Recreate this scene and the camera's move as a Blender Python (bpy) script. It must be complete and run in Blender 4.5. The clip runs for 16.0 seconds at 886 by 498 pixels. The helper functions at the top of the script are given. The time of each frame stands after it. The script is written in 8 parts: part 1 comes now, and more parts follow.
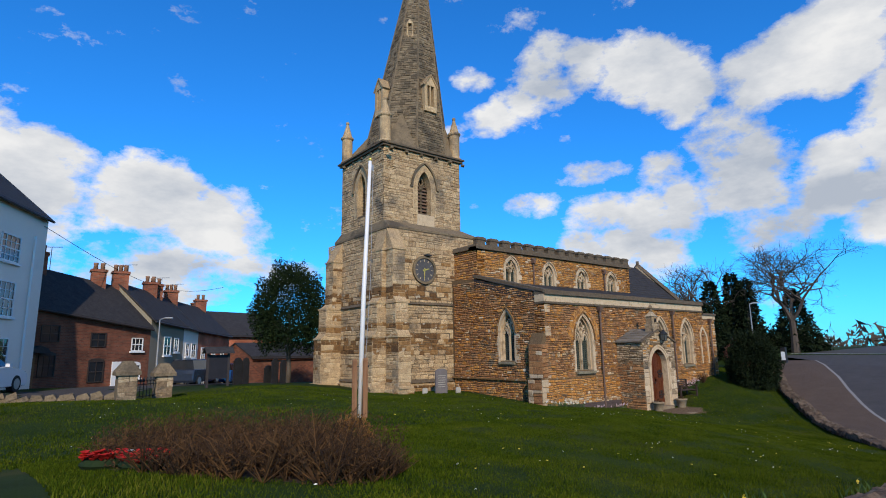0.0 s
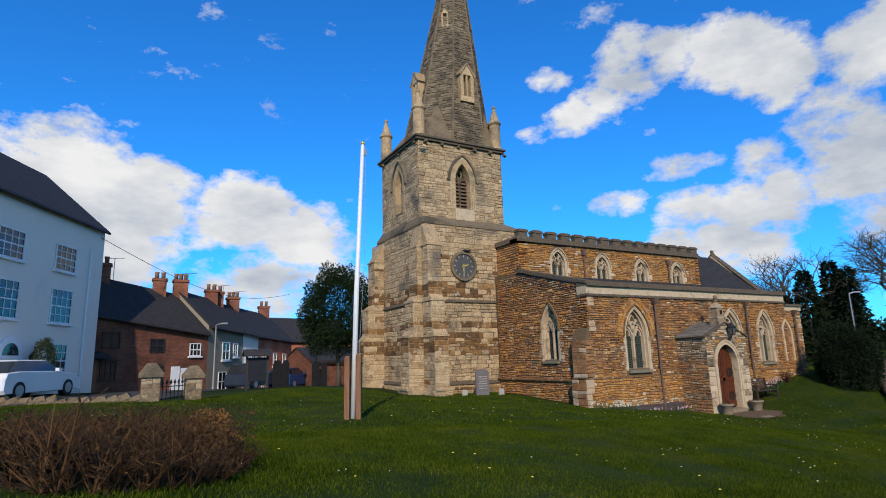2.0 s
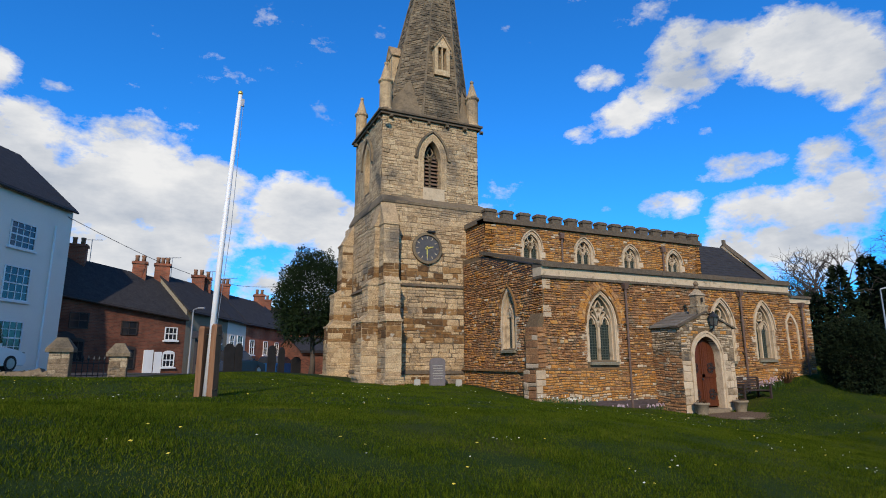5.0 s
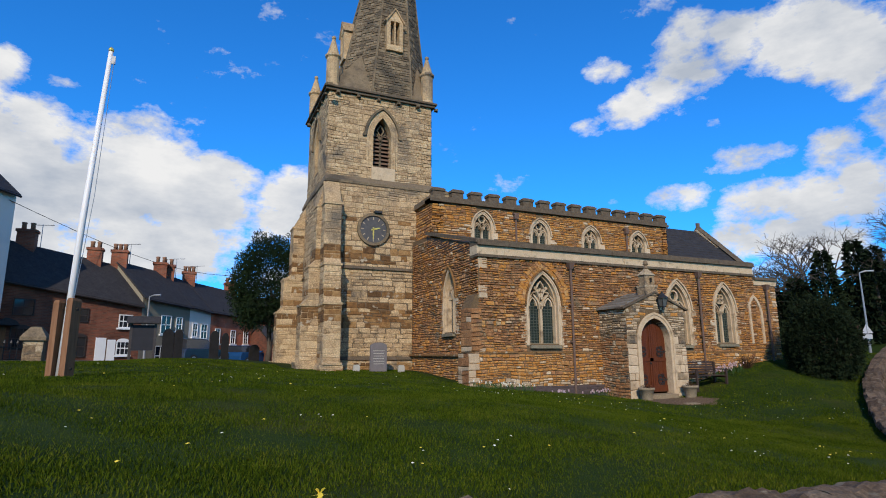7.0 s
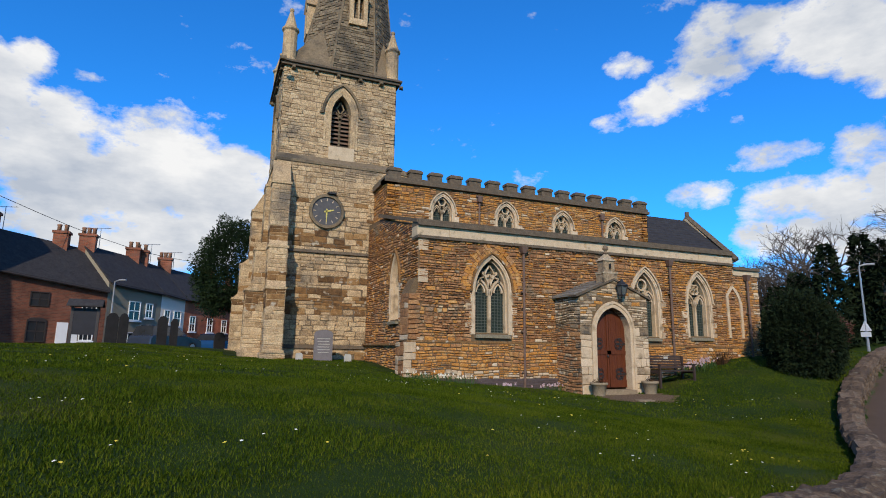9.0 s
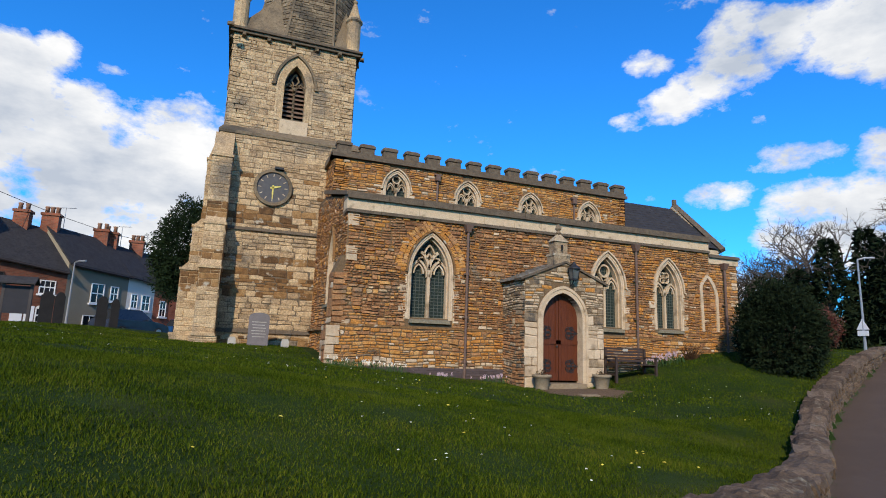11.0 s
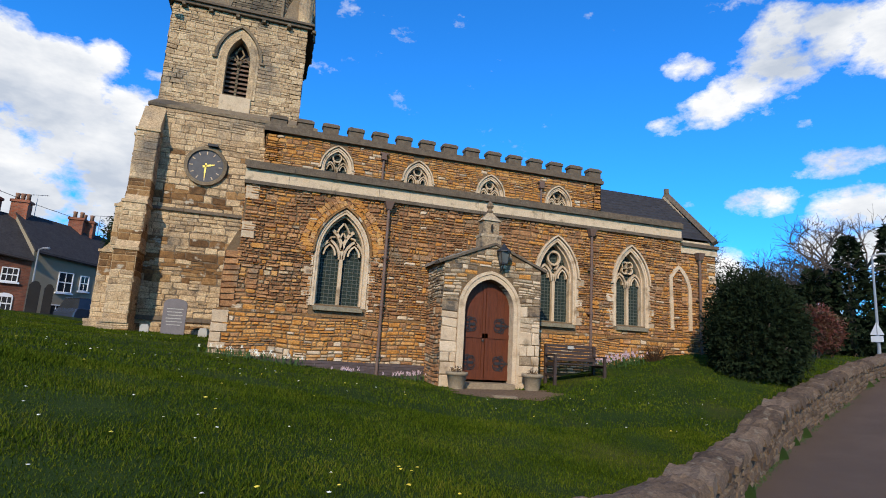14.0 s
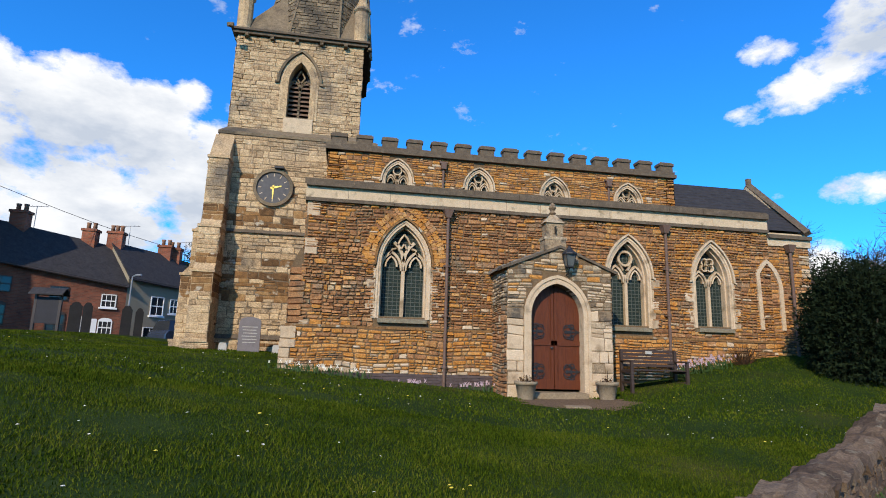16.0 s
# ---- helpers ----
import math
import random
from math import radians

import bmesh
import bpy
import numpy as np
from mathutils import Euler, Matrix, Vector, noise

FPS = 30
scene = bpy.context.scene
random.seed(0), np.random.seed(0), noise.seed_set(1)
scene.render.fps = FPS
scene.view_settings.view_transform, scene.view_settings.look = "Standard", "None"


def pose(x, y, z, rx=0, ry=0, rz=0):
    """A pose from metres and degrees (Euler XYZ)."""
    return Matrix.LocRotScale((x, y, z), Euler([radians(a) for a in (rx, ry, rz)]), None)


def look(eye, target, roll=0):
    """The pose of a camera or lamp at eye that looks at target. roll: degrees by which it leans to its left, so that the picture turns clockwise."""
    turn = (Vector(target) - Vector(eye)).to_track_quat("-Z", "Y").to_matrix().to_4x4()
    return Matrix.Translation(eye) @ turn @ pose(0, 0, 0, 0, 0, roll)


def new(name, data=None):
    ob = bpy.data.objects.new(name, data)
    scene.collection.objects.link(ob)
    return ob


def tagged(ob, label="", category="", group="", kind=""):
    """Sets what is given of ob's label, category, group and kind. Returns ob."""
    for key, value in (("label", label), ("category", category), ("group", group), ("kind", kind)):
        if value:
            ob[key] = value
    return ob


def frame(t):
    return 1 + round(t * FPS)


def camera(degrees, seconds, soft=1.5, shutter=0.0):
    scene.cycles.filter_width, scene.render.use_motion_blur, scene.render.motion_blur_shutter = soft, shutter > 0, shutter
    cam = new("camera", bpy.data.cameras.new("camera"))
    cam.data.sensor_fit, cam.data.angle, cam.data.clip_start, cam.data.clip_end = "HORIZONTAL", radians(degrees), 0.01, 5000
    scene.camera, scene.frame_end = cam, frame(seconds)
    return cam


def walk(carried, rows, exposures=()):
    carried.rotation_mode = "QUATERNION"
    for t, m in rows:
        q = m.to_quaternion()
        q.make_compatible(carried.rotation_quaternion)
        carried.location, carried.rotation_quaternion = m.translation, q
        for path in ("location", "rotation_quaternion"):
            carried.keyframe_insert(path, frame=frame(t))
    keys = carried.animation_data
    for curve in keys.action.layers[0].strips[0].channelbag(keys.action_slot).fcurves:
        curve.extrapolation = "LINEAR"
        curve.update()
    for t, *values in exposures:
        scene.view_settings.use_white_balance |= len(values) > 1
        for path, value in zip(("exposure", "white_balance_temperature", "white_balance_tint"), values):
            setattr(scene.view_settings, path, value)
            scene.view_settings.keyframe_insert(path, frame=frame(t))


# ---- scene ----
cam = camera(77.0, 16.0, soft=1.0)
PATH = [
    (0, (-17.82, -16.374, 2.205), (-16.612, -14.822, 2.567), -0.8),
    (0.5, (-17.191, -16.397, 2.158), (-16.072, -14.787, 2.552), -0.5),
    (1, (-16.602, -16.416, 2.078), (-15.563, -14.758, 2.49), -0.7),
    (1.5, (-15.931, -16.434, 1.996), (-14.929, -14.751, 2.401), -1.0),
    (2, (-15.23, -16.433, 1.91), (-14.271, -14.72, 2.297), -1.6),
    (2.5, (-14.559, -16.464, 1.839), (-13.66, -14.717, 2.213), -1.7),
    (3, (-13.853, -16.47, 1.745), (-12.975, -14.714, 2.129), -1.1),
    (3.5, (-13.142, -16.501, 1.65), (-12.281, -14.738, 2.036), -0.8),
    (6, (-9.458, -16.454, 1.094), (-8.672, -14.657, 1.483), -0.1),
    (6.5, (-8.748, -16.418, 1.007), (-7.962, -14.619, 1.388), -0.4),
    (7, (-8.131, -16.515, 0.978), (-7.34, -14.716, 1.347), -0.2),
    (7.5, (-7.517, -16.498, 0.93), (-6.732, -14.694, 1.292), -0.1),
    (8, (-6.752, -16.413, 0.88), (-5.986, -14.602, 1.246), 0.2),
    (8.5, (-5.978, -16.319, 0.828), (-5.228, -14.502, 1.193), 0.6),
    (9, (-5.262, -16.167, 0.783), (-4.527, -14.341, 1.136), 0.8),
    (11.5, (-1.711, -15.415, 0.47), (-1.037, -13.563, 0.809), 2.5),
    (12, (-0.996, -15.323, 0.422), (-0.325, -13.469, 0.758), 3.3),
    (12.5, (-0.324, -15.151, 0.402), (0.329, -13.29, 0.731), 3.7),
    (13, (0.247, -15.039, 0.388), (0.885, -13.174, 0.724), 3.9),
    (13.5, (0.789, -14.845, 0.369), (1.399, -12.971, 0.709), 3.6),
    (14, (1.274, -14.617, 0.369), (1.849, -12.733, 0.719), 3.4),
    (14.5, (1.618, -14.496, 0.391), (2.155, -12.601, 0.743), 3.0),
    (15, (1.773, -14.308, 0.4), (2.244, -12.397, 0.758), 2.4),
    (15.5, (1.753, -14.306, 0.392), (2.149, -12.38, 0.76), 2.2),
    (16, (1.631, -14.364, 0.366), (1.951, -12.425, 0.741), 1.7),
]
walk(cam, [(t, look(eye, target, roll)) for t, eye, target, roll in PATH], [(0.0, -0.14), (7.0, -0.14), (9.0, -0.05), (11.5, 0.10), (13.5, 0.15), (16.0, 0.24)])

# ---- world, sun, exposure ----
SUN_AZ, SUN_EL = 29.0, 30.0          # degrees west of south, degrees up
sun_way = Vector((-math.sin(radians(SUN_AZ)) * math.cos(radians(SUN_EL)), -math.cos(radians(SUN_AZ)) * math.cos(radians(SUN_EL)), math.sin(radians(SUN_EL))))
sun = new("sun", bpy.data.lights.new("sun", "SUN"))
sun.data.energy, sun.data.angle, sun.data.color = 4.0, radians(0.6), (1.0, 0.86, 0.68)
sun.matrix_world = look((0, 0, 60), Vector((0, 0, 60)) - sun_way)
scene.view_settings.exposure = 0.0

world = bpy.data.worlds.new("sky")
scene.world = world
world.use_nodes = True
wt = world.node_tree
wt.nodes.clear()


def wmath(op, a, b=None, clamp=False):
    n = wt.nodes.new("ShaderNodeMath")
    n.operation, n.use_clamp = op, clamp
    for i, v in enumerate((a, b)):
        if v is None:
            continue
        if isinstance(v, (int, float)):
            n.inputs[i].default_value = v
        else:
            wt.links.new(v, n.inputs[i])
    return n.outputs[0]


sky = wt.nodes.new("ShaderNodeTexSky")
sky.sky_type = "NISHITA"
sky.sun_disc = False
sky.sun_elevation = radians(SUN_EL)
sky.sun_rotation = radians(180 + SUN_AZ)
sky.altitude, sky.air_density, sky.dust_density, sky.ozone_density = 50, 1.0, 0.2, 3.5
tc = wt.nodes.new("ShaderNodeTexCoord")
DIRN = tc.outputs["Generated"]
sepd = wt.nodes.new("ShaderNodeSeparateXYZ")
wt.links.new(DIRN, sepd.inputs[0])


def cloud_noise(scale, detail, rough, stretch=2.2):
    mp = wt.nodes.new("ShaderNodeMapping")
    mp.inputs["Scale"].default_value = (1, 1, stretch)
    wt.links.new(DIRN, mp.inputs[0])
    nz = wt.nodes.new("ShaderNodeTexNoise")
    nz.inputs["Scale"].default_value, nz.inputs["Detail"].default_value, nz.inputs["Roughness"].default_value = scale, detail, rough
    wt.links.new(mp.outputs[0], nz.inputs["Vector"])
    return nz.outputs["Fac"]


# cloud banks: azimuth (degrees east of north), elevation, half width, half height, density
BANKS = [
    (-5.7, 15.6, 9.4, 6.3, 1.03),
    (-14.8, 15.4, 5.7, 6.6, 1.03),
    (6.5, 13.6, 4.4, 4.8, 0.90),
    (-6.2, 10.2, 14.8, 5.0, 0.90),
    (0.8, 14.5, 6.2, 4.2, 0.90),
    (-16.9, 23.2, 2.6, 2.5, 0.72),
    (-12.3, 22.8, 2.3, 0.8, 0.54),
    (-20.0, 16.5, 5.2, 7.8, 0.90),
    (43.3, 23.1, 5.5, 2.6, 0.77),
    (41.4, 27.3, 2.8, 1.8, 0.50),
    (39.6, 22.2, 2.2, 1.6, 0.63),
    (46.6, 24.4, 2.6, 2.4, 0.63),
    (49.5, 27.4, 4.7, 3.8, 0.72),
    (54.0, 27.5, 6.2, 3.0, 0.77),
    (58.9, 26.7, 5.7, 4.4, 0.90),
    (62.3, 24.3, 4.3, 4.5, 0.95),
    (52.9, 17.4, 5.1, 1.8, 0.72),
    (56.5, 17.7, 2.2, 1.5, 0.59),
    (60.5, 16.8, 3.6, 3.0, 0.81),
    (50.9, 20.8, 1.1, 0.8, 0.50),
    (47.6, 14.5, 4.0, 1.7, 0.68),
    (54.4, 13.7, 4.7, 2.6, 0.72),
    (58.9, 13.0, 4.3, 3.7, 0.81),
    (62.0, 13.4, 3.4, 4.8, 0.90),
    (52.2, 9.7, 3.7, 2.4, 0.77),
    (56.1, 10.0, 5.1, 2.5, 0.72),
    (67.2, 15.8, 6.2, 8.2, 0.99),
    (41.2, 14.7, 1.0, 0.7, 0.45),
    (59.2, 8.7, 4.1, 3.0, 0.72),
    (9.0, 14.5, 6.5, 4.8, 1.05),
    (15.5, 12.0, 6.0, 4.5, 0.95),
    (-1.0, 15.0, 9.0, 5.5, 1.05),
    (-19.5, 20.0, 4.0, 5.5, 0.9),
    (75.0, 25.0, 5.5, 5.0, 1.05),
    (70.5, 23.5, 5.5, 3.6, 0.9),
    (74.0, 14.0, 4.5, 4.4, 1.0),
    (77.0, 10.0, 4.0, 2.6, 0.8),
    (69.5, 10.6, 5.0, 3.0, 0.85),
    (80.0, 16.0, 5.0, 8.0, 1.1),
    (12.0, 8.0, 16.0, 4.5, 0.7),
    (45.0, 7.0, 14.0, 4.0, 0.75),
    (-24.0, 12.0, 8.0, 9.0, 1.0),
    (-26.5, 19.0, 6.5, 7.5, 1.0),
    (-33.0, 15.0, 9.0, 10.0, 1.05),
    # unseen banks out of the camera's view, added to whiten the fill light
    (150.0, 30.0, 30.0, 18.0, 0.9),
    (250.0, 45.0, 25.0, 15.0, 0.8),
    (110.0, 16.0, 18.0, 8.0, 1.00),
    (195.0, 15.0, 22.0, 8.0, 0.90),
    (300.0, 16.0, 20.0, 8.0, 1.00),
]
bank = None
for az, el, hw, hh, dens in BANKS:
    c = Vector((math.sin(radians(az)) * math.cos(radians(el)), math.cos(radians(az)) * math.cos(radians(el)), math.sin(radians(el))))
    e1 = Vector((math.cos(radians(az)), -math.sin(radians(az)), 0))
    e2 = e1.cross(c) * -1
    parts_ = []
    for e, h_ in ((e1, hw), (e2, hh)):
        dt = wt.nodes.new("ShaderNodeVectorMath")
        dt.operation = "DOT_PRODUCT"
        wt.links.new(DIRN, dt.inputs[0])
        dt.inputs[1].default_value = e / math.sin(radians(h_))
        off = wmath("SUBTRACT", dt.outputs["Value"], c.dot(e) / math.sin(radians(h_)))
        parts_.append(wmath("MULTIPLY", off, off))
    front = wt.nodes.new("ShaderNodeVectorMath")
    front.operation = "DOT_PRODUCT"
    wt.links.new(DIRN, front.inputs[0])
    front.inputs[1].default_value = c
    lobe = wmath("SUBTRACT", 1.0, wmath("ADD", parts_[0], parts_[1]), True)
    lobe = wmath("MULTIPLY", lobe, wmath("GREATER_THAN", front.outputs["Value"], 0.0))
    lobe = wmath("MULTIPLY", lobe, dens * 1.35)
    bank = lobe if bank is None else wmath("MAXIMUM", bank, lobe)
fine = cloud_noise(7.5, 14.0, 0.66, 1.7)
big = cloud_noise(2.6, 3.0, 0.5)
density = wmath("ADD", bank, wmath("MULTIPLY", wmath("SUBTRACT", fine, 0.5), 3.5))
density = wmath("ADD", density, wmath("MULTIPLY", wmath("SUBTRACT", big, 0.5), 0.5))
cover = wmath("MULTIPLY", wmath("SUBTRACT", density, 0.36), 1.9, True)
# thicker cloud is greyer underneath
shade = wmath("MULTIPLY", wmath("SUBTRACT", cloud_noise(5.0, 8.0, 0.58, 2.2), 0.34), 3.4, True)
greyramp = wt.nodes.new("ShaderNodeMix")
greyramp.data_type = "RGBA"
wt.links.new(shade, greyramp.inputs["Factor"])
greyramp.inputs["A"].default_value = (0.52, 0.58, 0.68, 1)
greyramp.inputs["B"].default_value = (1.0, 1.0, 1.0, 1)
SKY_GAIN, CLOUD_GAIN = 0.15, 0.95
skyc = wt.nodes.new("ShaderNodeMix")
skyc.data_type, skyc.blend_type = "RGBA", "MULTIPLY"
skyc.inputs["Factor"].default_value = 1.0
wt.links.new(sky.outputs[0], skyc.inputs["A"])
skyc.inputs["B"].default_value = (SKY_GAIN * 0.16, SKY_GAIN * 0.87, SKY_GAIN * 1.58, 1)
cl = wt.nodes.new("ShaderNodeMix")
cl.data_type, cl.blend_type = "RGBA", "MULTIPLY"
cl.inputs["Factor"].default_value = 1.0
wt.links.new(greyramp.outputs["Result"], cl.inputs["A"])
cl.inputs["B"].default_value = (CLOUD_GAIN, CLOUD_GAIN, CLOUD_GAIN, 1)
both = wt.nodes.new("ShaderNodeMix")
both.data_type = "RGBA"
wt.links.new(cover, both.inputs["Factor"])
wt.links.new(skyc.outputs["Result"], both.inputs["A"])
wt.links.new(cl.outputs["Result"], both.inputs["B"])
bg = wt.nodes.new("ShaderNodeBackground")
bg.inputs["Strength"].default_value = 1.0
wt.links.new(both.outputs["Result"], bg.inputs["Color"])
wo = wt.nodes.new("ShaderNodeOutputWorld")
wt.links.new(bg.outputs[0], wo.inputs[0])

# ---- materials ----


def mat(name, stops, scale=3.0, rough=0.85, bump=0.3, bump_scale=40.0, vary="none", vary_amt=0.35, metal=0.0, stain=None, detail=6.0, spec=0.3, transmission=0.0, stretch=(1, 1, 1), grain=0.0, grain_scale=38.0):
    """stops: colours mixed by noise; vary: 'island' or 'object' shifts the mix piece by piece."""
    m = bpy.data.materials.new(name)
    m.use_nodes = True
    nt = m.node_tree
    bs = nt.nodes["Principled BSDF"]
    co = nt.nodes.new("ShaderNodeTexCoord")
    geo = nt.nodes.new("ShaderNodeNewGeometry")
    mp = nt.nodes.new("ShaderNodeMapping")
    mp.inputs["Scale"].default_value = stretch
    nt.links.new(geo.outputs["Position"], mp.inputs[0])
    nz = nt.nodes.new("ShaderNodeTexNoise")
    nz.inputs["Scale"].default_value, nz.inputs["Detail"].default_value = scale, detail
    nz.inputs["Roughness"].default_value = 0.65
    nt.links.new(mp.outputs[0], nz.inputs["Vector"])
    fac = nz.outputs["Fac"]
    if vary != "none":
        if vary == "island":
            rnd = geo.outputs["Random Per Island"]
        else:
            oi = nt.nodes.new("ShaderNodeObjectInfo")
            rnd = oi.outputs["Random"]
        mm = nt.nodes.new("ShaderNodeMapRange")
        nt.links.new(rnd, mm.inputs[0])
        mm.inputs[3].default_value, mm.inputs[4].default_value = -vary_amt, vary_amt
        ad = nt.nodes.new("ShaderNodeMath")
        ad.operation = "ADD"
        nt.links.new(fac, ad.inputs[0])
        nt.links.new(mm.outputs[0], ad.inputs[1])
        fac = ad.outputs[0]
    ramp = nt.nodes.new("ShaderNodeValToRGB")
    el = ramp.color_ramp.elements
    n = len(stops)
    pos = [0.5] if n == 1 else [0.22 + 0.56 * i / (n - 1) for i in range(n)]
    if vary != "none":
        pos = [0.08 + 0.84 * i / max(1, n - 1) for i in range(n)]
    el[0].position, el[0].color = pos[0], (*stops[0], 1)
    el[1].position, el[1].color = pos[-1], (*stops[-1], 1)
    for p, c in zip(pos[1:-1], stops[1:-1]):
        e = el.new(p)
        e.color = (*c, 1)
    nt.links.new(fac, ramp.inputs[0])
    colour = ramp.outputs[0]
    if stain:
        sc, lo, hi, scol = stain
        n2 = nt.nodes.new("ShaderNodeTexNoise")
        n2.inputs["Scale"].default_value, n2.inputs["Detail"].default_value = sc, 7.0
        nt.links.new(geo.outputs["Position"], n2.inputs["Vector"])
        mr = nt.nodes.new("ShaderNodeMapRange")
        mr.inputs[1].default_value, mr.inputs[2].default_value = lo, hi
        nt.links.new(n2.outputs["Fac"], mr.inputs[0])
        mx = nt.nodes.new("ShaderNodeMix")
        mx.data_type = "RGBA"
        nt.links.new(mr.outputs[0], mx.inputs["Factor"])
        nt.links.new(colour, mx.inputs["A"])
        mx.inputs["B"].default_value = (*scol, 1)
        colour = mx.outputs["Result"]
    if grain:
        n4 = nt.nodes.new("ShaderNodeTexNoise")
        n4.inputs["Scale"].default_value, n4.inputs["Detail"].default_value, n4.inputs["Roughness"].default_value = grain_scale, 5.0, 0.75
        nt.links.new(geo.outputs["Position"], n4.inputs["Vector"])
        m4 = nt.nodes.new("ShaderNodeMapRange")
        m4.inputs[1].default_value, m4.inputs[2].default_value = 0.33, 0.67
        m4.inputs[3].default_value, m4.inputs[4].default_value = 1.0 - grain, 1.0 + grain * 0.8
        nt.links.new(n4.outputs["Fac"], m4.inputs[0])
        x4 = nt.nodes.new("ShaderNodeMix")
        x4.data_type, x4.blend_type = "RGBA", "MULTIPLY"
        x4.inputs["Factor"].default_value = 1.0
        nt.links.new(colour, x4.inputs["A"])
        nt.links.new(m4.outputs[0], x4.inputs["B"])
        colour = x4.outputs["Result"]
    nt.links.new(colour, bs.inputs["Base Color"])
    bs.inputs["Roughness"].default_value, bs.inputs["Metallic"].default_value = rough, metal
    bs.inputs["Specular IOR Level"].default_value = spec
    bs.inputs["Transmission Weight"].default_value = transmission
    if bump:
        n3 = nt.nodes.new("ShaderNodeTexNoise")
        n3.inputs["Scale"].default_value, n3.inputs["Detail"].default_value = bump_scale, 6.0
        nt.links.new(mp.outputs[0], n3.inputs["Vector"])
        bp = nt.nodes.new("ShaderNodeBump")
        bp.inputs["Strength"].default_value, bp.inputs["Distance"].default_value = bump, 0.02
        nt.links.new(n3.outputs["Fac"], bp.inputs["Height"])
        nt.links.new(bp.outputs[0], bs.inputs["Normal"])
    return m


def brick_mat(name, c1, c2, mortar, w=0.225, h=0.075):
    m = mat(name, [c1, c2], 2.0, 0.9, 0.0)
    nt = m.node_tree
    bs = nt.nodes["Principled BSDF"]
    geo = nt.nodes.new("ShaderNodeNewGeometry")
    sp = nt.nodes.new("ShaderNodeSeparateXYZ")
    nt.links.new(geo.outputs["Position"], sp.inputs[0])
    ad = nt.nodes.new("ShaderNodeMath")
    ad.operation = "ADD"
    nt.links.new(sp.outputs[0], ad.inputs[0])
    nt.links.new(sp.outputs[1], ad.inputs[1])
    cb = nt.nodes.new("ShaderNodeCombineXYZ")
    nt.links.new(ad.outputs[0], cb.inputs[0])
    nt.links.new(sp.outputs[2], cb.inputs[1])
    br = nt.nodes.new("ShaderNodeTexBrick")
    br.inputs["Scale"].default_value = 1.0
    br.inputs["Brick Width"].default_value, br.inputs["Row Height"].default_value = w * 1.15, h
    br.inputs["Mortar Size"].default_value = 0.008
    br.inputs["Color1"].default_value, br.inputs["Color2"].default_value, br.inputs["Mortar"].default_value = (*c1, 1), (*c2, 1), (*mortar, 1)
    nt.links.new(cb.outputs[0], br.inputs[0])
    nz = nt.nodes.new("ShaderNodeTexNoise")
    nz.inputs["Scale"].default_value, nz.inputs["Detail"].default_value = 1.1, 6.0
    nt.links.new(geo.outputs["Position"], nz.inputs["Vector"])
    mr = nt.nodes.new("ShaderNodeMapRange")
    mr.inputs[1].default_value, mr.inputs[2].default_value = 0.35, 0.7
    mr.inputs[3].default_value, mr.inputs[4].default_value = 0.65, 1.25
    nt.links.new(nz.outputs["Fac"], mr.inputs[0])
    mx = nt.nodes.new("ShaderNodeMix")
    mx.data_type, mx.blend_type = "RGBA", "MULTIPLY"
    mx.inputs["Factor"].default_value = 1.0
    nt.links.new(br.outputs["Color"], mx.inputs["A"])
    nt.links.new(mr.outputs[0], mx.inputs["B"])
    nt.links.new(mx.outputs["Result"], bs.inputs["Base Color"])
    return m


BROWN = [(0.112, 0.052, 0.026), (0.222, 0.104, 0.046), (0.330, 0.158, 0.064), (0.410, 0.212, 0.088), (0.470, 0.290, 0.150)]
ORANGE = [(0.250, 0.095, 0.022), (0.400, 0.165, 0.034), (0.490, 0.220, 0.050), (0.500, 0.275, 0.100), (0.520, 0.350, 0.180)]
LIMED = [(0.202, 0.134, 0.070), (0.388, 0.268, 0.146), (0.494, 0.354, 0.196), (0.582, 0.436, 0.260)]
BANDC = [(0.080, 0.042, 0.018), (0.150, 0.080, 0.032), (0.240, 0.125, 0.045), (0.330, 0.200, 0.085)]
LIME_STAIN = (0.8, 0.53, 0.70, (0.17, 0.135, 0.095))
M_IRON = mat("ironstone rubble", BROWN, 4.5, 0.95, 0.9, 40, "island", 0.19, stain=(1.3, 0.55, 0.72, (0.20, 0.155, 0.10)), grain=0.55, grain_scale=30)
M_IRON_O = mat("ironstone rubble piece", BROWN, 4.5, 0.95, 0.9, 40, "object", 0.19, stain=(1.3, 0.55, 0.72, (0.20, 0.155, 0.10)), grain=0.55, grain_scale=30)
M_ORANGE = mat("orange ironstone", ORANGE, 4.5, 0.95, 0.9, 40, "island", 0.18, stain=(2.2, 0.58, 0.74, (0.20, 0.10, 0.045)), grain=0.5, grain_scale=30)
M_ORANGE_O = mat("orange ironstone piece", ORANGE, 4.5, 0.95, 0.9, 40, "object", 0.18, stain=(2.2, 0.58, 0.74, (0.20, 0.10, 0.045)), grain=0.35)
M_LIME = mat("buff limestone ashlar", LIMED, 5, 0.92, 0.6, 45, "island", 0.24, stain=LIME_STAIN, grain=0.48, grain_scale=20)
M_LIME_O = mat("buff limestone ashlar piece", LIMED, 5, 0.92, 0.6, 45, "object", 0.24, stain=LIME_STAIN, grain=0.48, grain_scale=20)
M_BAND = mat("dark ironstone band", BANDC, 7, 0.95, 0.7, 40, "island", 0.35, stain=(2.5, 0.61, 0.67, (0.42, 0.36, 0.26)), grain=0.4, grain_scale=22)
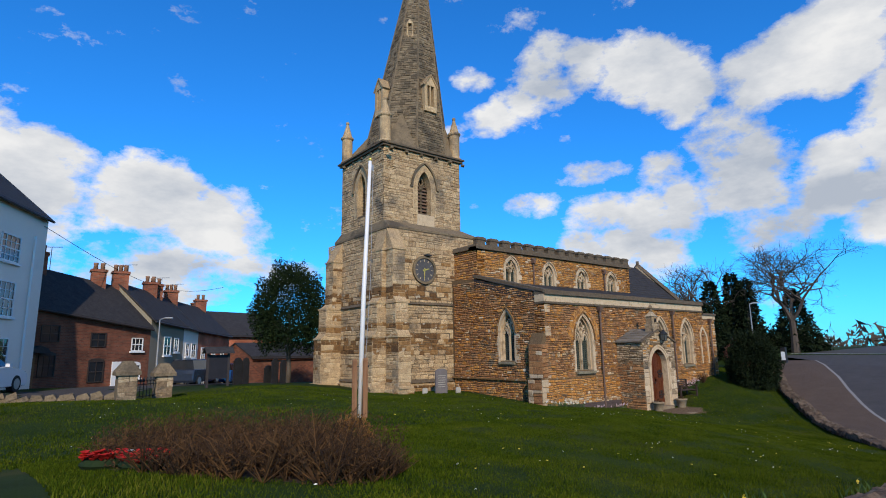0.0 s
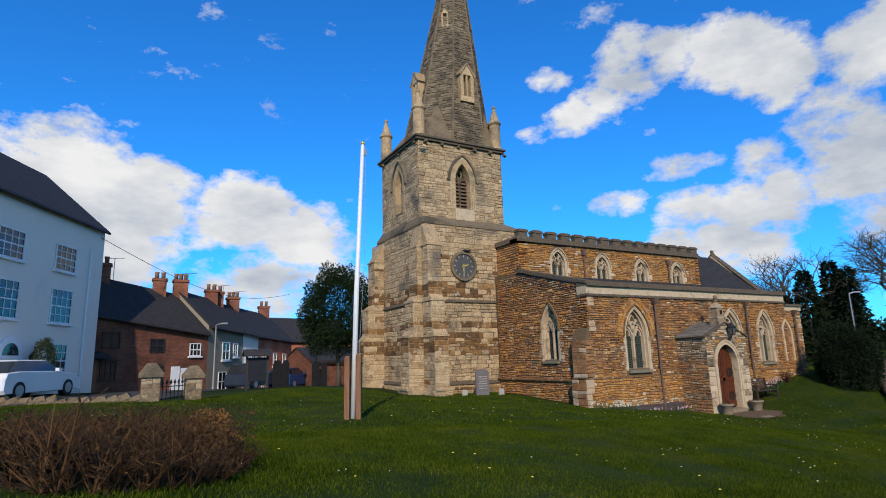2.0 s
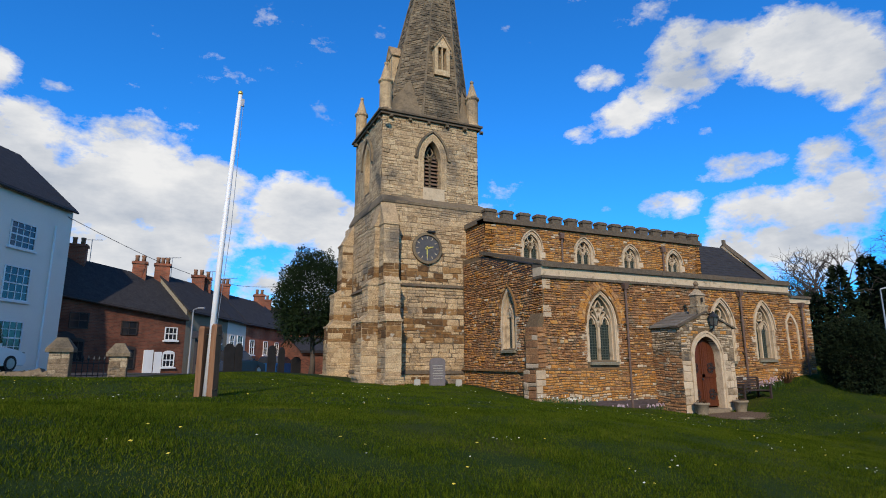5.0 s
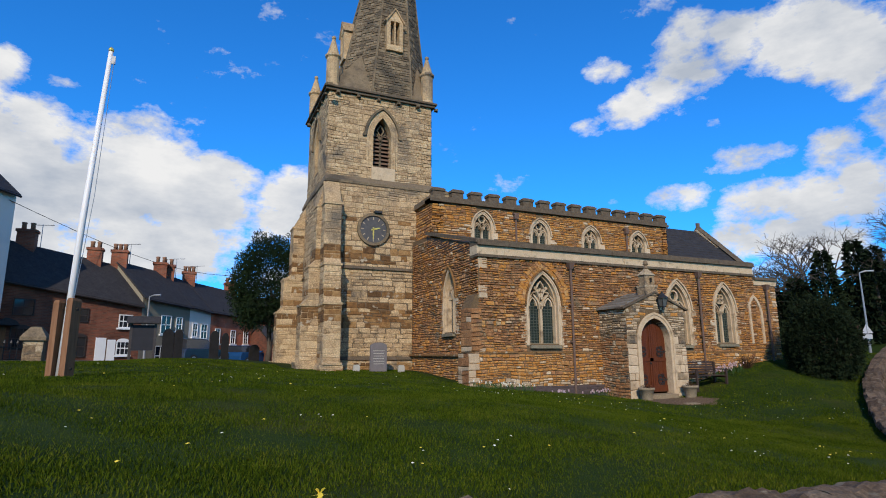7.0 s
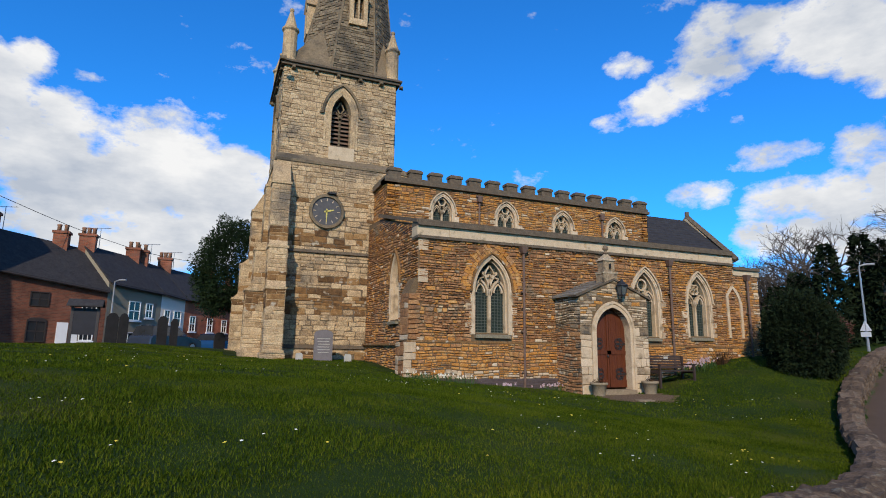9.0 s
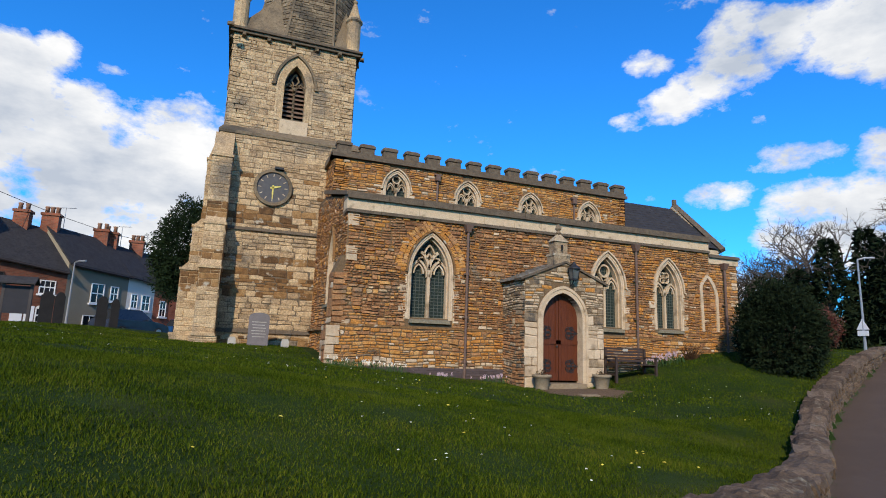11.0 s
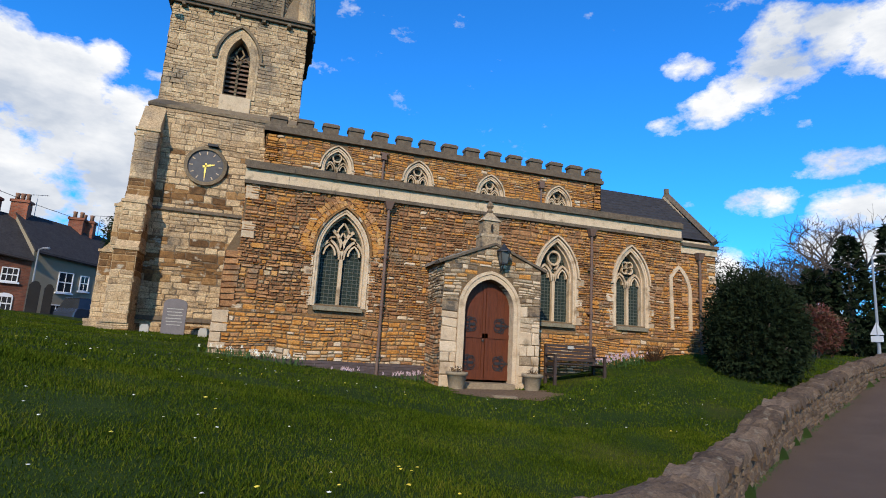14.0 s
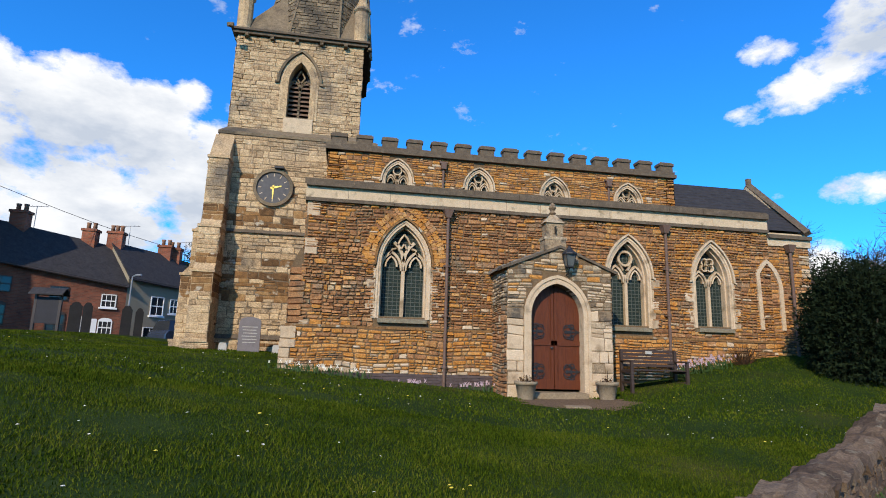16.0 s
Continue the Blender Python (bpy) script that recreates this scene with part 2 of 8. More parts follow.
M_BAND_O = mat("dark ironstone band piece", BANDC, 7, 0.95, 0.7, 40, "object", 0.35, stain=(2.5, 0.61, 0.67, (0.42, 0.36, 0.26)), grain=0.4, grain_scale=22)
M_DRESS = mat("pale dressed limestone", [(0.330, 0.235, 0.140), (0.510, 0.380, 0.240), (0.600, 0.465, 0.310)], 5, 0.85, 0.35, 45, "island", 0.28, stain=(2.2, 0.56, 0.70, (0.230, 0.160, 0.090)), grain=0.25)
M_PARA = mat("weathered parapet limestone", [(0.350, 0.262, 0.165), (0.510, 0.392, 0.252), (0.580, 0.452, 0.296)], 4, 0.9, 0.35, 45, "island", 0.22, stain=(5.0, 0.58, 0.72, (0.230, 0.180, 0.110)), grain=0.22)
M_PORCH = mat("lichened porch rubble", [(0.095, 0.066, 0.042), (0.210, 0.148, 0.088), (0.340, 0.250, 0.150), (0.460, 0.365, 0.240)], 9, 0.95, 0.8, 40, "island", 0.3, stain=(3.2, 0.55, 0.66, (0.10, 0.082, 0.060)), grain=0.45, grain_scale=26)
M_COPE = mat("blackened coping stone", [(0.052, 0.039, 0.028), (0.108, 0.081, 0.054), (0.195, 0.150, 0.098)], 6, 0.9, 0.5, 35, "island", 0.2, grain=0.35)
M_SPIRE = mat("grey spire stone", [(0.085, 0.064, 0.040), (0.150, 0.112, 0.068), (0.205, 0.153, 0.092), (0.250, 0.192, 0.118)], 6, 0.95, 0.6, 40, "island", 0.36, stain=(0.9, 0.52, 0.68, (0.085, 0.068, 0.046)), grain=0.4, grain_scale=18)
M_MORTAR = mat("buff lime mortar", [(0.105, 0.066, 0.033), (0.190, 0.124, 0.064)], 9, 0.95, 0.6, 70, grain=0.35)
M_MORTARD = mat("dark joint mortar", [(0.095, 0.070, 0.045), (0.175, 0.132, 0.084)], 9, 0.95, 0.5, 70, grain=0.3)
M_STEP = mat("worn step stone", [(0.19, 0.135, 0.08), (0.31, 0.235, 0.145)], 9, 0.95, 0.5, 40, grain=0.3)
M_GLASS = mat("leaded window glass", [(0.008, 0.014, 0.012), (0.032, 0.046, 0.036)], 26, 0.5, 0.8, 20, spec=0.1)
M_HGLASS = mat("house window glass", [(0.012, 0.014, 0.018), (0.03, 0.034, 0.04)], 1.5, 0.06, 0.0, spec=0.6)
M_LEAD = mat("dull lead bars", [(0.060, 0.068, 0.058), (0.115, 0.122, 0.100)], 20, 0.8, 0.1, 60, spec=0.1)
M_COPPER = mat("stained window sill", [(0.13, 0.115, 0.075), (0.28, 0.235, 0.155)], 8, 0.9, 0.3, 60, grain=0.35)
M_LOUVRE = mat("weathered timber louvres", [(0.12, 0.075, 0.05), (0.20, 0.13, 0.09)], 8, 0.85, 0.2, 60)
M_DOOR = mat("varnished brown door boards", [(0.052, 0.012, 0.0035), (0.100, 0.025, 0.007), (0.140, 0.038, 0.010)], 5, 0.5, 0.25, 30, stretch=(12, 12, 0.8), spec=0.25, grain=0.2)
# ironwork, and the black put into the belfry and lucarne hollows as shade
M_IRON_DARK = mat("black painted iron and shaded hollows", [(0.012, 0.012, 0.013), (0.03, 0.03, 0.03)], 20, 0.5, 0.1, 60)
M_PIPE = mat("brown painted downpipe", [(0.105, 0.066, 0.048), (0.165, 0.105, 0.078)], 6, 0.6, 0.1, 60, spec=0.2)
M_SLATE = mat("dark roof slate", [(0.020, 0.019, 0.020), (0.037, 0.035, 0.036), (0.056, 0.052, 0.051)], 3, 0.8, 0.45, 14, "island", 0.2, spec=0.15, grain=0.25, grain_scale=9)
M_TILE = mat("stone roof tiles", [(0.12, 0.10, 0.08), (0.22, 0.19, 0.15)], 6, 0.9, 0.4, 30, "island", 0.25)
M_GRASS = mat("lawn soil and moss", [(0.009, 0.020, 0.003), (0.019, 0.036, 0.005), (0.032, 0.050, 0.008)], 0.8, 0.95, 0.6, 45, stain=(0.35, 0.55, 0.75, (0.06, 0.055, 0.012)), spec=0.1)
M_BLADE = mat("grass blades", [(0.012, 0.024, 0.002), (0.029, 0.050, 0.003), (0.060, 0.084, 0.005), (0.108, 0.112, 0.014)], 0.9, 0.85, 0.0, vary="island", vary_amt=0.3, spec=0.03)
M_ASPH = mat("pavement asphalt", [(0.082, 0.053, 0.034), (0.122, 0.082, 0.055)], 1.2, 0.92, 0.6, 110, stain=(0.5, 0.5, 0.7, (0.088, 0.058, 0.038)), grain=0.3, grain_scale=90)
M_ROAD = mat("road asphalt", [(0.047, 0.042, 0.040), (0.074, 0.066, 0.060)], 1.5, 0.9, 0.4, 110)
M_GRAVEL = mat("gravel path", [(0.090, 0.055, 0.028), (0.190, 0.122, 0.066)], 30, 0.95, 0.9, 60, grain=0.4, grain_scale=60)
M_KERB = mat("kerb stone", [(0.20, 0.19, 0.17), (0.30, 0.28, 0.25)], 8, 0.9, 0.3, 60)
M_WALLST = mat("boundary wall stone", [(0.046, 0.030, 0.018), (0.090, 0.059, 0.035), (0.134, 0.090, 0.055), (0.172, 0.122, 0.077)], 8, 0.95, 0.9, 26, "island", 0.3, stain=(5.0, 0.60, 0.70, (0.17, 0.14, 0.095)), grain=0.45, grain_scale=26)
M_WALLST_O = mat("boundary wall stone piece", [(0.046, 0.030, 0.018), (0.090, 0.059, 0.035), (0.134, 0.090, 0.055), (0.172, 0.122, 0.077)], 8, 0.95, 0.9, 26, "object", 0.3, stain=(5.0, 0.60, 0.70, (0.17, 0.14, 0.095)), grain=0.45, grain_scale=26)
M_WHITE = mat("white painted pole", [(0.70, 0.68, 0.64), (0.80, 0.78, 0.75)], 3, 0.45, 0.05, 30)
M_POST = mat("brown weathered post timber", [(0.12, 0.055, 0.025), (0.22, 0.105, 0.05), (0.28, 0.15, 0.075)], 3, 0.85, 0.3, 25, stretch=(6, 6, 0.6))
M_GOLD = mat("gilded metal", [(0.75, 0.52, 0.10), (0.85, 0.62, 0.16)], 5, 0.35, 0.0, metal=0.6)
M_CLOCK = mat("dark clock dial", [(0.05, 0.05, 0.055), (0.10, 0.095, 0.09)], 6, 0.6, 0.1, 40)
M_HEAD = mat("grey-purple slate headstone", [(0.13, 0.115, 0.112), (0.20, 0.175, 0.170)], 3, 0.7, 0.3, 40, grain=0.15)
M_HEADD = mat("dark slate headstone", [(0.010, 0.009, 0.009), (0.022, 0.020, 0.019)], 4, 0.8, 0.3, 40, grain=0.2)
M_MARK = mat("small pale stone marker", [(0.34, 0.32, 0.27), (0.46, 0.43, 0.37)], 8, 0.9, 0.3, 50)
M_BENCH = mat("dark stained bench timber", [(0.03, 0.02, 0.015), (0.07, 0.045, 0.035)], 4, 0.6, 0.2, 30, stretch=(1, 8, 8))
M_POT = mat("weathered concrete pot", [(0.190, 0.145, 0.088), (0.320, 0.250, 0.160)], 8, 0.95, 0.4, 40, grain=0.3)
M_LEAF = mat("dark evergreen leaves", [(0.006, 0.013, 0.004), (0.012, 0.024, 0.007), (0.022, 0.040, 0.011)], 3, 0.75, 0.0, vary="island", vary_amt=0.3, spec=0.15)
M_YEW = mat("yew needles", [(0.005, 0.009, 0.004), (0.011, 0.019, 0.007), (0.018, 0.027, 0.010)], 3, 0.85, 0.0, vary="island", vary_amt=0.3, spec=0.1)
M_REDLEAF = mat("reddish shrub leaves", [(0.05, 0.012, 0.008), (0.11, 0.03, 0.02), (0.06, 0.05, 0.02)], 3, 0.6, 0.0, vary="island", vary_amt=0.35)
M_TOPI = mat("clipped box leaves", [(0.02, 0.03, 0.008), (0.05, 0.065, 0.02)], 3, 0.6, 0.0, vary="island", vary_amt=0.3)
M_BARK = mat("tree bark", [(0.07, 0.055, 0.04), (0.13, 0.10, 0.075)], 8, 0.95, 0.4, 30)
M_TWIG = mat("bare winter twigs", [(0.055, 0.042, 0.034), (0.10, 0.08, 0.062)], 8, 0.95, 0.0)
M_ROSE = mat("dry brown rose stems", [(0.018, 0.009, 0.004), (0.050, 0.024, 0.008), (0.105, 0.052, 0.016)], 6, 0.9, 0.0, vary="island", vary_amt=0.4)
M_SOIL = mat("bare bed soil", [(0.030, 0.018, 0.012), (0.065, 0.040, 0.026)], 9, 0.95, 0.8, 40, grain=0.4)
M_POPPY = mat("red poppy wreath", [(0.30, 0.008, 0.006), (0.48, 0.02, 0.012)], 9, 0.7, 0.0, vary="island", vary_amt=0.3)
M_PETAL = mat("white petals", [(0.65, 0.63, 0.52), (0.8, 0.78, 0.66)], 9, 0.6, 0.0)
M_YELLOW = mat("yellow flower heads", [(0.65, 0.48, 0.04), (0.8, 0.62, 0.08)], 9, 0.6, 0.0)
M_PINK = mat("pale pink flowers", [(0.45, 0.30, 0.32), (0.62, 0.48, 0.48)], 9, 0.6, 0.0)
M_RENDER = mat("white painted render", [(0.80, 0.72, 0.64), (0.85, 0.77, 0.69)], 0.7, 0.85, 0.15, 40, stain=(0.5, 0.6, 0.8, (0.68, 0.63, 0.57)), grain=0.05)
# grey render, darkened so that its colour carries the shade over the row
M_GREYR = mat("grey painted render", [(0.23, 0.20, 0.145), (0.28, 0.245, 0.18)], 0.8, 0.85, 0.1, 40, grain=0.08)
M_CREAM = mat("pale painted render", [(0.72, 0.67, 0.59), (0.80, 0.75, 0.67)], 0.8, 0.85, 0.1, 40, grain=0.06)
M_FRAME = mat("white painted joinery", [(0.72, 0.72, 0.72), (0.8, 0.8, 0.8)], 4, 0.5, 0.0)
M_DARKF = mat("dark painted joinery", [(0.03, 0.022, 0.02), (0.05, 0.04, 0.035)], 4, 0.5, 0.0)
# dark old brick, with shade over the cottages mixed into its colour
M_BRICK = brick_mat("old red brick", (0.22, 0.070, 0.038), (0.12, 0.043, 0.026), (0.15, 0.095, 0.067))
M_BRICKB = brick_mat("bright red brick", (0.50, 0.14, 0.062), (0.36, 0.10, 0.048), (0.32, 0.20, 0.14))
M_BLUEBR = mat("dark plinth brick", [(0.062, 0.045, 0.041), (0.099, 0.072, 0.066)], 9, 0.9, 0.3, 50, "island", 0.3)
M_POTRED = mat("terracotta chimney pot", [(0.20, 0.10, 0.06), (0.32, 0.18, 0.11)], 6, 0.85, 0.2, 40, grain=0.2)
M_STACK = brick_mat("sooty chimney brick", (0.30, 0.090, 0.045), (0.18, 0.060, 0.035), (0.20, 0.13, 0.09))
M_CARW = mat("white car paint", [(0.72, 0.73, 0.75), (0.76, 0.77, 0.79)], 2, 0.18, 0.0, spec=0.6)
M_CARD = mat("dark blue-grey car paint", [(0.02, 0.03, 0.05), (0.03, 0.04, 0.065)], 2, 0.18, 0.0, spec=0.6)
M_CARB = mat("blue car paint", [(0.008, 0.045, 0.13), (0.012, 0.06, 0.17)], 2, 0.25, 0.0, spec=0.4)
M_TYRE = mat("tyre rubber", [(0.015, 0.015, 0.015), (0.03, 0.03, 0.03)], 9, 0.8, 0.0)
M_RIM = mat("alloy wheel rim", [(0.35, 0.35, 0.36), (0.45, 0.45, 0.46)], 9, 0.35, 0.0, metal=0.8)
M_GALV = mat("galvanised steel", [(0.26, 0.27, 0.28), (0.36, 0.37, 0.38)], 9, 0.5, 0.0, metal=0.5)
M_BOARD = mat("black notice board", [(0.008, 0.008, 0.012), (0.016, 0.016, 0.022)], 4, 0.6, 0.0)
M_PAINT = mat("white road paint", [(0.6, 0.6, 0.58), (0.72, 0.72, 0.7)], 9, 0.8, 0.1, 50)
M_LAMPGL = mat("lantern glass", [(0.06, 0.065, 0.06), (0.11, 0.115, 0.105)], 9, 0.3, 0.0, spec=0.6)
M_FERN = mat("young yellowed conifer", [(0.13, 0.055, 0.015), (0.22, 0.11, 0.03)], 5, 0.9, 0.0, vary="island", vary_amt=0.3)
M_DAFF = mat("daffodil leaves", [(0.025, 0.055, 0.010), (0.05, 0.09, 0.018)], 5, 0.7, 0.0, vary="island", vary_amt=0.3)
M_SIGNW = mat("white sign plate", [(0.7, 0.7, 0.7), (0.78, 0.78, 0.78)], 4, 0.5, 0.0)

# ---- building helpers ----


class Geo:
    """Collects vertices and faces of one mesh."""

    def __init__(self):
        self.v, self.f = [], []

    def add(self, vs, fs):
        n = len(self.v)
        self.v += [tuple(p) for p in vs]
        self.f += [tuple(i + n for i in f) for f in fs]

    def box(self, x0, x1, y0, y1, z0, z1, m=None):
        vs = [(x, y, z) for z in (z0, z1) for y in (y0, y1) for x in (x0, x1)]
        if m is not None:
            vs = [tuple(m @ Vector(p)) for p in vs]
        self.add(vs, [(0, 2, 3, 1), (4, 5, 7, 6), (0, 1, 5, 4), (2, 6, 7, 3), (0, 4, 6, 2), (1, 3, 7, 5)])

    def prism(self, base, top):
        """base and top: equal rings, counter-clockwise seen from the top's side."""
        n = len(base)
        self.add(list(base) + list(top), [tuple(range(n - 1, -1, -1)), tuple(range(n, 2 * n))] + [(i, (i + 1) % n, n + (i + 1) % n, n + i) for i in range(n)])

    def tube(self, pts, radii, sides=6, caps=True):
        pts = [Vector(p) for p in pts]
        if isinstance(radii, (int, float)):
            radii = [radii] * len(pts)
        rings, up = [], None
        for i, p in enumerate(pts):
            d = (pts[min(i + 1, len(pts) - 1)] - pts[max(i - 1, 0)])
            d = d.normalized() if d.length > 1e-9 else Vector((0, 0, 1))
            a = d.cross(Vector((0, 0, 1)) if abs(d.z) < 0.9 else Vector((1, 0, 0))).normalized()
            b = d.cross(a)
            rings.append([p + radii[i] * (a * math.cos(2 * math.pi * k / sides) + b * math.sin(2 * math.pi * k / sides)) for k in range(sides)])
        n0 = len(self.v)
        for r in rings:
            self.v += [tuple(q) for q in r]
        for i in range(len(rings) - 1):
            for k in range(sides):
                a, b = n0 + i * sides + k, n0 + i * sides + (k + 1) % sides
                self.f.append((a, a + sides, b + sides, b))
        if caps:
            self.f.append(tuple(n0 + k for k in range(sides)))
            self.f.append(tuple(n0 + (len(rings) - 1) * sides + k for k in range(sides - 1, -1, -1)))

    def lathe(self, prof, sides=16, at=(0, 0, 0), phase=0.0):
        """prof: radius and height, from the bottom up."""
        n0 = len(self.v)
        for r, z in prof:
            for k in range(sides):
                a = 2 * math.pi * k / sides + phase
                self.v.append((at[0] + r * math.cos(a), at[1] + r * math.sin(a), at[2] + z))
        for i in range(len(prof) - 1):
            for k in range(sides):
                a, b = n0 + i * sides + k, n0 + i * sides + (k + 1) % sides
                self.f.append((a, b, b + sides, a + sides))
        self.f.append(tuple(n0 + k for k in range(sides - 1, -1, -1)))
        self.f.append(tuple(n0 + (len(prof) - 1) * sides + k for k in range(sides)))


class Wall:
    """A wall plane: u along it, w outward from it, z up; rise: how much heights climb along u."""

    def __init__(self, origin, along, out, rise=0.0):
        self.rise = rise
        self.o, self.u, self.n = Vector(origin), Vector(along).normalized(), Vector(out).normalized()

    def p(self, u, w, z):
        q = self.o + self.u * u + self.n * w
        return (q.x, q.y, z + self.rise * u)

    def box(self, g, u0, u1, w0, w1, z0, z1):
        vs = [self.p(u, w, z) for z in (z0, z1) for w in (w0, w1) for u in (u0, u1)]
        fs = [(0, 2, 3, 1), (4, 5, 7, 6), (0, 1, 5, 4), (2, 6, 7, 3), (0, 4, 6, 2), (1, 3, 7, 5)]
        if self.u.cross(self.n).z < 0:
            fs = [tuple(reversed(f)) for f in fs]
        g.add(vs, fs)

    def plate(self, g, ring, w0, w1):
        """A flat polygon of (u, z), thickened from w0 to w1."""
        n = len(ring)
        g.add([self.p(u, w0, z) for u, z in ring] + [self.p(u, w1, z) for u, z in ring], [tuple(range(n)), tuple(range(2 * n - 1, n - 1, -1))] + [(i, n + i, n + (i + 1) % n, (i + 1) % n) for i in range(n)])

    def sweep(self, g, line, half, w0, w1, closed=False):
        """A bar of square section along a line of (u, z)."""
        pts = [Vector((a, b)) for a, b in line]
        n = len(pts)
        left, right = [], []
        for i in range(n):
            if closed:
                d = pts[(i + 1) % n] - pts[i - 1]
            else:
                d = pts[min(i + 1, n - 1)] - pts[max(i - 1, 0)]
            d = d.normalized() if d.length > 1e-9 else Vector((0, 1))
            s = Vector((-d.y, d.x)) * half
            left.append(pts[i] + s)
            right.append(pts[i] - s)
        n0 = len(g.v)
        for i in range(n):
            for q, w in ((left[i], w0), (right[i], w0), (right[i], w1), (left[i], w1)):
                g.v.append(self.p(q.x, w, q.y))
        m = n if closed else n - 1
        for i in range(m):
            a, b = n0 + 4 * i, n0 + 4 * ((i + 1) % n)
            for k in range(4):
                g.f.append((a + k, b + k, b + (k + 1) % 4, a + (k + 1) % 4))
        if not closed:
            g.f.append((n0 + 3, n0 + 2, n0 + 1, n0))
            e = n0 + 4 * (n - 1)
            g.f.append((e, e + 1, e + 2, e + 3))


def mesh_of(name, g, material, smooth=False):
    me = bpy.data.meshes.new(name)
    me.from_pydata(g.v, [], g.f)
    me.materials.append(material)
    if smooth:
        me.polygons.foreach_set("use_smooth", [True] * len(me.polygons))
    me.update()
    bm = bmesh.new()
    bm.from_mesh(me)
    if len(bm.faces) < 60000:
        bmesh.ops.recalc_face_normals(bm, faces=bm.faces)
    bm.to_mesh(me)
    bm.free()
    return me


def part(name, g, material, parent=None, label="", smooth=False):
    ob = new(name, mesh_of(name, g, material, smooth))
    if parent is not None:
        ob.parent = parent
    if label:
        tagged(ob, label)
    return ob


def thing(name, label, category, group="", kind="", at=(0, 0, 0)):
    ob = new(name)
    ob.location = at
    ob.empty_display_size = 0.2
    return tagged(ob, label, category, group, kind)


def arch_line(cx, half, spring, apex, n=9):
    """A pointed arch from the left springing over the apex to the right one: (u, z) points."""
    rise = apex - spring
    r = (half * half + rise * rise) / (2 * half)
    cxl = cx - half + r
    a1 = math.atan2(rise, cx - cxl)
    left = [(cxl + r * math.cos(math.pi + (a1 - math.pi) * i / n), spring + r * math.sin(math.pi + (a1 - math.pi) * i / n)) for i in range(n + 1)]
    return left + [(2 * cx - u, z) for u, z in reversed(left[:-1])]


def arch_half(half, spring, apex, z):
    """Half width of a pointed arch opening at height z."""
    if z <= spring:
        return half
    if z >= apex:
        return 0.0
    rise = apex - spring
    r = (half * half + rise * rise) / (2 * half)
    return max(0.0, half - r + math.sqrt(max(0.0, r * r - (z - spring) ** 2)))


def pierced(w, g, u0, u1, z0, z1, thick, wins, slope=None):
    """A wall slab with pointed openings right through it. wins: (cx, half, sill, spring, apex)."""
    x = u0
    for cx, half, sill, spring, apex in sorted(wins):
        w.box(g, x, cx - half, -thick, 0, z0, z1)
        w.box(g, cx - half, cx + half, -thick, 0, z0, sill)
        w.box(g, cx - half, cx + half, -thick, 0, apex, z1)
        line = arch_line(cx, half, spring, apex)
        k = len(line) // 2
        w.plate(g, [(cx - half, apex)] + line[:k + 1], -thick, 0)
        w.plate(g, line[k:] + [(cx + half, apex)], -thick, 0)
        x = cx + half
    w.box(g, x, u1, -thick, 0, z0, z1)


def stone(w, g, u0, u1, z0, z1, depth, cham, rnd, rough=0.0):
    """One block proud of the wall: bevelled, with an uneven face; rough blocks have broken corners."""
    j = lambda s: rnd.uniform(-s, s)
    d = depth * rnd.uniform(0.5, 1.3)
    lu, lz = u1 - u0, z1 - z0
    a, b = min(cham, lu * 0.3), min(cham, lz * 0.3)
    js = min(0.012, lz * 0.08)
    if rough:
        cu, cz = min(lu * 0.28, 0.05) * rough, lz * 0.34 * rough
        r0 = [(u0 + cu * rnd.random(), z0), (u1 - cu * rnd.random(), z0), (u1, z0 + cz * rnd.random()), (u1, z1 - cz * rnd.random()), (u1 - cu * rnd.random(), z1), (u0 + cu * rnd.random(), z1), (u0, z1 - cz * rnd.random()), (u0, z0 + cz * rnd.random())]
        mu, mz = (u0 + u1) / 2, (z0 + z1) / 2
        ku, kz = 1 - 2 * a / lu, 1 - 2 * b / lz
        if w.rise == 0.0:
            sh = lambda u, z: (u + 0.035 * noise.noise((u * 1.6, z * 2.1, 3.3)), z + 0.05 * noise.noise((u * 1.1, z * 1.7, 9.1)))
        else:
            sh = lambda u, z: (u, z)
        base = [sh(u + j(js), z + j(js)) for u, z in r0]
        face = [sh(mu + (u - mu) * ku + j(js), mz + (z - mz) * kz + j(js)) for u, z in r0]
        tu, tz = j(d * 0.5) / lu, j(d * 0.5) / lz
        vs = [w.p(u, 0.0, z) for u, z in base] + [w.p(u, d + (u - mu) * tu + (z - mz) * tz + j(d * 0.15), z) for u, z in face]
        g.add(vs, [tuple(range(8, 16))] + [(i, (i + 1) % 8, 8 + (i + 1) % 8, 8 + i) for i in range(8)])
        return
    base = [(u0, z0), (u1, z0), (u1, z1), (u0, z1)]
    face = [(u0 + a, z0 + b), (u1 - a, z0 + b), (u1 - a, z1 - b), (u0 + a, z1 - b)]
    vs = [w.p(u + j(js), 0.0, z + j(js)) for u, z in base] + [w.p(u + j(js), d + j(d * 0.2), z + j(js)) for u, z in face]
    g.add(vs, [(4, 5, 6, 7), (0, 1, 5, 4), (1, 2, 6, 5), (2, 3, 7, 6), (3, 0, 4, 7)])


UNIT = {}


